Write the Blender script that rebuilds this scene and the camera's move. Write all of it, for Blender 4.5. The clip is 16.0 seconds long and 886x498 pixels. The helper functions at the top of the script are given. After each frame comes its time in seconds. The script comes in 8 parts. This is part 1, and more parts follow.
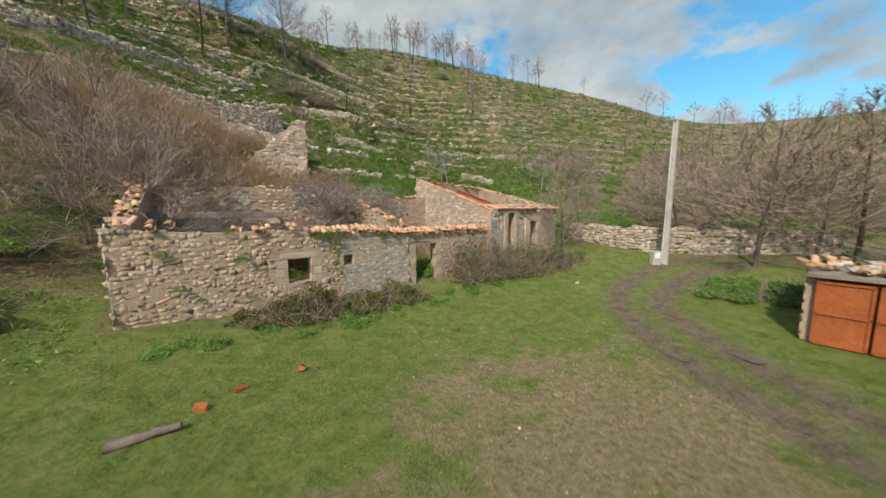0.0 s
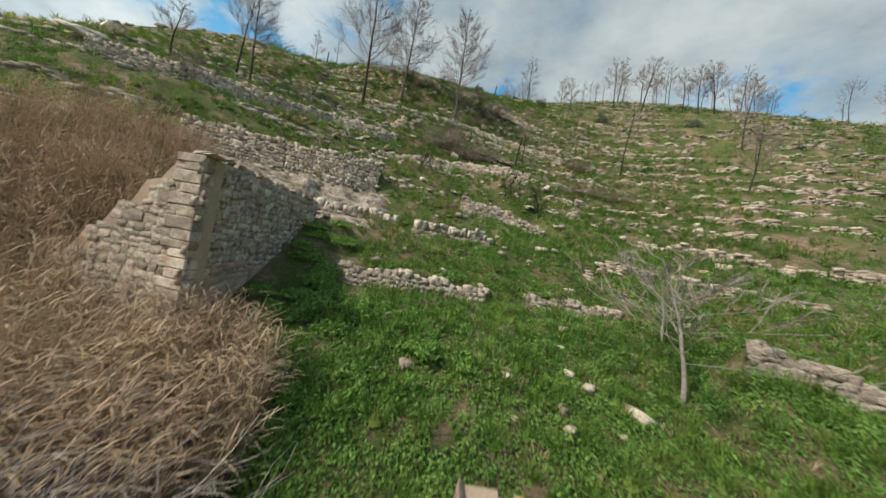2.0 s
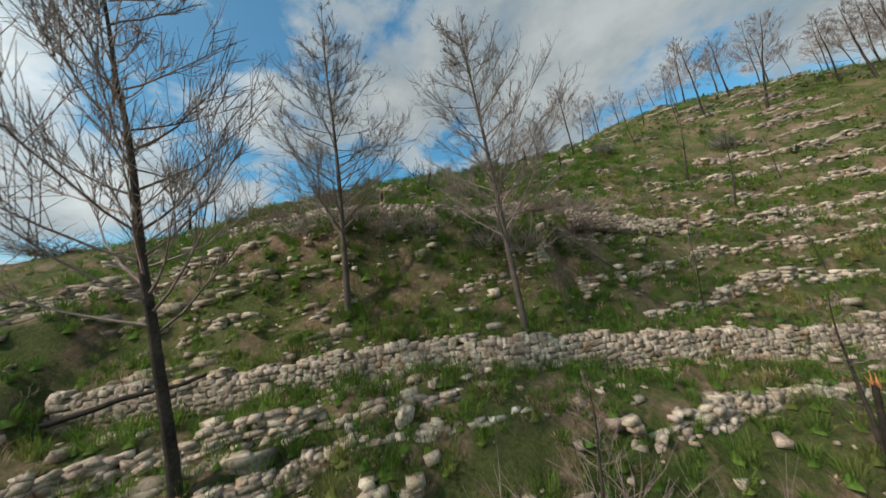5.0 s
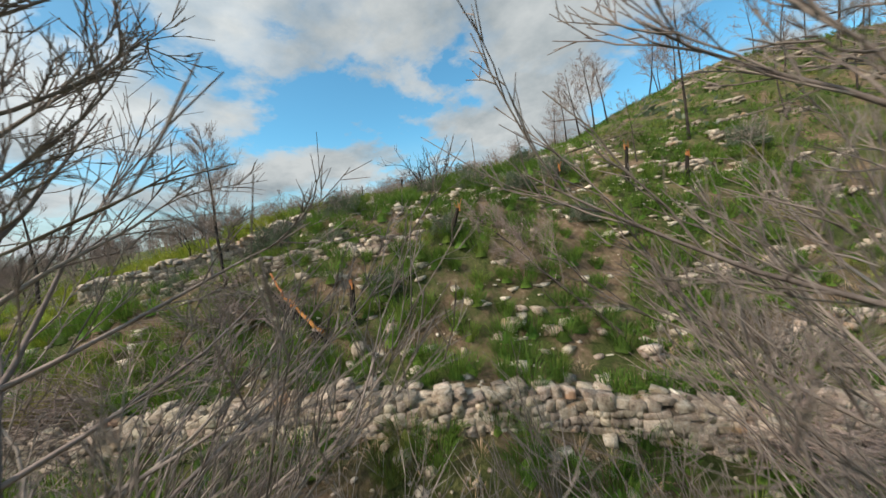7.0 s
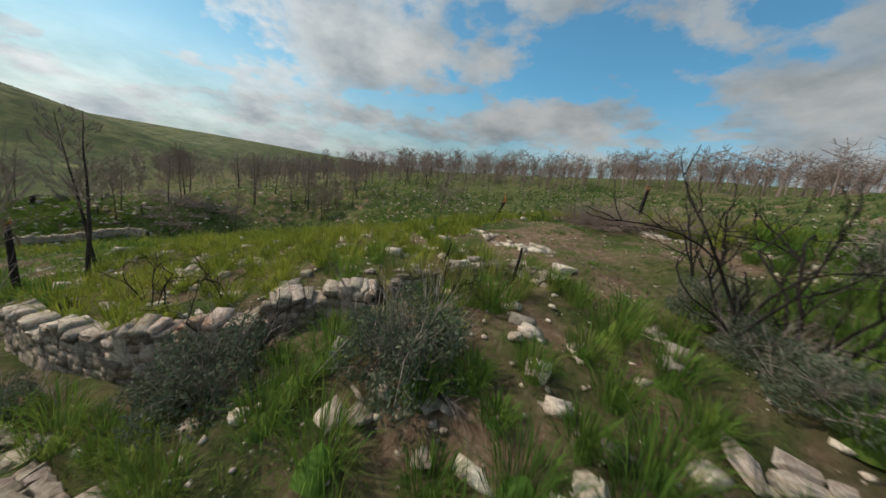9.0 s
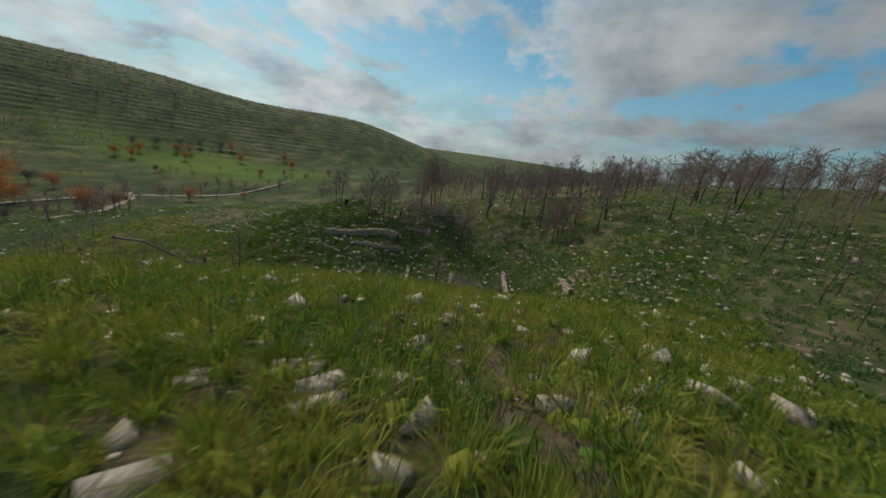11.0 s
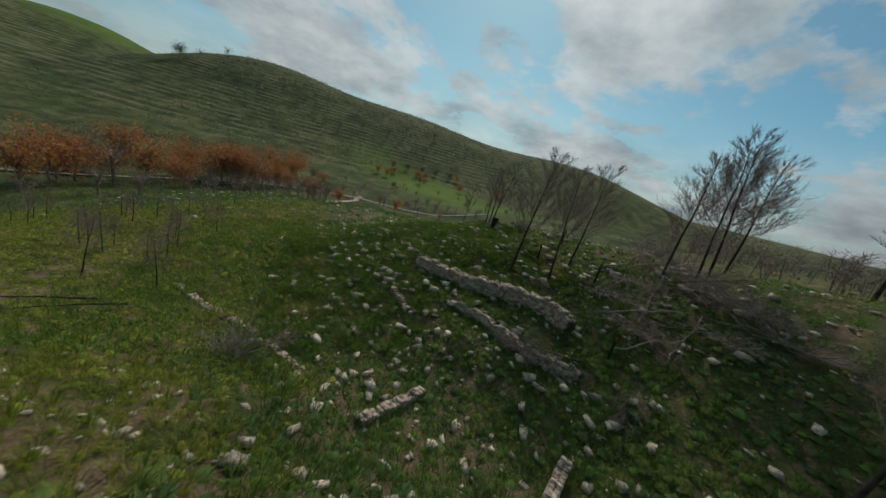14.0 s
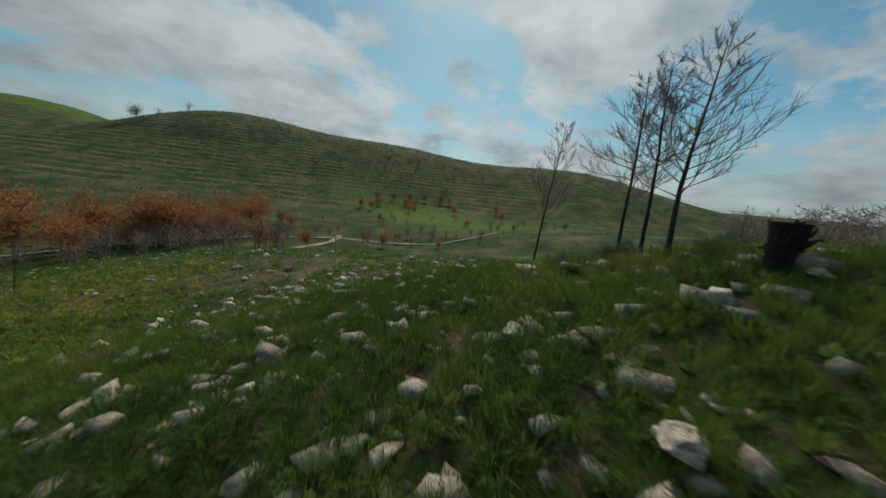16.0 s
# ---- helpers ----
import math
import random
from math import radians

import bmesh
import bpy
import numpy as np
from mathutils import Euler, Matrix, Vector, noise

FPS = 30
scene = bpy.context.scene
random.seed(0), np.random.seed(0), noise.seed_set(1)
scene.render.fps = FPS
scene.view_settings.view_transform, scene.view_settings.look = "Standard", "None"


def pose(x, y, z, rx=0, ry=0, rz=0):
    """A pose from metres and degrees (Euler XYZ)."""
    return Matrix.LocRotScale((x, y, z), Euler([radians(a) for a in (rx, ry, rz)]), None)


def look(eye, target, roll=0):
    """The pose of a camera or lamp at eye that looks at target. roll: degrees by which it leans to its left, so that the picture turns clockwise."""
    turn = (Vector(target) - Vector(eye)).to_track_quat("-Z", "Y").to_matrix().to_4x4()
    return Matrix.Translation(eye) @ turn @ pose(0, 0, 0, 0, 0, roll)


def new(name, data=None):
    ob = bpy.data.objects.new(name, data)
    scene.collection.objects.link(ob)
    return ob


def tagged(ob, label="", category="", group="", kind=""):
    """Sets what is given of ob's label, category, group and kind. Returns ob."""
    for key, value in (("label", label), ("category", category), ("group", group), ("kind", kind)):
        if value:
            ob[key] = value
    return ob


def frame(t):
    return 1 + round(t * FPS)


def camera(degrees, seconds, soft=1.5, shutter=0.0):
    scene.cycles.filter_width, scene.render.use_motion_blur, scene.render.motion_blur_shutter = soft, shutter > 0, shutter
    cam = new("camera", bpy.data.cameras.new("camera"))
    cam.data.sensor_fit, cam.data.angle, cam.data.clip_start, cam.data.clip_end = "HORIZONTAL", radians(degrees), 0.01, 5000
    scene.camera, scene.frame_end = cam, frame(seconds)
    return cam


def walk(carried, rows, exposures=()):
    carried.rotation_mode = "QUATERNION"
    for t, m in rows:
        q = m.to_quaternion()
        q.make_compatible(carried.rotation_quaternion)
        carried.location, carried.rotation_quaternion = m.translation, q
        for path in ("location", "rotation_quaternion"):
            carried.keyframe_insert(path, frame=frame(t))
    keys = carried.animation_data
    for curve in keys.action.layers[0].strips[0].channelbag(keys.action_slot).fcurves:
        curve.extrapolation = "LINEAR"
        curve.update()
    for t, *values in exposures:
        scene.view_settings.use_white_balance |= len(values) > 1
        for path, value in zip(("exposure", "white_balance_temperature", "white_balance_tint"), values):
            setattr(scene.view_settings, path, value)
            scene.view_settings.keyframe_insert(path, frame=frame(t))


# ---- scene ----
cam = camera(110.7, 16.0, soft=1.5, shutter=0.12)
PATH = [
    (0, (0.085, 0.196, 4.436), (0.072, 2.181, 4.192), -0.5),
    (0.5, (1.475, 5.532, 5.006), (1.128, 7.494, 4.831), 4.9),
    (1, (2.269, 11.481, 6.428), (1.551, 13.345, 6.315), 10.0),
    (1.5, (1.718, 16.571, 7.718), (0.730, 18.309, 7.666), 12.1),
    (2, (-0.467, 21.323, 9.676), (-1.643, 22.940, 9.714), 10.3),
    (2.5, (-3.724, 25.175, 12.081), (-4.980, 26.723, 12.245), 5.7),
    (3, (-7.963, 28.921, 14.861), (-9.213, 30.452, 15.166), -0.2),
    (3.5, (-11.369, 32.204, 17.849), (-12.598, 33.731, 18.249), -5.0),
    (4, (-14.615, 35.360, 21.642), (-15.825, 36.894, 22.070), -7.7),
    (4.2, (-15.668, 36.522, 23.021), (-16.880, 38.055, 23.448), -8.4),
    (6.3, (-25.000, 46.500, 37.300), (-26.146, 48.136, 37.192), -8.6),
    (6.5, (-25.597, 47.511, 37.573), (-26.771, 49.125, 37.445), -9.7),
    (7, (-27.409, 49.618, 38.713), (-28.639, 51.188, 38.563), -6.9),
    (7.5, (-29.028, 51.871, 39.925), (-30.386, 53.330, 39.763), -2.0),
    (8, (-31.116, 54.203, 41.176), (-32.657, 55.458, 40.957), 3.7),
    (8.5, (-33.457, 56.186, 42.049), (-35.176, 57.160, 41.738), 7.6),
    (9, (-36.574, 58.007, 42.688), (-38.442, 58.577, 42.259), 9.3),
    (9.5, (-40.162, 59.178, 42.904), (-42.087, 59.338, 42.385), 9.3),
    (9.7, (-41.645, 59.550, 42.823), (-43.573, 59.531, 42.292), 7.7),
    (11.8, (-65.490, 56.224, 39.813), (-66.969, 55.025, 39.201), 11.6),
    (12, (-68.002, 55.034, 39.328), (-69.425, 53.770, 38.711), 11.7),
    (12.5, (-73.933, 51.580, 37.943), (-75.218, 50.175, 37.328), 12.1),
    (13, (-79.830, 46.742, 36.297), (-80.955, 45.197, 35.708), 13.1),
    (13.5, (-84.820, 41.576, 34.433), (-85.779, 39.908, 33.889), 14.7),
    (14, (-89.335, 35.133, 32.719), (-90.129, 33.370, 32.207), 15.5),
    (14.5, (-92.714, 28.274, 31.351), (-93.401, 26.458, 30.873), 15.0),
    (15, (-95.756, 20.370, 29.974), (-96.390, 18.523, 29.543), 13.4),
    (15.5, (-98.096, 12.866, 28.818), (-98.757, 11.020, 28.424), 10.6),
    (16, (-99.586, 4.947, 27.748), (-100.378, 3.142, 27.405), 6.6),
]
walk(cam, [(t, look(eye, target, roll)) for t, eye, target, roll in PATH],
     exposures=((0.0, 0.3, 6600, 12), (1.5, 0.28, 6500, 10), (2.5, 0.24, 6480, 9), (4.2, 0.02, 6500, 10), (6.5, 0.18, 6720, 14), (7.0, 0.3, 6700, 14), (7.6, 0.12, 6700, 14), (8.5, -0.12, 6720, 15), (9.5, -0.35, 6720, 15), (12.0, -0.88, 6530, 11), (16.0, -0.93, 6560, 11)))

# ---- world, sun ----
SUN_AZ, SUN_EL = 155.0, 44.0  # degrees to the left of +y, above the horizon
SUN_DIR = Vector((-math.sin(radians(SUN_AZ)) * math.cos(radians(SUN_EL)), math.cos(radians(SUN_AZ)) * math.cos(radians(SUN_EL)), math.sin(radians(SUN_EL))))
world = bpy.data.worlds.new("sky")
scene.world = world
world.use_nodes = True


def nodes_of(tree):
    tree.nodes.clear()

    def add(kind, **sets):
        n = tree.nodes.new(kind)
        for key, value in sets.items():
            if key in n.inputs:
                n.inputs[key].default_value = value
        return n

    def link(a, b):
        tree.links.new(a, b)

    return add, link


def ramp(node, *stops):
    cr = node.color_ramp
    while len(cr.elements) < len(stops):
        cr.elements.new(0.5)
    for e, (pos, col) in zip(cr.elements, stops):
        e.position, e.color = pos, (*col, 1) if len(col) == 3 else col
    return node


def build_world():
    add, link = nodes_of(world.node_tree)
    sky = add("ShaderNodeTexSky")
    sky.sky_type, sky.sun_disc = "NISHITA", False
    sky.sun_elevation, sky.sun_rotation = radians(SUN_EL), radians(360 - SUN_AZ)
    sky.air_density, sky.dust_density, sky.ozone_density = 1.0, 0.6, 2.0
    blue = add("ShaderNodeBackground", Strength=0.115)
    deep = add("ShaderNodeMix")
    deep.data_type, deep.blend_type = "RGBA", "MULTIPLY"
    deep.inputs[0].default_value = 1.0
    side = add("ShaderNodeVectorMath")
    side.operation = "DOT_PRODUCT"
    side_tc = add("ShaderNodeTexCoord")
    link(side_tc.outputs["Generated"], side.inputs[0])
    side.inputs[1].default_value = tuple(SUN_DIR)
    pale = ramp(add("ShaderNodeValToRGB"), (0.2, (0.72, 1.46, 1.46)), (0.9, (0.95, 1.34, 1.18)))
    link(side.outputs["Value"], pale.inputs[0])
    link(pale.outputs["Color"], deep.inputs[7])
    link(sky.outputs["Color"], deep.inputs[6])
    link(deep.outputs[2], blue.inputs["Color"])
    tc = add("ShaderNodeTexCoord")
    sep = add("ShaderNodeSeparateXYZ")
    link(tc.outputs["Generated"], sep.inputs[0])
    up = add("ShaderNodeMath")
    up.operation = "MAXIMUM"
    up.inputs[1].default_value = 0.0
    link(sep.outputs["Z"], up.inputs[0])
    lift = add("ShaderNodeMath")
    lift.operation = "ADD"
    lift.inputs[1].default_value = 0.33
    link(up.outputs[0], lift.inputs[0])
    div = add("ShaderNodeVectorMath")
    div.operation = "DIVIDE"
    link(tc.outputs["Generated"], div.inputs[0])
    comb = add("ShaderNodeCombineXYZ", Z=1.0)
    link(lift.outputs[0], comb.inputs[0])
    link(lift.outputs[0], comb.inputs[1])
    link(comb.outputs[0], div.inputs[1])
    n1 = add("ShaderNodeTexNoise", Scale=1.75, Detail=10.0, Roughness=0.57, Distortion=0.1)
    link(div.outputs[0], n1.inputs["Vector"])
    cover = ramp(add("ShaderNodeValToRGB"), (0.445, (0, 0, 0)), (0.50, (0.78, 0.78, 0.78)), (0.575, (1, 1, 1)))
    link(n1.outputs["Fac"], cover.inputs[0])
    # cloud banks close up towards the horizon
    bank = add("ShaderNodeMapRange")
    bank.interpolation_type = "SMOOTHSTEP"
    bank.inputs[1].default_value, bank.inputs[2].default_value = 0.02, 0.30
    bank.inputs[3].default_value, bank.inputs[4].default_value = 0.85, 0.0
    link(sep.outputs["Z"], bank.inputs[0])
    cloud = add("ShaderNodeMath")
    cloud.operation = "MAXIMUM"
    link(cover.outputs["Color"], cloud.inputs[0])
    link(bank.outputs[0], cloud.inputs[1])
    n2 = add("ShaderNodeTexNoise", Scale=2.6, Detail=7.0, Roughness=0.6)
    link(div.outputs[0], n2.inputs["Vector"])
    tone = ramp(add("ShaderNodeValToRGB"), (0.3, (0.385, 0.485, 0.535)), (0.62, (0.80, 0.885, 0.895)))
    link(n2.outputs["Fac"], tone.inputs[0])
    # clouds are brighter towards the sun
    near_sun = add("ShaderNodeVectorMath")
    near_sun.operation = "DOT_PRODUCT"
    link(tc.outputs["Generated"], near_sun.inputs[0])
    near_sun.inputs[1].default_value = tuple(SUN_DIR)
    glow = add("ShaderNodeMapRange")
    glow.interpolation_type = "SMOOTHSTEP"
    glow.inputs[1].default_value, glow.inputs[2].default_value = 0.2, 0.97
    glow.inputs[3].default_value, glow.inputs[4].default_value = 0.60, 1.35
    link(near_sun.outputs["Value"], glow.inputs[0])
    white = add("ShaderNodeBackground")
    link(glow.outputs[0], white.inputs["Strength"])
    link(tone.outputs["Color"], white.inputs["Color"])
    mix = add("ShaderNodeMixShader")
    link(cloud.outputs[0], mix.inputs[0])
    link(blue.outputs[0], mix.inputs[1])
    link(white.outputs[0], mix.inputs[2])
    out = add("ShaderNodeOutputWorld")
    link(mix.outputs[0], out.inputs[0])


build_world()
sun = new("sun", bpy.data.lights.new("sun", "SUN"))
sun.data.energy, sun.data.angle, sun.data.color = 3.6, radians(2.5), (1.0, 0.90, 0.76)
sun.matrix_world = look(tuple(SUN_DIR * 300), (0, 0, 0))

# ---- materials ----


def surface(name, stops, scale=3.0, fine=30.0, rough=0.9, bump=0.4, bump_scale=40.0, spread=0.0, dist=0.02, space="Object", patch=None, warp=0.6, specular=0.25, thin=0.0):
    """Two-scale mottled surface: stops of a colour ramp over coarse and fine noise, a bump, and a spread of brightness from piece to piece."""
    m = bpy.data.materials.new(name)
    m.use_nodes = True
    add, link = nodes_of(m.node_tree)
    tc = add("ShaderNodeTexCoord")
    geo = add("ShaderNodeNewGeometry")
    at = geo.outputs["Position"] if space == "World" else tc.outputs["Object"]
    a = add("ShaderNodeTexNoise", Scale=scale, Detail=6.0, Roughness=0.6, Distortion=warp)
    b = add("ShaderNodeTexNoise", Scale=fine, Detail=4.0, Roughness=0.65)
    link(at, a.inputs["Vector"])
    link(at, b.inputs["Vector"])
    mx = add("ShaderNodeMix")
    mx.data_type = "FLOAT"
    mx.inputs[0].default_value = 0.42
    link(a.outputs["Fac"], mx.inputs[2])
    link(b.outputs["Fac"], mx.inputs[3])
    cr = ramp(add("ShaderNodeValToRGB"), *stops)
    link(mx.outputs[0], cr.inputs[0])
    col = cr.outputs["Color"]
    if patch:
        pn = add("ShaderNodeTexNoise", Scale=patch[1], Detail=5.0, Roughness=0.6)
        link(at, pn.inputs["Vector"])
        pr = ramp(add("ShaderNodeValToRGB"), (patch[2], (0, 0, 0)), (min(1.0, patch[2] + 0.1), (1, 1, 1)))
        link(pn.outputs["Fac"], pr.inputs[0])
        mc = add("ShaderNodeMix")
        mc.data_type = "RGBA"
        link(pr.outputs["Color"], mc.inputs[0])
        link(col, mc.inputs[6])
        mc.inputs[7].default_value = (*patch[0], 1)
        col = mc.outputs[2]
    if spread:
        oi = add("ShaderNodeObjectInfo")
        sm = add("ShaderNodeMath")
        sm.operation = "ADD"
        link(oi.outputs["Random"], sm.inputs[0])
        link(geo.outputs["Random Per Island"], sm.inputs[1])
        fr = add("ShaderNodeMath")
        fr.operation = "FRACT"
        link(sm.outputs[0], fr.inputs[0])
        mr = add("ShaderNodeMapRange")
        mr.inputs[3].default_value, mr.inputs[4].default_value = 1 - spread, 1 + spread
        link(fr.outputs[0], mr.inputs[0])
        hs = add("ShaderNodeHueSaturation")
        link(col, hs.inputs["Color"])
        link(mr.outputs[0], hs.inputs["Value"])
        hr = add("ShaderNodeMapRange")
        hr.inputs[3].default_value, hr.inputs[4].default_value = 0.5 - spread * 0.05, 0.5 + spread * 0.05
        fr2 = add("ShaderNodeMath")
        fr2.operation = "FRACT"
        mu = add("ShaderNodeMath")
        mu.operation = "MULTIPLY"
        mu.inputs[1].default_value = 7.31
        link(fr.outputs[0], mu.inputs[0])
        link(mu.outputs[0], fr2.inputs[0])
        link(fr2.outputs[0], hr.inputs[0])
        link(hr.outputs[0], hs.inputs["Hue"])
        col = hs.outputs["Color"]
    sh = add("ShaderNodeBsdfPrincipled", Roughness=rough)
    sh.inputs["Specular IOR Level"].default_value = specular
    link(col, sh.inputs["Base Color"])
    if bump:
        bn = add("ShaderNodeTexNoise", Scale=bump_scale, Detail=6.0, Roughness=0.7)
        link(at, bn.inputs["Vector"])
        bp = add("ShaderNodeBump", Strength=bump, Distance=dist)
        link(bn.outputs["Fac"], bp.inputs["Height"])
        link(bp.outputs[0], sh.inputs["Normal"])
    out = add("ShaderNodeOutputMaterial")
    if thin:  # leaves let light through
        tl = add("ShaderNodeBsdfTranslucent")
        link(col, tl.inputs["Color"])
        ms = add("ShaderNodeMixShader", Fac=thin)
        link(sh.outputs[0], ms.inputs[1])
        link(tl.outputs[0], ms.inputs[2])
        link(ms.outputs[0], out.inputs[0])
    else:
        link(sh.outputs[0], out.inputs[0])
    return m


LIMESTONE = surface("limestone", ((0.36, (0.20, 0.15, 0.11)), (0.48, (0.42, 0.34, 0.265)), (0.62, (0.62, 0.54, 0.445))), 2.2, 16, 0.92, 1.0, 22, 0.32, 0.04, patch=((0.38, 0.25, 0.155), 1.3, 0.58))
PALE_ROCK = surface("pale_rock", ((0.36, (0.20, 0.15, 0.11)), (0.47, (0.46, 0.385, 0.30)), (0.60, (0.70, 0.63, 0.53))), 1.6, 13, 0.92, 1.0, 18, 0.32, 0.03, patch=((0.22, 0.20, 0.175), 2.3, 0.55))
MASONRY = surface("old_masonry", ((0.3, (0.27, 0.185, 0.13)), (0.5, (0.42, 0.305, 0.22)), (0.7, (0.52, 0.41, 0.315))), 1.4, 20, 0.93, 0.8, 30, 0.18, 0.02, patch=((0.33, 0.31, 0.28), 0.7, 0.55))
GREY_MASONRY = surface("grey_masonry", ((0.3, (0.22, 0.20, 0.17)), (0.5, (0.41, 0.38, 0.33)), (0.7, (0.54, 0.51, 0.46))), 1.4, 20, 0.93, 0.8, 30, 0.28, 0.02, patch=((0.40, 0.32, 0.22), 0.7, 0.6))
MORTAR = surface("lime_mortar", ((0.3, (0.33, 0.23, 0.165)), (0.7, (0.52, 0.395, 0.29))), 1.2, 25, 0.95, 0.9, 35, 0.0, 0.03)
PLASTER = surface("old_plaster", ((0.36, (0.22, 0.155, 0.10)), (0.5, (0.37, 0.28, 0.20)), (0.64, (0.47, 0.38, 0.29))), 0.6, 9, 0.92, 0.7, 18, 0.0, 0.02, patch=((0.17, 0.125, 0.09), 0.8, 0.57))
ASHLAR = surface("dressed_stone", ((0.3, (0.34, 0.265, 0.20)), (0.7, (0.53, 0.44, 0.345))), 2.0, 24, 0.9, 0.4, 40, 0.15, 0.01)
LEDGE = surface("weathered_ledge", ((0.32, (0.16, 0.125, 0.095)), (0.5, (0.34, 0.28, 0.215)), (0.68, (0.50, 0.43, 0.35))), 2.2, 22, 0.93, 0.8, 26, 0.35, 0.03, patch=((0.15, 0.13, 0.09), 1.3, 0.58))
TILE = surface("clay_tile", ((0.28, (0.34, 0.14, 0.07)), (0.48, (0.49, 0.265, 0.145)), (0.68, (0.58, 0.43, 0.28))), 2.5, 16, 0.9, 0.4, 30, 0.38, 0.01, patch=((0.30, 0.27, 0.22), 2.0, 0.6))
CHAR = surface("charred_bark", ((0.35, (0.010, 0.009, 0.008)), (0.6, (0.040, 0.032, 0.026)), (0.75, (0.10, 0.075, 0.055))), 3, 18, 0.95, 0.8, 30, 0.2, 0.02)
SCORCHED = surface("scorched_bark", ((0.35, (0.014, 0.012, 0.011)), (0.55, (0.062, 0.050, 0.043)), (0.75, (0.17, 0.125, 0.095))), 1.1, 16, 0.95, 0.8, 30, 0.2, 0.02)
TWIG = surface("dead_twigs", ((0.35, (0.17, 0.13, 0.11)), (0.6, (0.34, 0.265, 0.23)), (0.75, (0.47, 0.39, 0.345))), 3, 14, 0.9, 0, 30, 0.3)
PALE_TWIG = surface("bleached_twigs", ((0.35, (0.18, 0.148, 0.128)), (0.6, (0.38, 0.325, 0.285)), (0.75, (0.52, 0.46, 0.41))), 3, 14, 0.9, 0, 30, 0.3)
GREY_BARK = surface("grey_bark", ((0.35, (0.05, 0.042, 0.037)), (0.55, (0.14, 0.115, 0.10)), (0.75, (0.27, 0.22, 0.19))), 1.1, 16, 0.95, 0.8, 30, 0.2, 0.02)
GREY_TWIG = surface("grey_brown_twigs", ((0.35, (0.13, 0.105, 0.09)), (0.6, (0.28, 0.235, 0.205)), (0.75, (0.42, 0.36, 0.32))), 3, 14, 0.9, 0, 30, 0.3)
BROWN_TWIG = surface("brown_twigs", ((0.35, (0.21, 0.155, 0.125)), (0.6, (0.42, 0.325, 0.27)), (0.75, (0.56, 0.46, 0.39))), 3, 14, 0.9, 0, 30, 0.3)
WOOD_ORANGE = surface("split_wood", ((0.35, (0.36, 0.12, 0.035)), (0.65, (0.60, 0.27, 0.10))), 3, 25, 0.8, 0.4, 40, 0.15)
GRASS = surface("tussock_grass", ((0.32, (0.050, 0.110, 0.018)), (0.5, (0.110, 0.200, 0.030)), (0.68, (0.23, 0.280, 0.060))), 0.16, 2.0, 0.75, 0, 30, 0.35, space="World", patch=((0.26, 0.235, 0.075), 0.22, 0.57), thin=0.4)
# yellow-green grass, lighter than GRASS because sunlight is put into its colour
SUN_TINTED_GRASS = surface("sun_tinted_grass", ((0.32, (0.100, 0.160, 0.020)), (0.5, (0.225, 0.270, 0.034)), (0.68, (0.37, 0.345, 0.075))), 0.3, 2.0, 0.75, 0, 30, 0.35, space="World", thin=0.4)
# dark green copy of the tussock grass, with the gully's shade in its colour
SHADE_TINTED_GRASS = surface("shade_tinted_grass", ((0.32, (0.034, 0.080, 0.020)), (0.5, (0.072, 0.140, 0.032)), (0.7, (0.16, 0.215, 0.052))), 0.3, 2.5, 0.75, 0, 30, 0.35, space="World", thin=0.3)
HERB = surface("herb_leaves", ((0.3, (0.10, 0.205, 0.042)), (0.55, (0.20, 0.335, 0.075)), (0.75, (0.34, 0.43, 0.13))), 0.5, 4, 0.7, 0, 30, 0.35, space="World", thin=0.45)
SHRUB = surface("grey_green_leaves", ((0.3, (0.065, 0.090, 0.052)), (0.6, (0.150, 0.185, 0.120)), (0.75, (0.25, 0.275, 0.20))), 0.8, 5, 0.8, 0, 30, 0.35, space="World", thin=0.3)
REED = surface("dry_reeds", ((0.3, (0.28, 0.185, 0.115)), (0.55, (0.455, 0.335, 0.215)), (0.75, (0.61, 0.49, 0.335))), 0.6, 5, 0.85, 0, 30, 0.3, space="World", thin=0.25)
RUST = surface("rusted_sheet", ((0.3, (0.16, 0.045, 0.018)), (0.55, (0.36, 0.10, 0.03)), (0.72, (0.46, 0.17, 0.06))), 1.6, 14, 0.85, 0.5, 30, 0.0, 0.006, patch=((0.58, 0.42, 0.30), 4.0, 0.68))
RED_STEEL = surface("red_oxide_steel", ((0.3, (0.24, 0.045, 0.022)), (0.7, (0.44, 0.11, 0.05))), 2.5, 20, 0.75, 0.2, 40, 0.1)
CONCRETE = surface("grey_concrete", ((0.3, (0.30, 0.28, 0.25)), (0.7, (0.50, 0.475, 0.43))), 1.2, 20, 0.9, 0.4, 40, 0.1, 0.006)
OLD_WOOD = surface("weathered_timber", ((0.3, (0.11, 0.085, 0.065)), (0.7, (0.27, 0.22, 0.18))), 2.0, 24, 0.9, 0.5, 40, 0.2, 0.008)
DARK_BROWN = surface("dark_brown", ((0.3, (0.03, 0.024, 0.018)), (0.7, (0.09, 0.07, 0.05))), 1.0, 12, 0.95, 0.5, 20, 0.0, 0.03)
ORANGE_LEAF = surface("russet_leaves", ((0.3, (0.26, 0.115, 0.045)), (0.55, (0.47, 0.22, 0.085)), (0.75, (0.60, 0.34, 0.155))), 0.5, 4, 0.8, 0, 30, 0.35, space="World", thin=0.45)
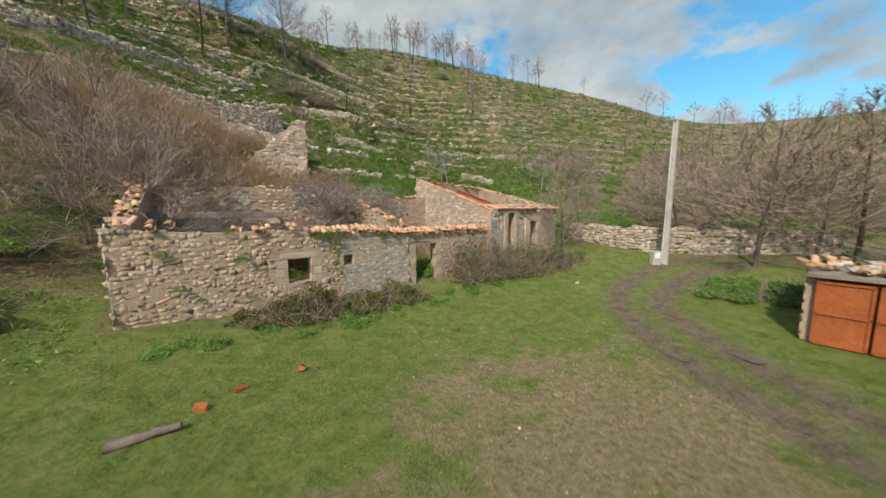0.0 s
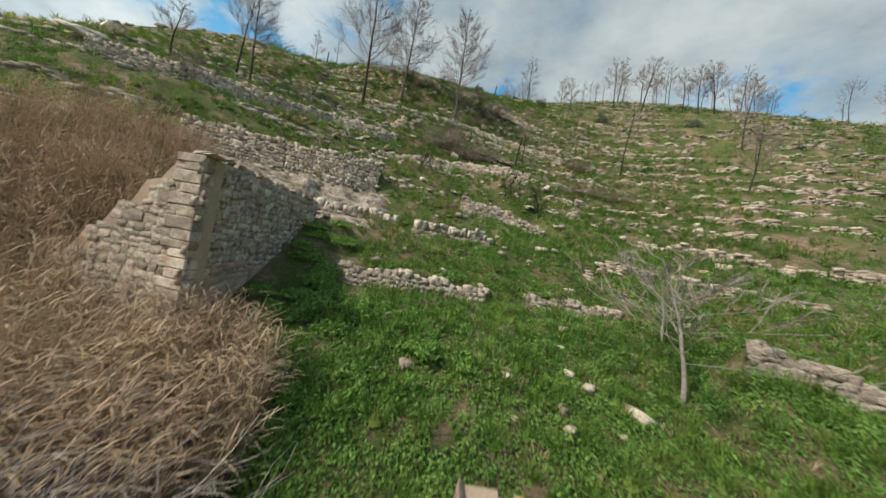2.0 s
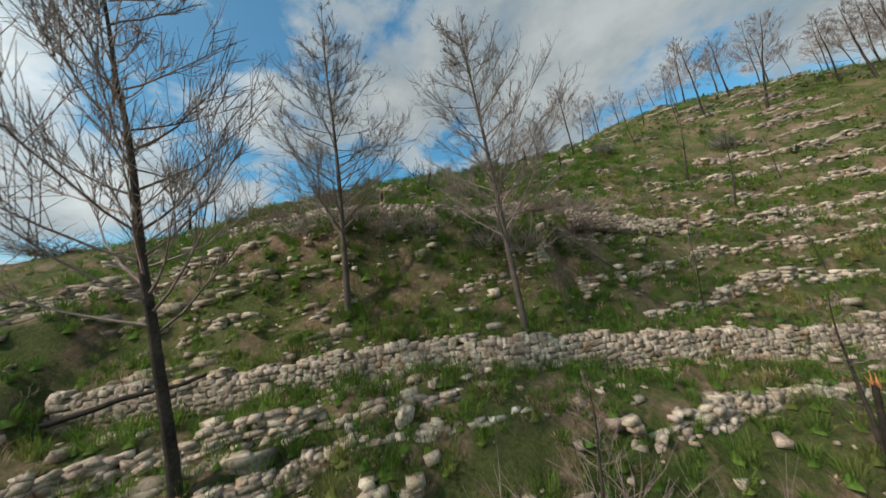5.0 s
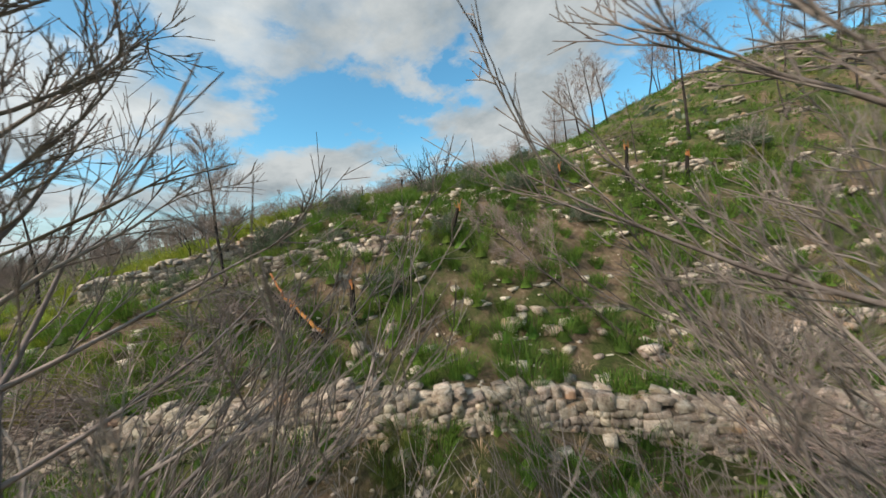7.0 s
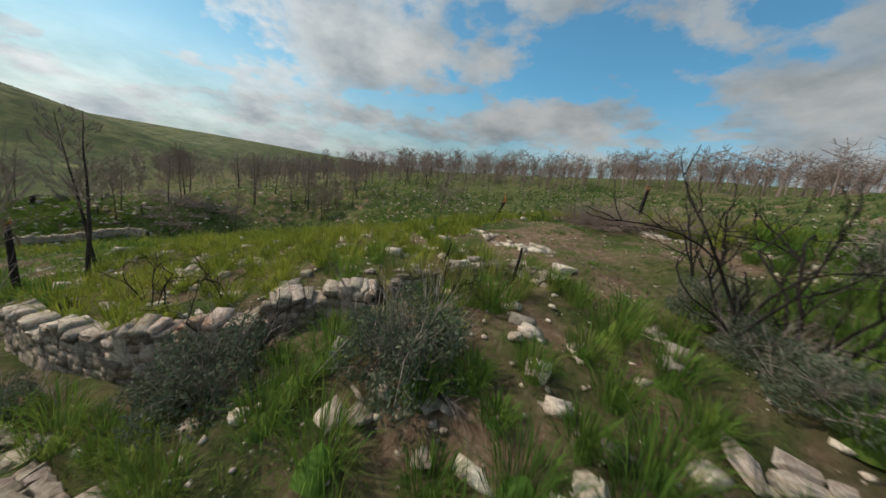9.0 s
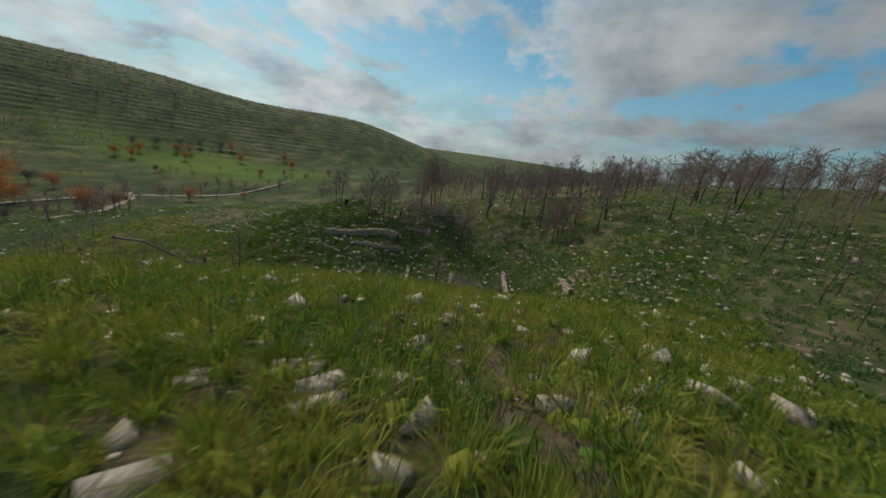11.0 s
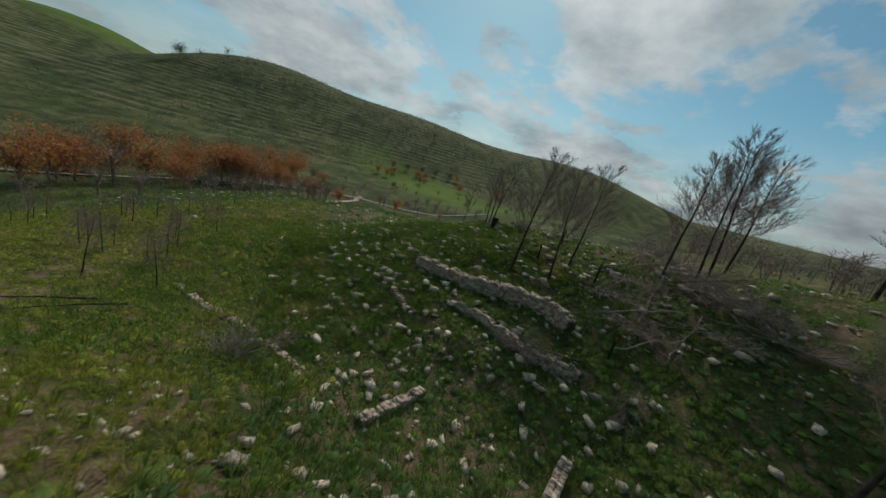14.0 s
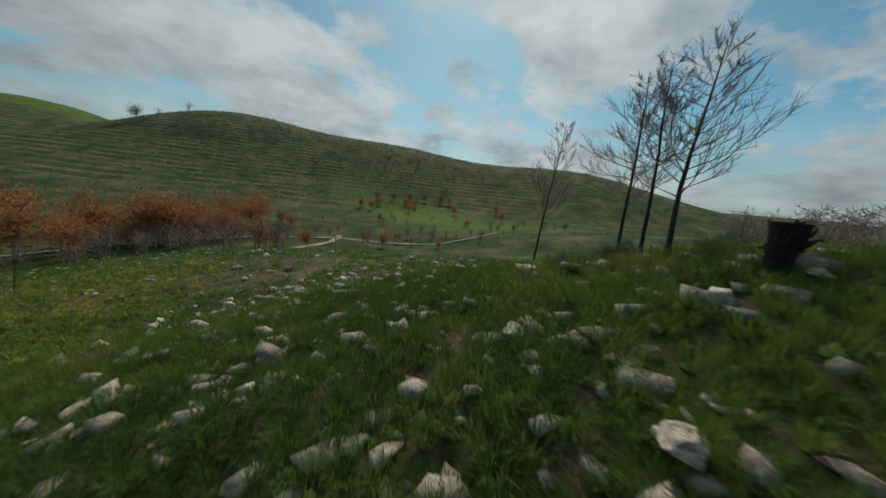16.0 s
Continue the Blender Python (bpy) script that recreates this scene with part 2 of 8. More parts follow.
WATERY = surface("puddle_water", ((0.3, (0.10, 0.085, 0.07)), (0.7, (0.16, 0.14, 0.12))), 0.8, 4, 0.06, 0, 20, 0.0, space="World", specular=0.6)
WHITE_PAINT = surface("white_paint", ((0.3, (0.62, 0.62, 0.60)), (0.7, (0.80, 0.80, 0.78))), 2.0, 20, 0.6, 0.1, 40, 0.0)

# ---- ground ----
BROAD = ((360, -800, 54.0), (0, 4, 2.0), (-900, -900, 4.0), (-900, 900, -31.1), (900, 700, -31.2), (800, -600, -14.9), (0, 900, -20.9), (-889, 7, -54.2), (0, -800, -24.0), (800, 0, -41.0), (-437, -365, 5.7), (400, 400, -14.1), (-200, 500, -9.4), (-700, 400, -18.2), (-57, -424, -62.6), (-400, 0, -38.4), (300, -200, -42.4), (-700, -600, -136.4), (300, 100, -38.5), (283, -729, -51.3), (500, -400, 40.2), (-618, -178, -13.0), (-216, -237, -22.1), (126, -557, 34.3), (-300, 300, -4.4))
SHOULDERS = ((12, 9, -22.6), (-155, -132, -7.8), (-122, 120, -6.1), (80, -130, 4.0), (70, 150, -5.5), (-109, -9, -12.7), (-42, -86, -10.2), (-10, 100, 4.2), (92, 77, -11.2), (-77, -153, -1.0), (-80, 60, -18.5), (-176, 18, -9.2), (60, -40, -11.3), (-104, -94, -9.6), (0, -130, -1.6), (-170, -40, -11.0), (-40, -15, -20.7), (40, 60, -28.2), (-60, 110, -4.0), (-32, 43, -4.0), (0, -60, -10.9), (-141, 75, -4.7), (80, 0, -17.2), (-160, -80, -9.3))
SWELLS = ((-9, 8, -7.1), (-125, 60, 1.7), (-105, -25, -0.0), (-48, 69, 3.0), (-71, 27, 0.9), (-5, 78, -6.7), (-120, 15, 3.0), (20, 35, 1.6), (-28, 38, -4.4), (-73, -11, -1.7), (-80, 60, 1.2), (20, 0, 1.6), (-103, 36, -9.2), (-101, -1, 1.3), (-35, 15, 4.2), (-4, 36, -3.9), (-52, 39, 5.9), (-28, 60, 1.9), (-82, 9, -4.9), (0, -10, 2.0), (10, 19, 0.5), (-62, 56, 2.7), (-82, 40, 1.1), (-11, 60, -7.0))
KNOLLS = ((-97, 21, -2.0), (-35, 15, -1.1), (-95, 65, -0.1), (-90, -20, -1.7), (-66, 48, -0.2), (-95, 50, -1.7), (-120, -25, 0.9), (-38, 56, 2.7), (-86, -6, 1.6), (-117, 50, -2.1), (-114, 0, 1.4), (8, 27, -0.7), (-5, 5, 2.0), (12, 9, 0.1), (-10, 26, 1.0), (-88, 30, 1.6), (-51, 34, 2.4), (-109, 16, -1.7), (25, 25, 0.6), (-65, 60, 0.6), (-14, 41, -0.0), (-28, 73, 1.5), (-51, 65, -0.1), (-26, 53, 0.1))
FAR_HILLS = ((210, -490, -38.0), (283, -729, 15.2), (89, -454, 8.3), (10, -434, 24.4), (-57, -424, 43.0), (-121, -414, -7.9), (-181, -395, 48.4), (-271, -355, 13.8), (-327, -317, 12.0), (-365, -282, 2.5), (-406, -240, 27.0), (-454, -193, -11.0), (-516, -137, 11.8), (-869, -145, 4.8), (-889, 7, 24.2), (-77, -153, -17.3), (-900, -900, -11.0), (800, -600, -0.0), (-869, -145, 4.8), (0, -800, 40.1), (-437, -365, 7.6), (300, -200, -17.9), (-700, -600, 116.6), (89, -454, 8.3), (283, -729, 15.2), (500, -400, -36.7), (-204, -503, 16.0), (-344, -124, -11.4), (-618, -178, -8.2), (-230, -250, -15.8), (-17, -307, -0.9), (80, -130, -36.2), (-50, -533, 18.3), (140, -330, -15.0))
CREST = ((-85, 98, -0.8), (-85, 122, -0.2), (-85, 150, -2.5), (-83, 182, -5.0), (-58, 98, -5.5), (-58, 122, -0.3), (-58, 150, -1.1), (-31, 98, 2.4), (-31, 122, 0.5), (-4, 98, 2.9), (-4, 122, -3.1), (23, 98, 0.2), (23, 122, 0.9), (50, 98, 1.9), (50, 122, 3.5), (50, 150, 0.9), (77, 122, 0.5), (104, 98, -1.2), (104, 122, -1.2))
HUMPS = ((-51, 66, 1.05), (-50.5, 74.5, 1.4), (-50, 59, 0.12), (-48.5, 52, 0.35))
DATUM = 71.24


def relief(x, y):
    """The lie of the land before terraces, over arrays of x and y."""
    z = np.full(np.shape(x), DATUM, float)
    for swells, r in ((BROAD, 240.0), (FAR_HILLS, 115.0), (SHOULDERS, 52.0), (CREST, 27.0), (SWELLS, 20.0), (KNOLLS, 11.0), (HUMPS, 6.0)):
        for cx, cy, h in swells:
            z = z + h * np.exp(-((x - cx) ** 2 + (y - cy) ** 2) / r**2)
    return z


def waves(x, y, size, seed):
    """Cheap smooth noise from a few crossed waves, about -1 to 1."""
    rng = np.random.RandomState(seed)
    z = np.zeros(np.shape(x))
    for k in range(7):
        a, ph = rng.uniform(0, 6.28), rng.uniform(0, 6.28)
        f = 6.28 / size * rng.uniform(0.6, 1.9)
        z = z + np.sin((x * math.cos(a) + y * math.sin(a)) * f + ph + 1.3 * np.sin((x * math.sin(a) - y * math.cos(a)) * f * 0.7 + ph * 2))
    return z / 3.2


# Terrace walls: name, line of (x, y, top) from left to right as seen from below, height of the face.
TERRACES = (
    ("wall_a", ((-24.6, 26.2, 15.1), (-21.6, 31.0, 15.2), (-19.4, 33.9, 15.35), (-18.2, 36.2, 15.5)), 2.3),
    ("wall_b", ((-13.7, 40.9, 14.3), (-11.2, 43.6, 13.9), (-8.7, 46.0, 12.9)), 1.5),
    ("wall_c", ((-23.8, 40.0, 18.2), (-20.6, 44.2, 18.9), (-18.3, 47.1, 19.3), (-14.9, 48.8, 19.4), (-12.6, 50.2, 19.2)), 1.3),
    ("wall_d", ((-33.6, 22.4, 19.9), (-31.2, 26.8, 20.2), (-30.5, 29.8, 20.4), (-29.3, 33.1, 20.6), (-28.6, 37.5, 21.3), (-26.0, 41.6, 21.4), (-25.2, 43.5, 21.4)), 1.4),
    ("wall_e", ((-37.6, 40.6, 27.8), (-33.0, 45.5, 27.5), (-29.6, 49.3, 27.6), (-24.9, 52.4, 27.1), (-18.8, 58.3, 26.0), (-13.4, 62.6, 25.2)), 1.2),
    ("wall_f", ((-40.6, 47.2, 35.0), (-37.6, 49.4, 35.3), (-34.7, 51.9, 35.4), (-31.8, 54.4, 34.95), (-29.5, 56.8, 34.35), (-26.0, 58.2, 33.95)), 0.9),
    ("wall_g", ((-11.5, 29.3, 8.5), (-8.5, 32.0, 8.5), (-6.7, 33.7, 8.4)), 0.8),
    ("wall_h", ((-5.4, 35.2, 8.4), (-3.9, 36.7, 8.5), (-1.8, 38.6, 8.4)), 0.6),
    ("knoll_wall", ((-99.8, 6.6, 22.9), (-103.1, 10.8, 23.0), (-105.8, 13.3, 23.6), (-108.3, 16.6, 23.9), (-108.7, 18.9, 23.6)), 1.1),
    ("knoll_low", ((-101.9, 13.4, 21.8), (-103.2, 15.9, 21.9), (-104.8, 19.6, 21.7), (-107.2, 22.6, 21.8)), 0.8),
    ("wall_j", ((2.1, 35.6, 8.6), (3.7, 35.9, 8.3), (5.6, 36.1, 7.9)), 0.7),
    ("wall_i", ((-16.6, 30.4, 11.1), (-15.1, 32.0, 11.15), (-13.45, 34.2, 11.1)), 0.55),
    ("saddle_high", ((-45.7, 50.2, 37.95), (-44.24, 52.0, 38.32), (-43.27, 53.76, 38.75), (-43.08, 54.92, 38.98), (-42.98, 56.2, 39.4)), 0.95),
    ("saddle_neck", ((-42.98, 56.5, 39.62), (-43.1, 57.5, 39.9), (-42.94, 58.5, 40.3)), 0.65),
    ("wall_k", ((-12.5, 34.7, 11.1), (-11.1, 36.3, 11.1), (-9.1, 37.8, 11.0)), 0.55),
)


def shelves(x, y, z):
    """Step the ground at the terrace walls: level with the top behind, with the foot in front."""
    for _, line, face in TERRACES:
        for (ax, ay, az), (bx, by, bz) in zip(line, line[1:]):
            ux, uy = bx - ax, by - ay
            n = math.hypot(ux, uy)
            s = ((x - ax) * ux + (y - ay) * uy) / n**2
            d = -((x - ax) * uy - (y - ay) * ux) / n  # behind the face is positive
            side = np.clip(np.minimum(s, 1 - s) * n / 0.8 + 1.0, 0, 1)
            top = az + (bz - az) * np.clip(s, 0, 1)
            behind = top - 0.06 + 0.10 * d
            front = top - face + 0.12 * d
            w = side * np.exp(-((np.abs(d) / 2.6) ** 2))
            goal = np.where(d > 0.32, behind, front)
            z = z + (goal - z) * w * 0.97
    return z


STEP = 2.1  # rise from one old terrace to the next


def terrace_phase(x, y, z):
    return z / STEP + 0.17 * waves(x, y, 34, 11)


def terraced(x, y, z):
    """How far the slope behind the farm is stepped, 0 to 1."""
    c = lambda v: np.clip(v, 0, 1)
    brow = c((z - 33) / 2) * c((-24 - x) / 5)
    return c((x + 47) / 6) * c((y - 26) / 8) * c((z - 9) / 4) * c((125 - y) / 10) * c((110 - x) / 10) * (1 - brow)


HOUSE = ((-9.9, 9.0), (0.79, 0.613), (-0.613, 0.79))  # left front corner, along the front, inwards


def house_uv(x, y):
    (ox, oy), (ux, uy), (vx, vy) = HOUSE
    return (x - ox) * ux + (y - oy) * uy, (x - ox) * vx + (y - oy) * vy


def house_xy(u, v):
    (ox, oy), (ux, uy), (vx, vy) = HOUSE
    return ox + u * ux + v * vx, oy + u * uy + v * vy


def height(x, y):
    x, y = np.asarray(x, float), np.asarray(y, float)
    z = relief(x, y)
    f = terrace_phase(x, y, z) % 1.0
    flat = np.where(f < 0.14, f / 0.14 * 0.42, 0.42 + 0.58 * (f - 0.14) / 0.86)
    z = z + terraced(x, y, z) * STEP * (flat - f)
    z = shelves(x, y, z)
    slope = np.clip((z - 4) / 8, 0, 1) * np.clip((np.hypot(x + 40, y - 30) < 260), 0, 1)
    z = z + slope * (0.16 * waves(x, y, 5.0, 1) + 0.07 * waves(x, y, 1.7, 2)) + 0.03 * waves(x, y, 2.2, 3)
    # the floors inside the house
    u, v = house_uv(x, y)
    inside = np.clip(np.minimum.reduce([u - 0.0, 16.0 - u, v - 0.0, 6.6 - v]) / 0.3, 0, 1)
    z = z + (1.0 - z) * inside
    inside = np.clip(np.minimum.reduce([u - 16.0, 22.5 - u, v - 0.0, 7.9 - v]) / 0.3, 0, 1)
    z = z + (1.3 - z) * inside
    return z


def hz(x, y):
    return float(height(np.array([x]), np.array([y]))[0])


def mesh_object(name, verts, faces, mat, parent=None, label="", smooth=False):
    """One mesh object out of arrays of corners and of faces."""
    me = bpy.data.meshes.new(name)
    verts, faces = np.asarray(verts, np.float32), np.asarray(faces, np.int32)
    k = faces.shape[1]
    me.vertices.add(len(verts))
    me.vertices.foreach_set("co", verts.ravel())
    me.loops.add(faces.size)
    me.loops.foreach_set("vertex_index", faces.ravel())
    me.polygons.add(len(faces))
    me.polygons.foreach_set("loop_start", np.arange(0, faces.size, k, dtype=np.int32))
    if smooth:
        me.polygons.foreach_set("use_smooth", np.ones(len(faces), bool))
    me.update(calc_edges=True)
    me.materials.append(mat)
    ob = new(name, me)
    if parent:
        ob.parent = parent
    if label:
        ob["label"] = label
    return ob


def part(name, bm, material, parent, label="", smooth=False):
    """Links a bmesh as one mesh object under a thing or a part."""
    me = bpy.data.meshes.new(name)
    bm.to_mesh(me)
    bm.free()
    if smooth:
        me.polygons.foreach_set("use_smooth", np.ones(len(me.polygons), bool))
    me.materials.append(material)
    ob = new(name, me)
    ob.parent = parent
    if label:
        ob["label"] = label
    return ob


def axis_steps(lo, hi, step, reach, grow=1.055):
    mid = np.arange(lo, hi + step / 2, step)
    out, w = [], step
    while (out[-1] if out else 0) < reach:
        w *= grow
        out.append((out[-1] if out else 0) + w)
    out = np.array(out)
    return np.concatenate([(lo - out)[::-1], mid, hi + out])


def track_distance(x, y):
    """Distance from the middle of the farm track that curls up to the right."""
    d = np.full(np.shape(x), 1e9)
    pts = ((10.6, -6.0), (9.6, 0.0), (8.4, 5.0), (8.0, 8.3), (8.0, 10.6), (8.35, 13.1), (9.5, 14.5), (11.3, 15.9), (13.6, 16.9), (17.5, 17.6), (34.0, 17.8))
    for (ax, ay), (bx, by) in zip(pts, pts[1:]):
        ux, uy = bx - ax, by - ay
        s = np.clip(((x - ax) * ux + (y - ay) * uy) / (ux * ux + uy * uy), 0, 1)
        d = np.minimum(d, np.hypot(x - ax - s * ux, y - ay - s * uy))
    return d


def ground_material():
    m = bpy.data.materials.new("hillside_ground")
    m.use_nodes = True
    add, link = nodes_of(m.node_tree)
    geo = add("ShaderNodeNewGeometry")

    def noise_at(scale, detail=6.0, rough=0.6, warp=0.4):
        n = add("ShaderNodeTexNoise", Scale=scale, Detail=detail, Roughness=rough, Distortion=warp)
        link(geo.outputs["Position"], n.inputs["Vector"])
        return n.outputs["Fac"]

    def mixed(fac, a, b):
        n = add("ShaderNodeMix")
        n.data_type = "RGBA"
        link(fac, n.inputs[0])
        for sock, v in ((6, a), (7, b)):
            if isinstance(v, tuple):
                n.inputs[sock].default_value = (*v, 1)
            else:
                link(v, n.inputs[sock])
        return n.outputs[2]

    def step(fac, lo, hi):
        n = ramp(add("ShaderNodeValToRGB"), (lo, (0, 0, 0)), (hi, (1, 1, 1)))
        link(fac, n.inputs[0])
        return n.outputs["Color"]

    def layer(name):
        n = add("ShaderNodeAttribute")
        n.attribute_name = name
        return n.outputs["Fac"]

    def times(a, b):
        n = add("ShaderNodeMath")
        n.operation = "MULTIPLY"
        link(a, n.inputs[0])
        link(b, n.inputs[1])
        return n.outputs[0]

    green = ramp(add("ShaderNodeValToRGB"), (0.36, (0.026, 0.036, 0.012)), (0.5, (0.082, 0.104, 0.032)), (0.64, (0.18, 0.17, 0.07)))
    fine = add("ShaderNodeMix")
    fine.data_type = "FLOAT"
    fine.inputs[0].default_value = 0.55
    link(noise_at(0.35, 6.0), fine.inputs[2])
    link(noise_at(9.0, 8.0, 0.8), fine.inputs[3])
    link(fine.outputs[0], green.inputs[0])
    soil = ramp(add("ShaderNodeValToRGB"), (0.3, (0.12, 0.078, 0.05)), (0.55, (0.25, 0.175, 0.115)), (0.72, (0.40, 0.32, 0.235)))
    link(noise_at(5.0, 8.0, 0.7), soil.inputs[0])
    bareness = add("ShaderNodeMath")
    bareness.operation = "ADD"
    link(layer("bare"), bareness.inputs[0])
    link(noise_at(0.42, 7.0, 0.66), bareness.inputs[1])
    hill = mixed(step(bareness.outputs[0], 0.455, 0.585), green.outputs["Color"], soil.outputs["Color"])
    lawn = ramp(add("ShaderNodeValToRGB"), (0.3, (0.085, 0.125, 0.026)), (0.5, (0.150, 0.195, 0.046)), (0.7, (0.24, 0.24, 0.085)))
    link(noise_at(2.2, 8.0, 0.7), lawn.inputs[0])
    straw = ramp(add("ShaderNodeValToRGB"), (0.3, (0.13, 0.115, 0.05)), (0.5, (0.26, 0.21, 0.11)), (0.72, (0.40, 0.31, 0.20)))
    link(noise_at(6.0, 8.0, 0.75), straw.inputs[0])
    dryness = add("ShaderNodeMath")
    dryness.operation = "ADD"
    link(layer("dry"), dryness.inputs[0])
    link(noise_at(0.8, 8.0, 0.7), dryness.inputs[1])
    field = mixed(step(dryness.outputs[0], 0.80, 1.36), lawn.outputs["Color"], straw.outputs["Color"])
    mud = ramp(add("ShaderNodeValToRGB"), (0.3, (0.090, 0.066, 0.048)), (0.7, (0.25, 0.195, 0.145)))
    link(noise_at(3.0, 8.0, 0.7), mud.inputs[0])
    meadow = ramp(add("ShaderNodeValToRGB"), (0.35, (0.070, 0.130, 0.022)), (0.65, (0.13, 0.20, 0.035)))
    link(noise_at(0.03, 6.0), meadow.inputs[0])
    scrub = ramp(add("ShaderNodeValToRGB"), (0.38, (0.018, 0.032, 0.012)), (0.5, (0.062, 0.085, 0.030)), (0.62, (0.185, 0.175, 0.075)))
    rough_scrub = add("ShaderNodeMix")
    rough_scrub.data_type = "FLOAT"
    rough_scrub.inputs[0].default_value = 0.4
    link(noise_at(0.06, 8.0, 0.7), rough_scrub.inputs[2])
    link(noise_at(1.3, 8.0, 0.8), rough_scrub.inputs[3])
    link(rough_scrub.outputs[0], scrub.inputs[0])
    # pale dry lips of the old terraces on the hill across the valley
    sep = add("ShaderNodeSeparateXYZ")
    link(geo.outputs["Position"], sep.inputs[0])
    level = add("ShaderNodeMath")
    level.operation = "MULTIPLY_ADD"
    level.inputs[1].default_value = 1.0 / 3.4
    link(sep.outputs["Z"], level.inputs[0])
    bend = add("ShaderNodeMath")
    bend.operation = "MULTIPLY"
    bend.inputs[1].default_value = 1.6
    link(noise_at(0.012, 4.0), bend.inputs[0])
    link(bend.outputs[0], level.inputs[2])
    lip = add("ShaderNodeMath")
    lip.operation = "FRACT"
    link(level.outputs[0], lip.inputs[0])
    lips = times(times(step(lip.outputs[0], 0.62, 0.80), step(noise_at(0.035, 5.0, 0.65), 0.40, 0.60)), layer("lips"))
    scrubby = mixed(lips, scrub.outputs["Color"], (0.22, 0.205, 0.11))
    c = mixed(layer("scrub"), hill, scrubby)
    c = mixed(layer("meadow"), c, meadow.outputs["Color"])
    c = mixed(layer("field"), c, field)
    c = mixed(times(layer("track"), step(noise_at(1.6, 6.0), 0.22, 0.42)), c, mud.outputs["Color"])
    sh = add("ShaderNodeBsdfPrincipled", Roughness=0.95)
    sh.inputs["Specular IOR Level"].default_value = 0.15
    link(c, sh.inputs["Base Color"])
    b1 = add("ShaderNodeBump", Strength=1.0, Distance=0.16)
    link(noise_at(6.0, 9.0, 0.75), b1.inputs["Height"])
    link(b1.outputs[0], sh.inputs["Normal"])
    out = add("ShaderNodeOutputMaterial")
    link(sh.outputs[0], out.inputs[0])
    return m


def smooth01(v):
    v = np.clip(v, 0, 1)
    return v * v * (3 - 2 * v)


def build_ground():
    xs = axis_steps(-125.0, 28.0, 0.5, 1100)
    ys = axis_steps(-18.0, 84.0, 0.5, 1100)
    gx, gy = np.meshgrid(xs, ys)
    z = height(gx, gy)
    td = track_distance(gx, gy)
    rut = np.exp(-(((td - 0.85) / 0.32) ** 2)) * (gx < 24)
    z = z - 0.10 * rut
    far = smooth01((np.hypot(gx + 40, gy - 20) - 170) / 60)
    nx, ny = len(xs), len(ys)
    # where the hill across the valley is terraced
    across = smooth01((-gy - 190) / 60) * smooth01((z - 8) / 8)
    idx = np.arange(nx * ny).reshape(ny, nx)
    faces = np.stack([idx[:-1, :-1], idx[:-1, 1:], idx[1:, 1:], idx[1:, :-1]], -1).reshape(-1, 4)
    ob = mesh_object("ground", np.stack([gx, gy, z], -1).reshape(-1, 3), faces, ground_material(), smooth=True)
    front = smooth01((19.5 - gy + 0.6 * gx) / 3.0) * smooth01((gx + 17 + 0.35 * gy) / 4) * smooth01((30 - gx) / 8) * smooth01((2.6 - z) / 1.2) * smooth01((gy + 40) / 15)
    u, v = house_uv(gx, gy)
    front = front * (1 - smooth01(np.minimum.reduce([u + 0.5, 23 - u, v + 0.3]) / 0.6))
    dry = 0.66 * np.exp(-(((gx - 3.6) / 5.5) ** 2 + ((gy - 6.0) / 4.6) ** 2)) + 0.12 * waves(gx, gy, 3.2, 31) + 0.10 * waves(gx, gy, 1.1, 32)
    along, over = (gx + 185) * -0.59 + (gy + 205) * 0.80, (gx + 185) * 0.80 + (gy + 205) * 0.59
    meadow = smooth01(1.5 - np.hypot(along / 95, over / 30)) * smooth01((gy + 420) / 60) + smooth01(1.5 - np.hypot((gx - 300) / 120, (gy + 700) / 60))
    bare = 0.07 * np.exp(-(((gx + 43) / 11) ** 2 + ((gy - 61) / 9) ** 2)) - 0.035 * np.exp(-(((gx + 8) / 26) ** 2 + ((gy - 38) / 18) ** 2)) + 0.02 * smooth01((-62 - gx) / 10) * smooth01((gx + 100) / 8) - 0.04 * smooth01((-100 - gx) / 8) - 0.07 * smooth01((-52 - gx) / 8) * smooth01((gy - 58) / 8) - 0.03 * np.exp(-(((gx - 20) / 60) ** 2 + ((gy - 80) / 40) ** 2))
    layers = {"bare": bare, "field": front, "dry": dry, "track": np.exp(-((np.abs(td - 0.8) / 0.55) ** 2)) * smooth01((30 - gx) / 8) * (gy > -12), "meadow": meadow, "lips": across, "scrub": np.maximum(far, smooth01((-gy - 25) / 20))}
    for name, values in layers.items():
        at = ob.data.attributes.new(name, "FLOAT", "POINT")
        at.data.foreach_set("value", np.asarray(values, np.float32).ravel())
    return tagged(ob, "terraced hillside of rough grass and brown stony soil", "ground", kind="structure")


ground = build_ground()

# ---- stones, tiles and masonry ----
POOLS = {}


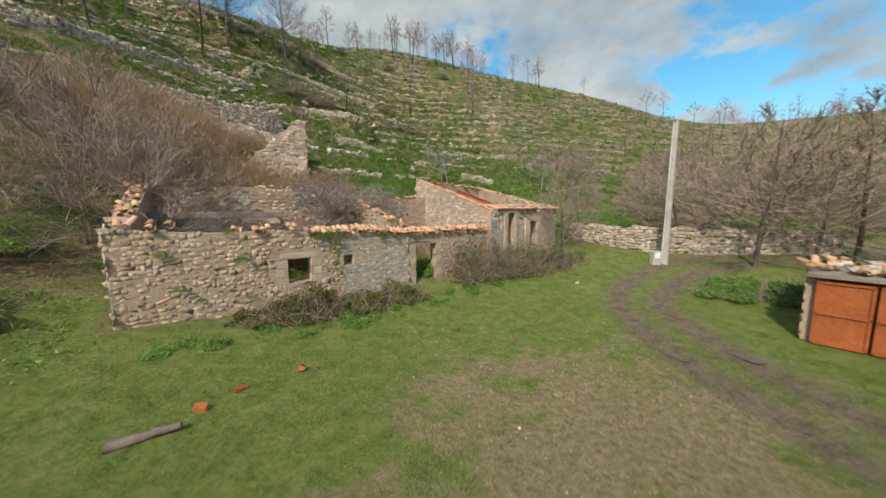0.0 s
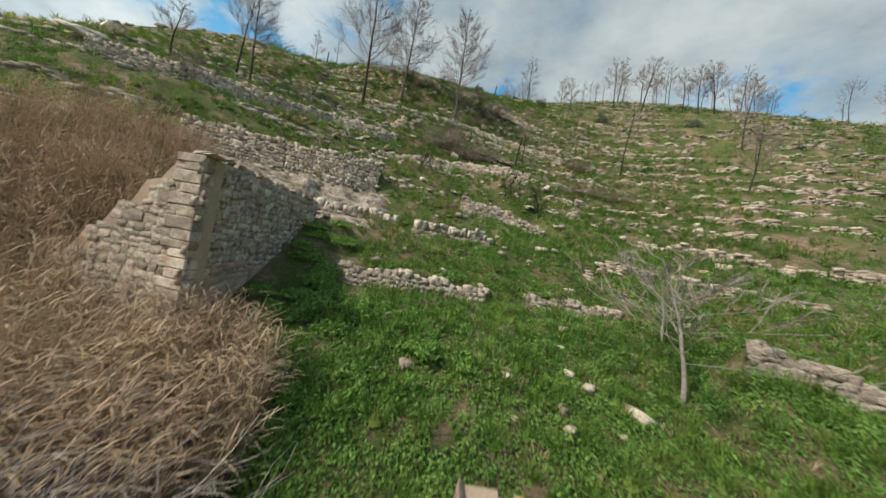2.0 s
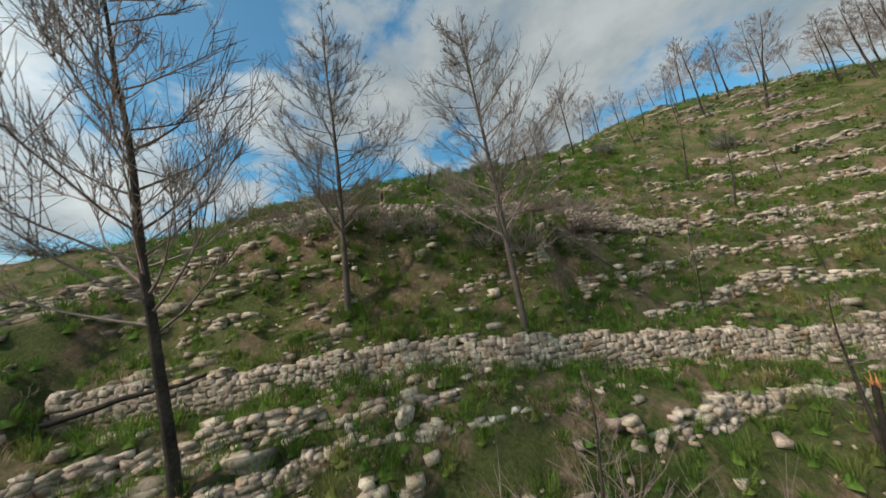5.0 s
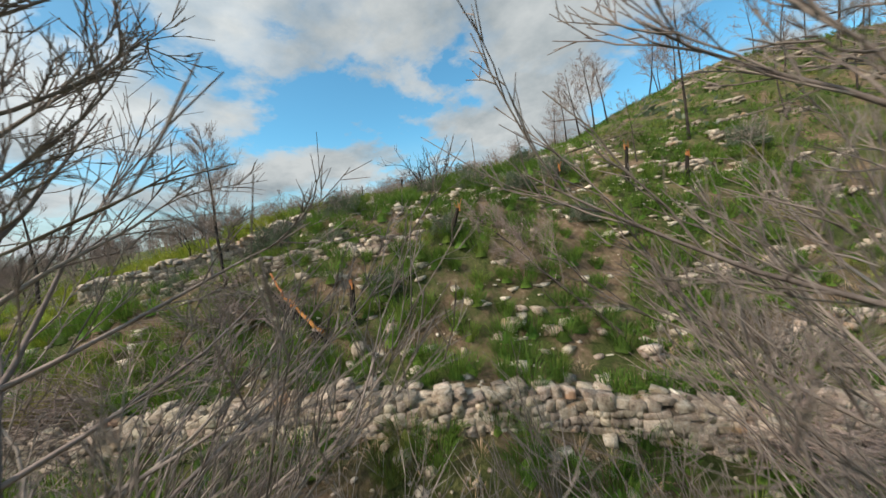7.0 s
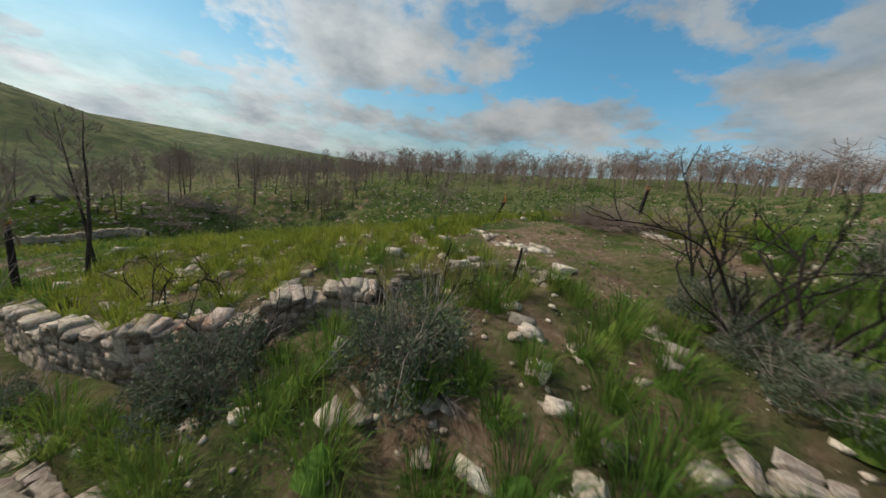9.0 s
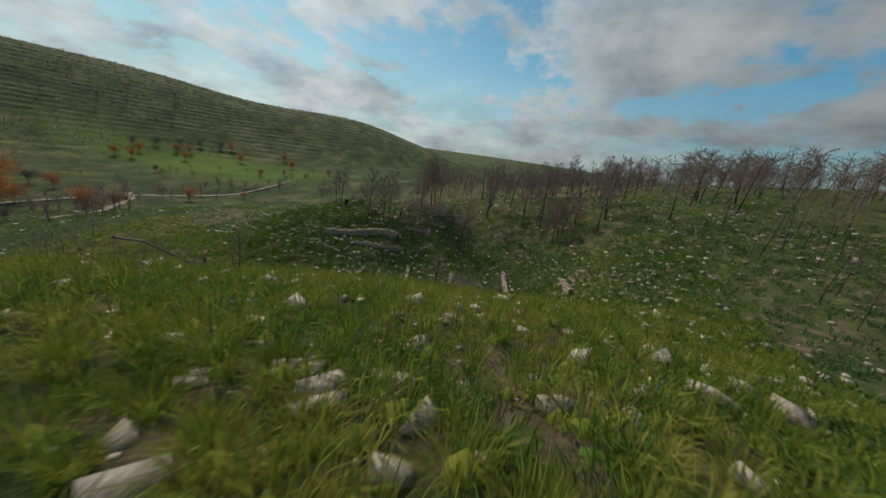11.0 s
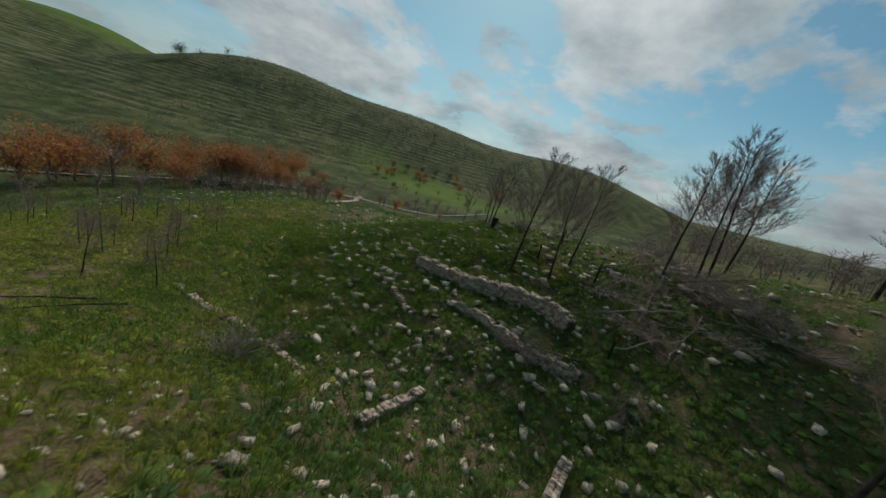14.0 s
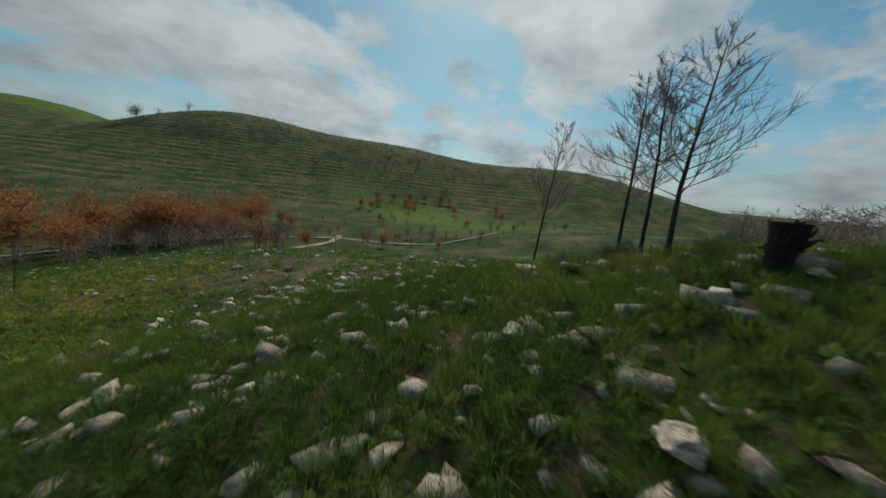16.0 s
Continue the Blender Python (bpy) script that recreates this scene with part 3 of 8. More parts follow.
def hull_mesh(name, seed, material, boxy=0.75, n=16):
    """A stone about one metre across: the hull of points on a rounded, slightly skewed box."""
    rng = random.Random(seed)
    bm = bmesh.new()
    for k in range(n):
        if k < 8:  # corners of a skewed block
            p = Vector((0.42 * (1 if k & 1 else -1), 0.42 * (1 if k & 2 else -1), 0.42 * (1 if k & 4 else -1)))
            p = Vector(tuple(c * rng.uniform(0.4, 1.2) for c in p))
        else:
            d = Vector((rng.gauss(0, 1), rng.gauss(0, 1), rng.gauss(0, 1))).normalized()
            m = max(abs(c) for c in d)
            p = d * 0.5 * ((1 - boxy) + boxy / m) * rng.uniform(0.8, 1.0)
        bm.verts.new((p.x, p.y, p.z))
    got = bmesh.ops.convex_hull(bm, input=bm.verts)
    bmesh.ops.delete(bm, geom=[v for v in got["geom_interior"] if isinstance(v, bmesh.types.BMVert)], context="VERTS")
    bmesh.ops.triangulate(bm, faces=bm.faces)
    me = bpy.data.meshes.new(name)
    bm.to_mesh(me)
    bm.free()
    me.materials.append(material)
    return me


def pool(material, boxy=0.85, n=9):
    key = (material.name, boxy, n)
    if key not in POOLS:
        POOLS[key] = [hull_mesh("stone", 11 * k + len(POOLS) * 97, material, boxy, n) for k in range(9)]
    return POOLS[key]


def block_mesh(name, seed, material):
    """A squared wall stone about one metre across, with a worn, bulging face towards +y."""
    rng = random.Random(seed)
    j = lambda s: rng.uniform(-s, s)
    vs = [(sx * (0.49 + j(0.04)), -0.5, sz * (0.48 + j(0.05))) for sx, sz in ((-1, -1), (1, -1), (1, 1), (-1, 1))]
    vs += [(sx * (0.48 + j(0.10)), 0.28 + j(0.08), sz * (0.475 + j(0.11))) for sx, sz in ((-1, -1), (1, -1), (1, 1), (-1, 1))]
    vs += [(sx * (0.42 + j(0.12)), 0.42 + j(0.12), sz * (0.41 + j(0.12))) for sx, sz in ((-1, -1), (1, -1), (1, 1), (-1, 1))]
    vs.append((j(0.3), 0.43 + j(0.09), j(0.3)))
    fs = []
    for a, b in ((0, 4), (4, 8)):
        for k in range(4):
            n = (k + 1) % 4
            fs += [(a + k, a + n, b + n), (a + k, b + n, b + k)]
    fs += [(8 + k, 8 + (k + 1) % 4, 12) for k in range(4)]
    ob = mesh_object(name, vs, fs, material)
    me = ob.data
    bpy.data.objects.remove(ob)
    return me


def blocks(material):
    key = (material.name, "block")
    if key not in POOLS:
        POOLS[key] = [block_mesh("stone", 31 * k + len(POOLS) * 7, material) for k in range(10)]
    return POOLS[key]


def weld(bm):
    """Make butted pieces one shell: drop the faces between them and join their corners."""
    seen = {}
    for f in bm.faces:
        c = f.calc_center_median()
        seen.setdefault((round(c.x, 3), round(c.y, 3), round(c.z, 3)), []).append(f)
    bmesh.ops.delete(bm, geom=[f for fs in seen.values() if len(fs) > 1 for f in fs], context="FACES_ONLY")
    bmesh.ops.remove_doubles(bm, verts=bm.verts, dist=0.002)
    bmesh.ops.recalc_face_normals(bm, faces=bm.faces)


def arrays_of(me):
    v = np.empty(len(me.vertices) * 3, np.float32)
    me.vertices.foreach_get("co", v)
    f = np.empty(len(me.polygons) * 3, np.int32)
    me.loops.foreach_get("vertex_index", f)
    return v.reshape(-1, 3), f.reshape(-1, 3)


def joined(name, placed, material, parent=None, label="", smooth=False):
    """Many (mesh, matrix) pairs as one mesh object."""
    cache, vs, fs, base = {}, [], [], 0
    for me, m in placed:
        if me.name not in cache:
            cache[me.name] = arrays_of(me)
        v, f = cache[me.name]
        a = np.array(m)
        vs.append(v @ a[:3, :3].T + a[:3, 3])
        fs.append(f + base)
        base += len(v)
    ob = mesh_object(name, np.concatenate(vs), np.concatenate(fs), material, parent, label, smooth)
    ob["kind"] = "stuff"
    return ob


def put_pieces(name, placed, parent, limit, material):
    """The first ones as pieces of their own under the parent, the rest joined into one part."""
    inv = Matrix.Translation(-parent_place(parent))
    for me, m in placed[:limit]:
        ob = new(name, me)
        ob.parent = parent
        ob.matrix_basis = inv @ m
    rest = [(me, inv @ m) for me, m in placed[limit:]]
    if rest:
        joined(name + "_infill", rest, material, parent)


def parent_place(ob):
    p = Vector((0, 0, 0))
    while ob:
        p += ob.location
        ob = ob.parent
    return p


def basis(ax, ay, az, origin):
    m = Matrix.Identity(4)
    for k, a in enumerate((ax, ay, az)):
        for r in range(3):
            m[r][k] = a[r]
    for r in range(3):
        m[r][3] = origin[r]
    return m


def course_stones(rng, origin, along, out, length, low, high, holes, meshes, course=0.2, wide=0.36, deep=0.05, proud=-0.0045):
    """Stones in rough courses over a wall face; low and high give the face's edges along it, holes are (u0, u1, z0, z1)."""
    placed = []
    zmin = min(low(length * k / 20) for k in range(21))
    zmax = max(high(length * k / 20) for k in range(21))
    z = zmin
    while z < zmax:
        h = course * rng.uniform(0.75, 1.35)
        u = rng.uniform(-0.2, 0.0)
        while u < length:
            w = wide * rng.uniform(0.45, 1.25) * (1.7 if rng.random() < 0.12 else 1.0)
            cu, cz = u + w / 2, z + h / 2 + rng.uniform(-0.2, 0.2) * h
            u += w
            if not (0 < cu < length) or cz < low(cu) - 0.05 or cz > high(cu) - h * 0.25:
                continue
            if any(a - 0.05 < cu < b + 0.05 and c - 0.02 < cz < d + 0.02 for a, b, c, d in holes):
                continue
            c = origin + along * cu + out * (rng.uniform(-0.006, 0.008) + proud - deep * 0.28) + Vector((0, 0, cz))
            snug = 1.09 if deep > 0.15 else 1.0  # dry walls are packed tight
            m = basis(along * (w * 0.99 * snug), out * deep * rng.uniform(0.9, 1.1), Vector((0, 0, h * snug * rng.uniform(0.75, 1.2) * (1.6 if rng.random() < 0.1 else 1.0))), c)
            tilt = Matrix.Rotation(rng.gauss(0, 0.17), 4, out) @ Matrix.Rotation(rng.gauss(0, 0.05), 4, along)
            m = Matrix.Translation(c) @ tilt @ Matrix.Translation(-c) @ m
            placed.append((rng.choice(meshes), m))
        z += h
    return placed


def prism(bm, u0, u1, v0, v1, b0, b1, t0, t1, place):
    """A wall piece from u0 to u1 with sloping foot and top, between v0 and v1."""
    vs = [bm.verts.new(place(u, v, z)) for u, zz in ((u0, (b0, t0)), (u1, (b1, t1))) for v in (v0, v1) for z in zz]
    for q in ((0, 1, 3, 2), (4, 6, 7, 5), (0, 4, 5, 1), (2, 3, 7, 6), (1, 5, 7, 3), (0, 2, 6, 4)):
        bm.faces.new([vs[k] for k in q])


def H(u, v, z):
    x, y = house_xy(u, v)
    return Vector((x, y, z))


HU = Vector((0.79, 0.613, 0)).normalized()
HV = Vector((-0.613, 0.79, 0)).normalized()


def tile_mesh(name, material, r0=0.105, r1=0.085, length=0.46, thick=0.014, segs=5):
    bm = bmesh.new()
    rings = []
    for y, r in ((0.0, r0), (length, r1)):
        for rr in (r, r - thick):
            rings.append([bm.verts.new((rr * math.cos(math.pi * k / segs), y, rr * 0.8 * math.sin(math.pi * k / segs))) for k in range(segs + 1)])
    o0, i0, o1, i1 = rings
    for k in range(segs):
        bm.faces.new((o0[k], o0[k + 1], o1[k + 1], o1[k]))
        bm.faces.new((i0[k + 1], i0[k], i1[k], i1[k + 1]))
        bm.faces.new((o0[k + 1], o0[k], i0[k], i0[k + 1]))
        bm.faces.new((o1[k], o1[k + 1], i1[k + 1], i1[k]))
    for k in (0, segs):
        bm.faces.new((o0[k], o1[k], i1[k], i0[k]))
    bmesh.ops.recalc_face_normals(bm, faces=bm.faces)
    bmesh.ops.triangulate(bm, faces=bm.faces)
    me = bpy.data.meshes.new(name)
    bm.to_mesh(me)
    bm.free()
    me.materials.append(material)
    return me


TILES = [tile_mesh("roof_tile", TILE, 0.105 * s, 0.085 * s, 0.44 * t) for s, t in ((1.0, 1.0), (1.06, 1.03), (0.95, 0.92))]


def tile_at(rng, place, down, jitter=0.12, flip=False, pitch=0.28, lift=0.0):
    """A barrel tile whose wide end points along down."""
    side = Vector((0, 0, 1)).cross(down).normalized()
    d = (-down * math.cos(pitch) + Vector((0, 0, math.sin(pitch)))).normalized()
    up = side.cross(-d).normalized()
    if up.z < 0:
        up = -up
    if flip:
        up = -up
    m = basis(side, d, up, place + Vector((0, 0, lift)))
    r = Matrix.Rotation(rng.gauss(0, jitter), 4, "Z") @ Matrix.Rotation(rng.gauss(0, jitter * 0.5), 4, "X")
    return rng.choice(TILES), m @ r


def wall_part(house, name, segs, axis, offset, thick, mat, label=""):
    """A wall core under the house out of pieces (a0, a1, foot0, foot1, top0, top1); axis u or v names the way that it runs."""
    bm = bmesh.new()
    base = house.location
    for a0, a1, b0, b1, t0, t1 in segs:
        if axis == "u":
            prism(bm, a0, a1, offset, offset + thick, b0, b1, t0, t1, lambda u, v, z: H(u, v, z) - base)
        else:
            prism(bm, a0, a1, offset, offset + thick, b0, b1, t0, t1, lambda a, o, z: H(o, a, z) - base)
    weld(bm)
    return part(name, bm, mat, house, label)


def block(bm, centre, ax, ay, az, bevel=0.015, rng=None):
    """A slightly worn block with the given half axes, added to a bmesh."""
    got = bmesh.ops.create_cube(bm, size=2.0)
    for v in got["verts"]:
        p = v.co.copy()
        if rng:
            p += Vector((rng.uniform(-0.04, 0.04), rng.uniform(-0.04, 0.04), rng.uniform(-0.04, 0.04)))
        v.co = Vector(centre) + ax * p.x + ay * p.y + az * p.z
    if bevel:
        edges = {e for v in got["verts"] for e in v.link_edges}
        bmesh.ops.bevel(bm, geom=list(edges), offset=bevel, segments=1, affect="EDGES")


def ruined_house():
    rng = random.Random(5)
    house = new("ruined_farmhouse")
    house.location = H(8, 3, 1.0)
    tagged(house, "roofless rubble-stone farmhouse ruin with terracotta tile edges, in long grass", "house")
    base = house.location
    foot = 0.55
    front_top = lambda u: 3.95 - 0.055 * u + 0.06 * math.sin(u * 1.7) if u < 10 else 3.35
    door, window, small = (10.75, 12.05, 0.5, 2.78), (4.85, 5.72, 1.65, 2.62), (7.05, 7.48, 2.15, 2.6)
    segs, cuts = [], [0, 2.5, 4.85, 5.72, 7.05, 7.48, 9.0, 10.75, 12.05, 14.0, 15.8]
    for a, b in zip(cuts, cuts[1:]):
        ta, tb = front_top(a + 0.001), front_top(b - 0.001)
        hole = next((h for h in (door, window, small) if abs(h[0] - a) < 0.01), None)
        if hole:
            segs.append((a, b, hole[3], hole[3], ta, tb))
            if hole[2] > foot:
                segs.append((a, b, foot, foot, hole[2], hole[2]))
        else:
            segs.append((a, b, foot, foot, ta, tb))
    front = wall_part(house, "front_wall", segs, "u", 0.0, 0.55, MORTAR)
    tan, grey = blocks(MASONRY), blocks(GREY_MASONRY)
    placed = []
    for me, m in course_stones(rng, H(0, 0, 0), HU, -HV, 15.8, lambda u: 0.55, front_top, [(10.45, 12.35, 0.5, 3.05), (4.4, 6.15, 1.6, 3.0), (6.95, 7.6, 2.05, 2.7)], tan, 0.135, 0.235):
        u = (m.translation - H(0, 0, 0)).dot(HU)
        if u > 6.6 + rng.uniform(-0.8, 0.8):
            me = rng.choice(grey)
        placed.append((me, m))
    placed.sort(key=lambda p: abs((p[1].translation - H(0, 0, 0)).dot(HU) - 9.0))
    put_pieces("stone", placed, front, 300, MASONRY)
    # dressed frames of the window and the doors
    def dressed(u, z, du, dz, name="dressed_stone", v=0.022, wall=front, mat=ASHLAR):
        bm = bmesh.new()
        block(bm, H(u, v + 0.14, z) - base, HU * du, HV * 0.17, Vector((0, 0, dz)), 0.02, rng)
        return part(name, bm, mat, wall)

    dressed(5.28, 2.75, 0.68, 0.11, "lintel")
    for u in (4.62, 5.95):
        for k, z in enumerate((1.75, 2.08, 2.42)):
            dressed(u + (0.04 if k % 2 else -0.03) * (1 if u > 5 else -1), z, 0.16 if k % 2 else 0.22, 0.15)
    for u in (10.6, 12.2):
        for k in range(6):
            dressed(u + (0.03 if k % 2 else -0.03), 0.95 + 0.34 * k, 0.15 if k % 2 else 0.19, 0.165)
    bm = bmesh.new()
    block(bm, H(11.4, 0.2, 2.90) - base, HU * 0.98, HV * 0.2, Vector((0, 0, 0.1)), 0.02, rng)
    part("door_lintel", bm, OLD_WOOD, front, "weathered wooden lintel")
    for k in range(13):  # relieving arch over the window
        a = math.pi * (0.20 + 0.60 * k / 12)
        c = H(5.28 - 1.0 * math.cos(a), 0.035, 2.28 + 0.98 * math.sin(a))
        bm = bmesh.new()
        radial = HU * -math.cos(a) + Vector((0, 0, math.sin(a)))
        tang = HU * math.sin(a) + Vector((0, 0, math.cos(a)))
        block(bm, c + HV * 0.08 - base, tang * 0.075, HV * 0.06, radial * 0.13, 0.01, rng)
        part("arch_stone", bm, MASONRY, front)
    for k in range(4):  # bars across the window
        bm = bmesh.new()
        block(bm, H(5.28, 0.3, 1.8 + 0.22 * k) - base, HU * 0.46, HV * 0.012, Vector((0, 0, 0.012)), 0)
        part("window_bar", bm, RUST, front)
    for u, z, w, h in ((7.26, 2.64, 0.36, 0.07), (7.26, 2.09, 0.34, 0.06), (6.97, 2.37, 0.1, 0.24), (7.57, 2.37, 0.1, 0.24)):
        dressed(u, z, w, h, "window_frame_stone")
    # the side, back and inner walls
    tops = {"left": lambda v: 3.9 + 0.31 * v, "back": lambda u: 5.95 - 0.04 * u + 0.12 * math.sin(u * 1.3), "mid": lambda v: 3.5 + 0.27 * v, "party": lambda v: 4.55 + 0.315 * v}
    left = wall_part(house, "side_wall", [(0.3, 3.5, foot, foot, tops["left"](0), tops["left"](3.5)), (3.5, 6.6, foot, foot, tops["left"](3.5), tops["left"](6.6))], "v", 0.0, 0.55, MORTAR)
    put_pieces("stone", course_stones(rng, H(0, 0, 0), HV, -HU, 6.6, lambda v: 0.8, tops["left"], [], grey, 0.22, 0.4), left, 60, GREY_MASONRY)
    back = wall_part(house, "back_wall", [(a, a + 2.65, foot, foot, tops["back"](a), tops["back"](a + 2.65)) for a in np.arange(0, 15.7, 2.65)], "u", 6.5, 0.55, MORTAR)
    put_pieces("stone", sorted(course_stones(rng, H(0, 6.5, 0), HU, -HV, 15.8, lambda u: 0.9, tops["back"], [], tan, 0.2, 0.36), key=lambda p: -(p[1].translation - H(0, 0, 0)).dot(HU)), back, 120, MASONRY)
    mid = wall_part(house, "inner_wall", [(0.55, 6.5, foot, foot, 3.45, tops["mid"](6.5))], "v", 10.25, 0.45, PLASTER)
    put_pieces("stone", course_stones(rng, H(10.25, 0, 0), HV, -HU, 6.5, lambda v: 0.9, tops["mid"], [], tan, 0.22, 0.4), mid, 80, MASONRY)
    stub = wall_part(house, "stub_wall", [(4.6, 6.5, foot, foot, 3.9, 4.6)], "v", 5.0, 0.5, MORTAR)
    put_pieces("stone", course_stones(rng, H(5.5, 0, 0), HV, HU, 6.5, lambda v: 0.9, lambda v: 4.2 if v > 4.6 else 0, [], tan, 0.22, 0.4), stub, 60, MASONRY)
    party = wall_part(house, "party_wall", [(-0.4, 3.5, foot, foot, tops["party"](-0.4), tops["party"](3.5)), (3.5, 7.7, foot, foot, tops["party"](3.5), tops["party"](7.7))], "v", 15.8, 0.5, MORTAR)
    pale = blocks(LIMESTONE)
    faces = course_stones(rng, H(15.8, 0, 0), HV, -HU, 7.7, lambda v: 0.9, tops["party"], [], pale, 0.2, 0.36)
    faces.sort(key=lambda p: -p[1].translation.z)
    put_pieces("stone", faces, party, 200, LIMESTONE)
    # the annex
    atop = 4.5
    d1, d2 = (17.05, 17.8, 1.0, 4.3), (19.1, 20.1, 1.0, 3.75)
    segs = []
    for a, b in ((16.3, 17.05), (17.05, 17.8), (17.8, 19.1), (19.1, 20.1), (20.1, 22.3)):
        hole = next((h for h in (d1, d2) if h[0] == a), None)
        segs.append((a, b, hole[3] if hole else 0.8, hole[3] if hole else 0.8, atop, atop))
    af = wall_part(house, "annex_front_wall", segs, "u", -0.5, 0.5, MORTAR)
    put_pieces("stone", course_stones(rng, H(15.9, -0.5, 0), HU, -HV, 6.4, lambda u: 0.9, lambda u: 4.5, [(0.95, 2.1, 1.0, 4.5), (2.95, 4.4, 1.0, 4.2)], grey, 0.2, 0.36), af, 160, GREY_MASONRY)
    for h, wid in ((d1, 0.11), (d2, 0.16)):
        for u in (h[0] - 0.12, h[1] + 0.12):
            for k in range(4):
                z0 = 1.05 + (h[3] - 1.0) / 4 * (k + 0.5)
                dressed(u, z0, wid + 0.03 * (k % 2), (h[3] - 1.0) / 8 - 0.008, "jamb_stone", -0.56, af)
        dressed((h[0] + h[1]) / 2, h[3] + 0.1, (h[1] - h[0]) / 2 + 0.3, 0.11, "lintel", -0.56, af)
    abk = wall_part(house, "annex_back_wall", [(16.3, 22.3, 0.8, 0.8, 6.75, 6.45)], "u", 7.4, 0.5, PLASTER)
    ars = wall_part(house, "annex_side_wall", [(0.0, 7.9, 0.8, 0.8, 4.5, 6.5)], "v", 22.3, 0.5, PLASTER)
    put_pieces("stone", course_stones(rng, H(22.8, 0, 0), HV, HU, 7.9, lambda v: 1.0, lambda v: 4.5 + 0.25 * v, [], grey, 0.22, 0.4), ars, 60, GREY_MASONRY)
    bm = bmesh.new()
    prism(bm, 19.35, 19.95, 3.6, 4.5, 1.0, 1.0, 4.7, 4.9, lambda u, v, z: H(u, v, z) - base)
    prism(bm, 19.4, 19.9, 2.2, 3.6, 1.0, 1.0, 2.6, 2.9, lambda u, v, z: H(u, v, z) - base)
    bmesh.ops.recalc_face_normals(bm, faces=bm.faces)
    part("plastered_pier", bm, PLASTER, house)
    for wall, edge in ((ars, "side"), (abk, "back"), (af, "front")):
        top = []
        n = 90 if edge != "front" else 30
        for k in range(n):
            q, off = rng.random(), rng.uniform(0.05, 0.45)
            if edge == "side":
                p = H(22.3 + off, 7.9 * q, 4.5 + 0.253 * 7.9 * q + 0.04)
            elif edge == "back":
                p = H(16.3 + 6 * q, 7.4 + off, 6.75 - 0.3 * q + 0.04)
            else:
                p = H(16.3 + 6 * q, -0.3 + off, 4.55)
            s = rng.uniform(0.1, 0.3)
            top.append((rng.choice(pool(LIMESTONE)), Matrix.Translation(p) @ Matrix.Rotation(rng.uniform(0, 6), 4, "Z") @ Matrix.Diagonal((s * 1.2, s, s * 0.6, 1))))
        put_pieces("stone", top, wall, 90, LIMESTONE)
    # roof tiles left along the wall heads
    t_front, t_party, t_annex, t_side, t_mid, t_back = [], [], [], [], [], []
    u = 1.0
    while u < 15.7:
        keep = 0.97 if u > 6.0 else 0.25
        for v, lift in ((-0.16, 0.03), (0.16, 0.1), (0.44, 0.14)):
            if rng.random() < keep * (0.92 if v < 0.3 else 0.75):
                t_front.append(tile_at(rng, H(u + rng.gauss(0, 0.02), v, front_top(u) + lift + rng.gauss(0, 0.012)), -HV, 0.07))
                if rng.random() < 0.5:
                    t_front.append(tile_at(rng, H(u + 0.1, v, front_top(u) + lift - 0.03), -HV, 0.06, flip=True))
        u += 0.205
    t_left, left_stones = [], []
    for k in range(24):
        v = 6.4 * rng.random()
        t_left.append(tile_at(rng, H(rng.uniform(0.02, 0.5), v, tops["left"](v) - 0.02 + rng.uniform(0, 0.04)), -HV, 0.3, pitch=0.3))
        v = 6.4 * rng.random()
        s = rng.uniform(0.12, 0.3)
        left_stones.append((rng.choice(pool(LIMESTONE)), Matrix.Translation(H(rng.uniform(0.0, 0.5), v, tops["left"](v) + 0.02)) @ Matrix.Rotation(rng.uniform(0, 6), 4, "Z") @ Matrix.Diagonal((s * 1.3, s, s * 0.7, 1))))
    put_pieces("roof_tile", t_left, left, 46, TILE)
    put_pieces("rubble_stone", left_stones, left, 46, LIMESTONE)
    t_front.sort(key=lambda p: abs((p[1].translation - H(0, 0, 0)).dot(HU) - 10.5))
    put_pieces("roof_tile", t_front, front, 240, TILE)
    v = -0.5
    while v < 7.3:
        for off in (0.05, 0.26):
            if rng.random() < (0.9 if v < 5 else 0.25):
                t_party.append(tile_at(rng, H(15.82 + off, v, tops["party"](v) + 0.05), -HV, 0.1, pitch=0.31))
        v += 0.34
    put_pieces("roof_tile", t_party, party, 60, TILE)
    u = 16.2
    while u < 22.6:
        for vv, lift in ((-0.68, 0.02), (-0.36, 0.1), (-0.05, 0.18)):
            if rng.random() < 0.9:
                t_annex.append(tile_at(rng, H(u, vv, atop + lift), -HV, 0.07))
        u += 0.2
    put_pieces("roof_tile", t_annex, af, 110, TILE)
    for k in range(34):
        v = 7.8 * k / 34 + rng.uniform(-0.1, 0.1)
        if rng.random() < 0.75:
            t_side.append(tile_at(rng, H(22.65 + rng.uniform(-0.1, 0.2), v, 4.58 + 0.253 * v), -HV, 0.25, pitch=0.25))
    put_pieces("roof_tile", t_side, ars, 60, TILE)
    for k in range(26):
        q = rng.random()
        t_side.append(tile_at(rng, H(16.4 + 5.8 * q, 7.65 + rng.uniform(-0.15, 0.2), 6.8 - 0.3 * q), HV, 0.3, pitch=0.1))
    put_pieces("roof_tile", t_side[-26:], abk, 60, TILE)
    for k in range(44):
        v = 6.2 * rng.random()
        t_mid.append(tile_at(rng, H(10.3 + rng.uniform(0, 0.35), 0.4 + v, 3.52 + 0.27 * (0.4 + v)), -HV, 0.5, pitch=0.2))
    put_pieces("roof_tile", t_mid, mid, 60, TILE)
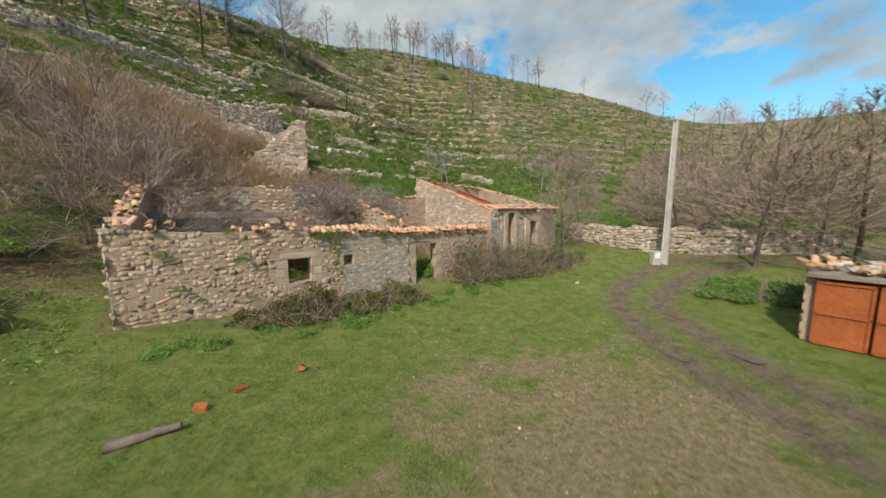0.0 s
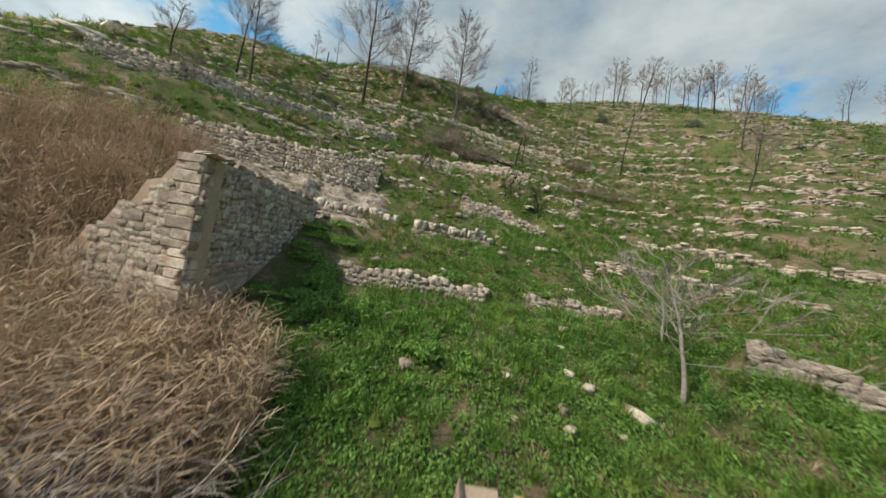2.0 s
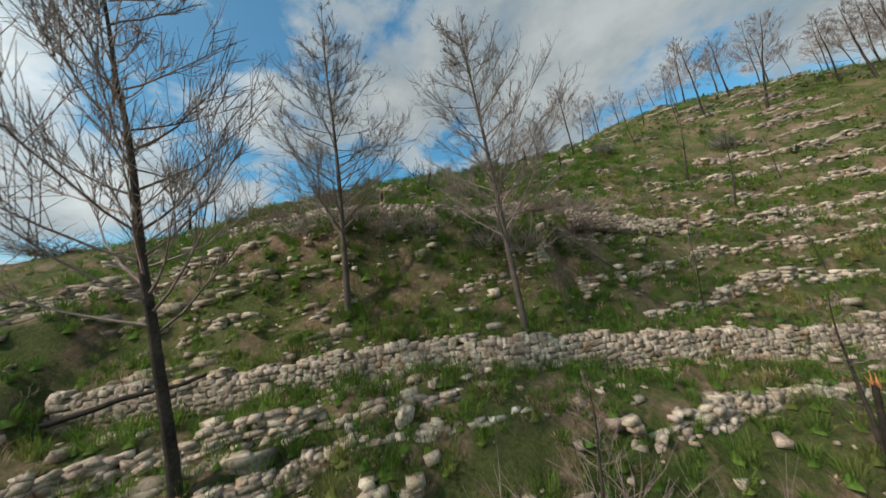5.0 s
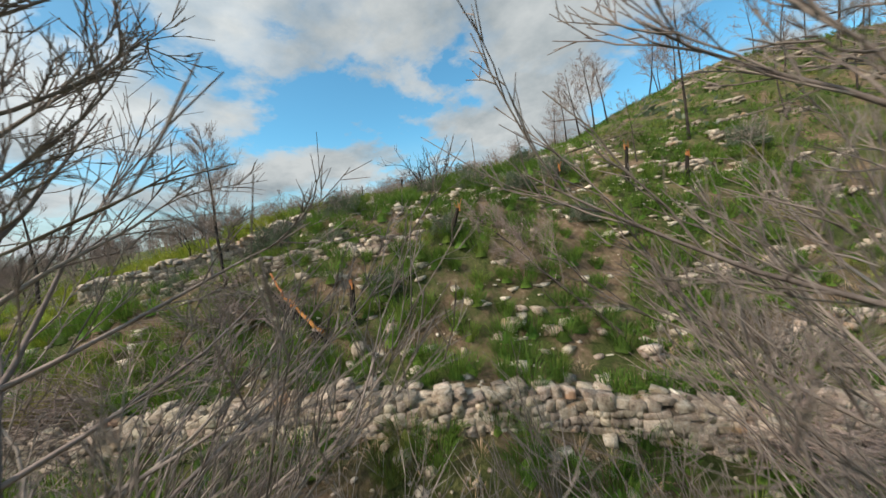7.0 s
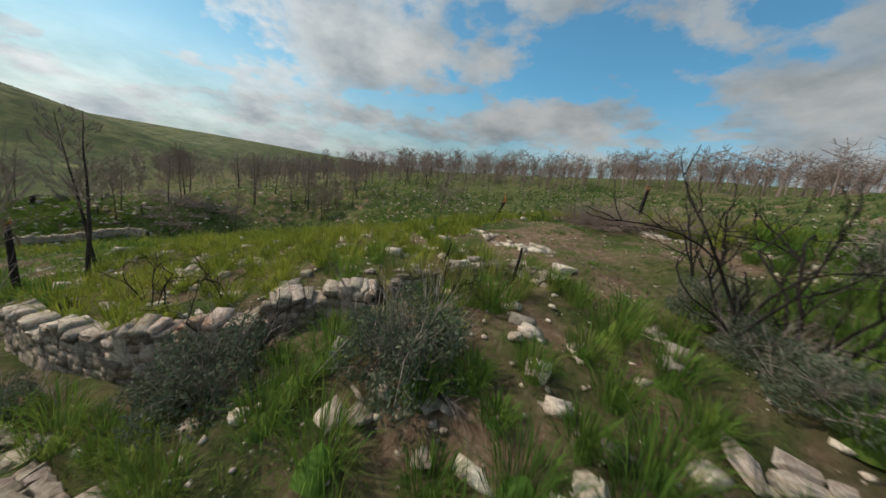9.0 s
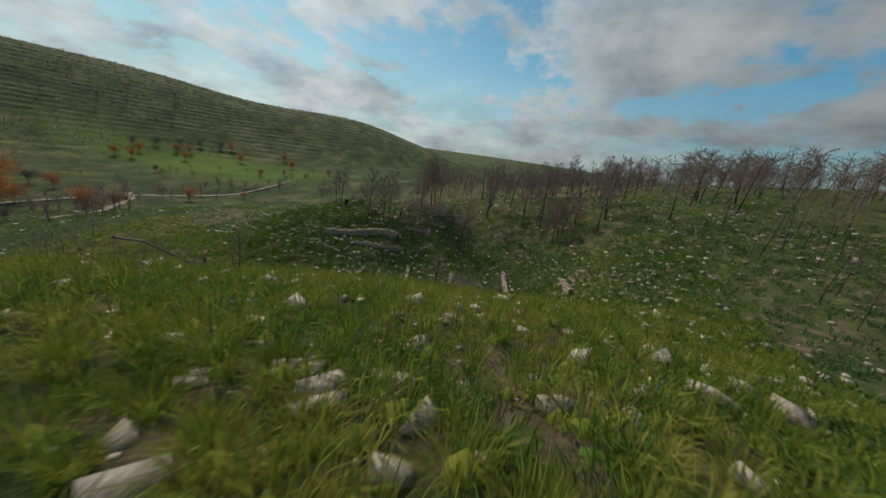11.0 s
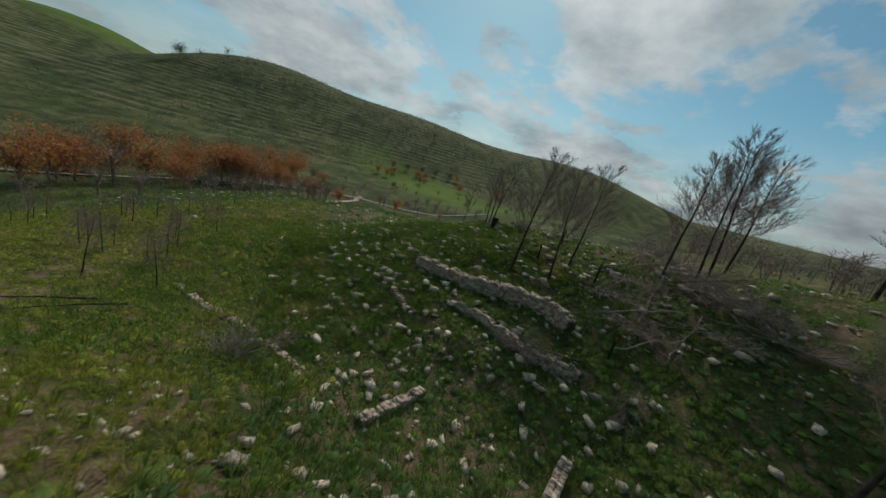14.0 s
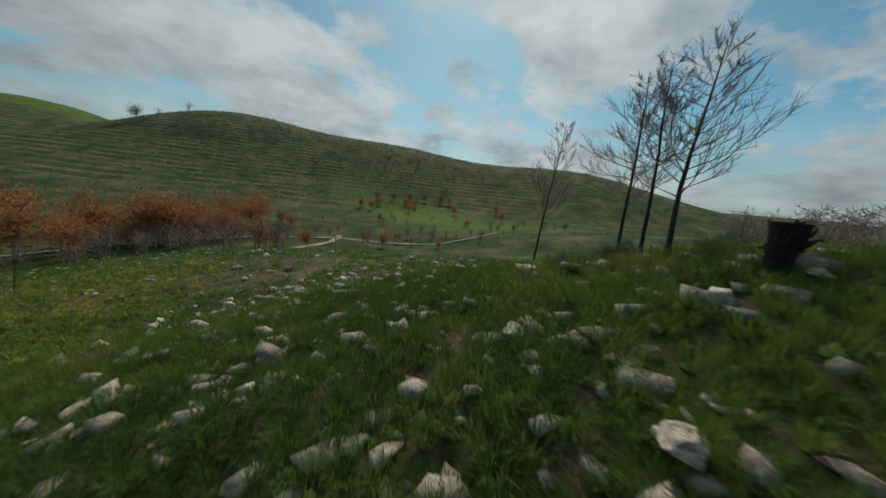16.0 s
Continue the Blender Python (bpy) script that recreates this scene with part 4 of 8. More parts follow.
    for k in range(40):
        u = 15.5 * rng.random()
        t_back.append(tile_at(rng, H(u, 6.6 + rng.uniform(0, 0.4), tops["back"](u) + 0.05), -HV, 0.5, pitch=0.1))
    put_pieces("roof_tile", t_back, back, 60, TILE)
    weights = []
    for k in range(46):
        u, v = rng.uniform(6.5, 15.5), rng.uniform(-0.15, 0.45)
        s = rng.uniform(0.10, 0.19)
        weights.append((rng.choice(pool(PALE_ROCK)), Matrix.Translation(H(u, v, front_top(u) + 0.19)) @ Matrix.Rotation(rng.uniform(0, 6), 4, "Z") @ Matrix.Diagonal((s * 1.3, s, s * 0.7, 1))))
    for k in range(30):
        u, v = rng.uniform(16.4, 22.0), rng.uniform(-0.4, 0.1)
        s = rng.uniform(0.10, 0.2)
        weights.append((rng.choice(pool(PALE_ROCK)), Matrix.Translation(H(u, v, atop + 0.27)) @ Matrix.Rotation(rng.uniform(0, 6), 4, "Z") @ Matrix.Diagonal((s * 1.3, s, s * 0.7, 1))))
    put_pieces("weight_stone", weights, front, 80, PALE_ROCK)
    # the red roof beam that still spans the annex
    bm = bmesh.new()
    a, b = H(19.75, 7.5, 6.2), H(19.65, -0.1, 3.95)
    d = (b - a).normalized()
    side = d.cross(Vector((0, 0, 1))).normalized()
    up = side.cross(d)
    for off, hw, hh in ((0.09, 0.06, 0.012), (-0.09, 0.06, 0.012), (0.0, 0.012, 0.09)):
        block(bm, (a + b) / 2 + up * off - base, d * ((b - a).length / 2), side * hw, up * hh, 0)
    part("roof_beam", bm, RED_STEEL, house, "red-painted steel roof beam")
    bm = bmesh.new()
    block(bm, H(3.0, 4.2, 4.35) - base, HU * 2.6, HV * 0.13, Vector((0, 0, 0.14)), 0.02, rng)
    part("timber_beam", bm, OLD_WOOD, house, "bleached roof timber")
    # dark brown block along the foot of the back wall
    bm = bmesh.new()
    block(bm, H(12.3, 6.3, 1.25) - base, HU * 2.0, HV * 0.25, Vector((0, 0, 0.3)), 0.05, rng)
    part("collapsed_sheet", bm, DARK_BROWN, house, "dark brown block along the foot of the back wall")
    return house


ruined_house()


# ---- dry-stone walls ----
DRY_FILL = surface("wall_rubble", ((0.3, (0.10, 0.08, 0.06)), (0.7, (0.27, 0.22, 0.175))), 3, 25, 0.95, 0.8, 35, 0.0, 0.03)


def dry_wall(name, line, face, label, group="dry-stone terrace walls", mat=LIMESTONE, thick=0.45, course=0.2, wide=0.34, limit=200, rough=0.08, both=False, near=None, upright=0.0, rubble=False):
    """A dry-stone wall along (x, y, top) points; its face looks to the right-hand side of the line's way, downhill."""
    rng = random.Random(name)
    wall = new("dry_stone_wall")
    x0, y0, z0 = line[0]
    wall.location = (x0, y0, z0 - face)
    tagged(wall, label, "stone wall", group)
    bm = bmesh.new()
    placed = []
    for (ax, ay, az), (bx, by, bz) in zip(line, line[1:]):
        a, b = Vector((ax, ay, 0)), Vector((bx, by, 0))
        n = (b - a).length
        along = (b - a).normalized()
        out = Vector((along.y, -along.x, 0))
        for k in range(max(1, int(n / 1.2))):
            q0, q1 = k / max(1, int(n / 1.2)), (k + 1) / max(1, int(n / 1.2))
            p0, p1 = a.lerp(b, q0), a.lerp(b, q1)
            t0, t1 = az + (bz - az) * q0, az + (bz - az) * q1
            vs = []
            for p, t in ((p0, t0), (p1, t1)):
                for o in (-0.02, -thick):
                    for z in (t - face - 0.5, t - 0.1):
                        vs.append(bm.verts.new((p.x + out.x * o - x0, p.y + out.y * o - y0, z - z0 + face)))
            for q in ((0, 1, 3, 2), (4, 6, 7, 5), (0, 4, 5, 1), (2, 3, 7, 6), (1, 5, 7, 3)):
                bm.faces.new([vs[k2] for k2 in q])
        kinds = pool(mat, 0.9, 12) if rubble else blocks(mat)
        top = lambda u: az + (bz - az) * u / n + rough * math.sin(u * 2.3 + az) + rough * math.sin(u * 5.1)
        for o, side in ((a, out), (a - out * thick, -out))[: 2 if both else 1]:
            placed += course_stones(rng, o, along, side, n, lambda u: az + (bz - az) * u / n - face - 0.25, top, [], kinds, course, wide, 0.30 if rubble else 0.17, 0.0 if rubble else 0.03)
        u = 0.0
        while u < n:
            w = wide * rng.uniform(0.6, 1.5)
            if upright:  # big slabs set on edge across the wall's head
                h = upright * rng.uniform(0.7, 1.25)
                c = a + along * (u + w / 2) - out * thick * rng.uniform(0.3, 0.45) + Vector((0, 0, top(u) - 0.05 + h * 0.38))
                turn = Matrix.Rotation(rng.gauss(0, 0.09), 4, out) @ Matrix.Rotation(rng.gauss(0.1, 0.08), 4, along) @ Matrix.Rotation(rng.gauss(0, 0.1), 4, "Z")
                placed.append((rng.choice(blocks(PALE_ROCK)), Matrix.Translation(c) @ turn @ basis(along * w * 1.0, out * thick * rng.uniform(1.0, 1.35), Vector((0, 0, h * 0.95)), Vector((0, 0, 0)))))
                u += w * 0.9
                continue
            for o in (0.12, thick - 0.1):
                c = a + along * (u + w / 2) - out * o + Vector((0, 0, top(u) + rng.uniform(-0.05, 0.03)))
                turn = Matrix.Rotation(rng.gauss(0, 0.2), 4, "Z") @ Matrix.Rotation(rng.gauss(0, 0.12), 4, "X")
                m = Matrix.Translation(c) @ turn @ basis(along * w, Vector((0, 0, course * rng.uniform(0.8, 1.5))), out * thick * rng.uniform(0.5, 0.7), Vector((0, 0, 0)))
                placed.append((rng.choice(kinds), m))
            u += w * 0.95
    weld(bm)
    part("wall_core", bm, DRY_FILL, wall)
    if near:
        placed.sort(key=lambda p: (p[1].translation.x - near[0]) ** 2 + (p[1].translation.y - near[1]) ** 2)
    put_pieces("stone", placed, wall, limit, mat)
    return wall


for nm, line, face in TERRACES:
    big = nm in ("knoll_wall", "knoll_low", "wall_a", "wall_b", "wall_c", "wall_d", "wall_f", "wall_e", "saddle_high", "saddle_neck")
    if nm == "knoll_wall":
        line = tuple((x, y, z + 0.3) for x, y, z in line)
    dry_wall(nm, line, face, "grey and tan dry-stone terrace wall holding up a grassy step", thick=0.75 if nm == "knoll_wall" else 0.45, wide=0.24 if "saddle" in nm else 0.29, course=0.205, limit=135 if big else 90, upright=0.5 if nm in ("wall_i", "wall_k") else 0.22 if "saddle" in nm else 0.0)

# walls on the saddle, and the low ones that cross the gully
MORE_WALLS = (
    ("saddle_low", ((-42.6, 51.9, 37.6), (-40.6, 54.2, 38.1), (-38.6, 56.2, 38.5), (-37.0, 57.5, 38.5), (-35.8, 58.5, 38.3)), 0.9, "tumbled pale dry-stone wall on the brow"),
    ("saddle_end", ((-43.0, 59.0, 40.45), (-43.3, 60.4, 40.75), (-43.4, 61.8, 41.0), (-42.2, 62.3, 41.1)), 0.7, "tumbled end of a pale dry-stone wall on the brow"),
    ("saddle_row", ((-38.0, 62.2, 40.3), (-36.4, 63.3, 40.4), (-35.0, 64.7, 40.2)), 0.5, "low row of white wall stones in grass"),
    ("slope_upper", ((-39.6, 55.1, 38.2), (-38.1, 56.4, 38.3), (-36.3, 57.8, 38.2)), 0.5, "low broken dry-stone wall on the slope"),
    ("knoll_ring", ((-96.6, 9.9, 21.1), (-97.0, 11.4, 20.9), (-97.4, 12.9, 20.6)), 0.8, "short tumbled stub of wall below the knoll"),
    ("gully_row", ((-78.7, 3.9, 16.0), (-82.4, 9.4, 17.0), (-85.6, 13.2, 18.0), (-88.3, 16.8, 18.5), (-89.6, 18.8, 18.5)), 0.3, "low straggling row of pale wall stones in the grass"),
    ("ledge_five", ((-24.6, 60.6, 33.3), (-22.0, 63.6, 32.6), (-19.5, 66.4, 31.8)), 0.6, "low dry-stone terrace wall on the slope"),
    ("ledge_one", ((-30.7, 42.6, 25.0), (-28.6, 45.8, 25.3), (-26.2, 48.4, 25.1)), 0.45, "low ledge of flat stones on the slope"),
    ("ledge_two", ((-20.0, 54.3, 23.6), (-16.8, 57.3, 23.0), (-11.6, 62.0, 22.1)), 0.45, "low ledge of flat stones on the slope"),
    ("ledge_three", ((-15.1, 71.3, 29.9), (-12.4, 72.9, 29.4), (-8.8, 74.6, 28.6), (-4.0, 77.0, 28.8)), 0.5, "long ledge of flat stones across the slope"),
    ("ledge_four", ((-10.8, 60.2, 20.9), (-6.8, 62.4, 20.0), (-3.7, 63.0, 19.4)), 0.8, "dry-stone terrace wall of flat stones"),
)
for nm, line, face, text in MORE_WALLS:
    line = tuple((x, y, max(z, hz(x, y) + 0.12)) for x, y, z in line)
    dry_wall(nm, line, face, text, mat=PALE_ROCK if "saddle" in nm and nm != "saddle_low" else LIMESTONE, wide=0.36 if "saddle" in nm else 0.27, course=0.165 if "saddle" in nm else 0.16, limit=150 if "saddle" in nm else 55, rubble="saddle" in nm or "knoll" in nm)
for nm, (a, b), s in (("g0", ((-93.1, 23.0), (-97.3, 20.7)), 0.5), ("g1", ((-93.8, 33.0), (-103.1, 27.2)), 0.7), ("g2", ((-95.6, 39.8), (-104.8, 36.0)), 0.8), ("g3", ((-94.3, 50.0), (-107.3, 45.0)), 0.9), ("g4", ((-95.0, 57.2), (-101.0, 55.4)), 0.8)):
    pts = [(a[0] + (b[0] - a[0]) * k / 4, a[1] + (b[1] - a[1]) * k / 4) for k in range(5)]
    dry_wall(nm, tuple((x, y, hz(x, y) + s * 0.75) for x, y in pts), s, "low pale dry-stone check wall across the gully floor", "check walls in the gully", thick=0.5, wide=0.2, course=0.13, limit=60, both=True)

# retaining wall beside the track
rw = tuple((x, y, hz(x, y) + h) for x, y, h in ((9.6, 23.4, 1.0), (11.2, 21.3, 1.25), (12.9, 19.5, 1.45), (15.2, 18.5, 1.5), (18.5, 18.2, 1.3), (24.0, 18.6, 1.2)))
dry_wall("track_wall", rw, 1.5, "long dry-stone retaining wall of flat grey stones beside the track", mat=LIMESTONE, wide=0.36, course=0.17, near=(14, 19))


def rock_outcrop(a, b, reach, seed, label):
    """Bedrock that breaks out of a slope below a line from a to b: worn beds stepping down, cracked and undercut."""
    a, b = Vector((*a, 0)), Vector((*b, 0))
    n = (b - a).length
    along = (b - a).normalized()
    out = Vector((along.y, -along.x, 0))
    nu, nv = int(n / 0.075), int(reach / 0.075)
    uu = np.linspace(0, n, nu + 1)
    edges = np.clip(np.minimum(uu, n - uu) / 1.2, 0, 1)
    fars = reach * (0.88 + 0.12 * np.sin(uu * 0.9 + seed)) * (0.6 + 0.4 * edges)
    vv = np.linspace(0, 1, nv + 1)
    px = a.x + along.x * uu[:, None] + out.x * fars[:, None] * vv
    py = a.y + along.y * uu[:, None] + out.y * fars[:, None] * vv
    land = height(px, py)
    vs = []
    for i, u in enumerate(uu):
        for j, v in enumerate(vv):
            rim = edges[i] * min(1.0, (1 - v) / 0.16)
            spot = Vector((px[i, j], py[i, j], 0.0))
            warp = Vector((noise.noise(spot * 0.9), noise.noise(spot * 0.9 + Vector((7, 0, 0))), 0))
            chunk = noise.cell(Vector((u * 0.9, v * reach * 2.0, seed)) + warp * 1.3)
            bed = land[i, j] / 0.42 + 0.9 * noise.noise(spot * 0.35) + 0.5 * chunk
            f = bed - math.floor(bed)
            shelf = 0.36 * (1 - f) if f > 0.16 else 1.9 * f
            rise = 0.15 + 0.62 * shelf + 0.05 * chunk + 0.17 * noise.noise(spot * 0.5 + Vector((0, 0, 3))) + 0.045 * noise.noise(spot * 3.6) + 0.035 * noise.noise(spot * 9.0)
            vs.append((px[i, j], py[i, j], land[i, j] - 0.12 + rim * max(-0.05, rise)))
    r = nv + 1
    fs = [(i * r + j, (i + 1) * r + j, (i + 1) * r + j + 1, i * r + j + 1) for i in range(nu) for j in range(nv)]
    ob = tagged(mesh_object("rock_outcrop", vs, fs, BEDROCK), label, "rock", "outcrops of bedrock")
    return ob


BEDROCK = surface("grey_bedrock", ((0.38, (0.11, 0.083, 0.060)), (0.49, (0.27, 0.215, 0.165)), (0.62, (0.45, 0.385, 0.315))), 1.3, 8, 0.95, 1.0, 12, 0.0, 0.06, patch=((0.19, 0.14, 0.10), 1.1, 0.55))
rock_outcrop((-25.6, 24.4), (-17.0, 36.9), 6.2, 3, "pale grey bedrock stepping down below a terrace wall")
rock_outcrop((-16.9, 47.3), (-12.4, 49.9), 1.5, 5, "tan bedrock ledge under a terrace wall")


def stone_tower_ruin():
    rng = random.Random(8)
    top = new("stone_cistern_ruin")
    top.location = (-11.5, 25.5, 7.0)
    tagged(top, "broken rectangular stone building with a stepped corner among reeds", "ruin")
    base = top.location.copy()
    corners = (Vector((-14.6, 21.67, 0)), Vector((-10.3, 23.9, 0)), Vector((-15.2, 30.1, 0)))
    f, s = (corners[1] - corners[0]), (corners[2] - corners[1])
    for name, o, d, n, topf in (("front_wall", corners[0], f.normalized(), f.length, lambda u: (7.2, 7.5, 7.9, 8.2, 8.8, 8.9, 9.5, 9.6, 10.3, 10.4, 10.9, 11.1)[min(11, int(u / 0.4))]), ("side_wall", corners[1], s.normalized(), s.length, lambda u: 11.15)):
        out = Vector((d.y, -d.x, 0))
        bm = bmesh.new()
        cuts = 12 if name == "front_wall" else 4
        for k in range(cuts):
            q0, q1 = n * k / cuts, n * (k + 1) / cuts
            if name == "side_wall":
                q0 = max(q0, 0.25)
            vs = []
            for q in (q0, q1):
                for w in (0.0, -0.6):
                    for z in (5.6, topf(q) - 0.05):
                        p = o + d * q + out * w
                        vs.append(bm.verts.new((p.x - base.x, p.y - base.y, z - base.z)))
            for c in ((0, 1, 3, 2), (4, 6, 7, 5), (0, 4, 5, 1), (2, 3, 7, 6), (1, 5, 7, 3)):
                bm.faces.new([vs[c2] for c2 in c])
        weld(bm)
        core = part(name, bm, MORTAR, top)
        stones = course_stones(rng, o, d, out, n, lambda u: 5.8, topf, [], blocks(LIMESTONE if name == "front_wall" else MASONRY), 0.2, 0.34, 0.1, 0.01)
        put_pieces("stone", stones, core, 280, LIMESTONE)
        caps = []
        u = 0.1
        while u < n:
            w = rng.uniform(0.4, 0.9)
            c = o + d * (u + w / 2) - out * 0.28 + Vector((0, 0, topf(u) + 0.05))
            caps.append((rng.choice(pool(LIMESTONE)), Matrix.Translation(c) @ Matrix.Rotation(math.atan2(d.y, d.x), 4, "Z") @ Matrix.Diagonal((w, 0.72, 0.16, 1))))
            u += w
        put_pieces("cap_stone", caps, core, 60, LIMESTONE)
        if name == "front_wall":  # quoins up the corner
            z, k = 5.8, 0
            while z < 11.0:
                h = rng.uniform(0.2, 0.34)
                bm = bmesh.new()
                a, b = (0.44, 0.30) if k % 2 else (0.30, 0.46)
                block(bm, corners[1] - f.normalized() * (a - 0.06) + s.normalized() * (b - 0.06) + Vector((0, 0, z + h / 2)) - base, f.normalized() * a, s.normalized() * b, Vector((0, 0, h * 0.47)), 0.025, rng)
                part("quoin", bm, LIMESTONE, core)
                z, k = z + h, k + 1


stone_tower_ruin()

# ---- dead trees and brush ----
def twig_tubes(paths, sides=3):
    """Tapered tubes along (points, radius at the foot, radius at the tip) paths, as corner and triangle arrays."""
    vs, fs, base = [], [], 0
    for pts, r0, r1, sd in paths:
        n = len(pts)
        p = np.asarray(pts, float)
        t = np.gradient(p, axis=0)
        t /= np.linalg.norm(t, axis=1)[:, None] + 1e-9
        ref = np.array([0.3, 0.2, 0.93]) if abs(t[0][2]) < 0.9 else np.array([1.0, 0.1, 0.0])
        a = np.cross(t, ref)
        a /= np.linalg.norm(a, axis=1)[:, None] + 1e-9
        b = np.cross(t, a)
        r = np.linspace(r0, r1, n)[:, None, None]
        ang = np.arange(sd) * 2 * math.pi / sd
        ring = p[:, None] + r * (np.cos(ang)[None, :, None] * a[:, None] + np.sin(ang)[None, :, None] * b[:, None])
        vs.append(ring.reshape(-1, 3))
        i = np.arange(n - 1)[:, None] * sd + np.arange(sd)[None]
        j = np.arange(n - 1)[:, None] * sd + (np.arange(sd)[None] + 1) % sd
        f = np.stack([np.stack([i, j, j + sd], -1), np.stack([i, j + sd, i + sd], -1)], 2).reshape(-1, 3)
        fs.append(f + base)
        base += n * sd
    return np.concatenate(vs), np.concatenate(fs)


def wander(rng, start, way, length, steps, wild, lift=0.0):
    pts, p, d = [start], np.array(start, float), np.array(way, float)
    for _ in range(steps):
        d = d + rng.normal(0, wild, 3) + np.array([0, 0, lift])
        d /= np.linalg.norm(d)
        p = p + d * length / steps
        pts.append(p.copy())
    return pts


def mesh_of(name, arrays, material, smooth=False):
    ob = mesh_object(name, arrays[0], arrays[1], material, smooth=smooth)
    me = ob.data
    bpy.data.objects.remove(ob)
    return me


def dead_pine(seed, tall=12.0, limbs=42, fine=6, lean=0.03, first=0.28, spread=0.3, droop=0.25, twig_r=0.014, far=False):
    """Meshes of the charred trunk, the limbs and the fine twigs of a burnt pine, standing at the origin."""
    rng = np.random.RandomState(seed)
    trunk = wander(rng, (0, 0, -0.3), (rng.normal(0, lean), rng.normal(0, lean), 1), tall, 12, 0.035, 0.03)
    tr = tall * (0.008 if far else 0.0115)
    tp = np.array(trunk)
    big, small = [], []
    for k in range(limbs):
        q = first + (0.98 - first) * (k + rng.rand()) / limbs
        s = q * (len(tp) - 1)
        i = min(int(s), len(tp) - 2)
        p = tp[i] + (tp[i + 1] - tp[i]) * (s - i)
        az = k * 2.4 + rng.normal(0, 0.4)
        ln = tall * spread * (1.12 - q) ** 0.7 * rng.uniform(0.6, 1.15)
        up = rng.uniform(0.25, 0.75)
        way = np.array([math.cos(az), math.sin(az), up])
        limb = wander(rng, p, way / np.linalg.norm(way), ln, 5, 0.11, droop * 0.22)
        big.append((limb[::2] + limb[-1:] if far else limb, tr * 0.26 * (1.1 - q) + 0.012, 0.006, 3))
        lp = np.array(limb)
        for j in range(fine):
            u = rng.uniform(0.35, 1.0) * 5
            a = min(int(u), 4)
            o = lp[a] + (lp[a + 1] - lp[a]) * (u - a)
            w = lp[a + 1] - lp[a]
            w = w / np.linalg.norm(w) + rng.normal(0, 0.42, 3) + np.array([0, 0, 0.5])
            w /= np.linalg.norm(w)
            tw = wander(rng, o, w, ln * rng.uniform(0.25, 0.5), 1 if far else 2, 0.16, 0.12)
            small.append((tw, twig_r, twig_r * 0.5, 3))
            for m in range(2 if far else 3):
                o2 = np.array(tw[0]) + (np.array(tw[-1]) - np.array(tw[0])) * rng.uniform(0.3, 1.0)
                w2 = w + rng.normal(0, 0.42, 3) + np.array([0, 0, 0.15])
                w2 /= np.linalg.norm(w2)
                small.append((wander(rng, o2, w2, ln * rng.uniform(0.14, 0.3), 1, 0.1), twig_r * 0.75, twig_r * 0.4, 3))
    return (mesh_of("trunk", twig_tubes([(trunk, tr, tr * 0.12, 8)]), SCORCHED, True), mesh_of("branch_crown", twig_tubes(big), TWIG), mesh_of("twig_crown", twig_tubes(small), TWIG))


def broom_pine(seed, tall, limbs, first, spread, trunk_mat, twig_mat):
    """A dead pine seen from close by: long limbs with side branches, set with several orders of fine twigs."""
    rng = np.random.RandomState(seed)
    trunk = wander(rng, (0, 0, -0.3), (0, 0, 1), tall, 14, 0.012, 0.02)
    tr = tall * 0.0105
    tp = np.array(trunk)
    big, small = [], []

    def along(pts, q):
        pts = np.asarray(pts)
        s = q * (len(pts) - 1)
        i = min(int(s), len(pts) - 2)
        return pts[i] + (pts[i + 1] - pts[i]) * (s - i), (pts[i + 1] - pts[i]) / (np.linalg.norm(pts[i + 1] - pts[i]) + 1e-9)

    def aside(w, wide, up):
        v = w + rng.normal(0, wide, 3) + np.array([0, 0, up])
        return v / np.linalg.norm(v)

    for k in range(limbs):
        q = first + (0.98 - first) * (k + rng.rand()) / limbs
        p, _ = along(tp, q)
        az = k * 2.4 + rng.normal(0, 0.35)
        ln = tall * spread * (1.1 - q) ** 0.65 * rng.uniform(0.65, 1.2)
        way = np.array([math.cos(az), math.sin(az), rng.uniform(0.35, 1.0)])
        limb = wander(rng, p, way / np.linalg.norm(way), ln, 6, 0.07, 0.05)
        big.append((limb, tr * 0.20 * (1.15 - q) + 0.010, 0.005, 4))
        for j in range(10):
            o, w = along(limb, rng.uniform(0.18, 0.98))
            l2 = ln * rng.uniform(0.22, 0.42)
            side = wander(rng, o, aside(w, 0.4, 0.15), l2, 3, 0.10, 0.06)
            big.append((side, 0.008, 0.004, 3))
            for m in range(5):
                o, w = along(side, rng.uniform(0.2, 1.0))
                l3 = l2 * rng.uniform(0.3, 0.6)
                t3 = wander(rng, o, aside(w, 0.4, 0.2), l3, 2, 0.12, 0.05)
                small.append((t3, 0.0052, 0.003, 3))
                for _ in range(2):
                    o, w = along(t3, rng.uniform(0.2, 0.9))
                    small.append((wander(rng, o, aside(w, 0.4, 0.2), l3 * rng.uniform(0.35, 0.7), 1, 0.1), 0.0042, 0.0025, 3))
    return (mesh_of("trunk", twig_tubes([(trunk, tr, tr * 0.12, 10)]), trunk_mat, True), mesh_of("branch_crown", twig_tubes(big), twig_mat), mesh_of("twig_crown", twig_tubes(small), twig_mat))


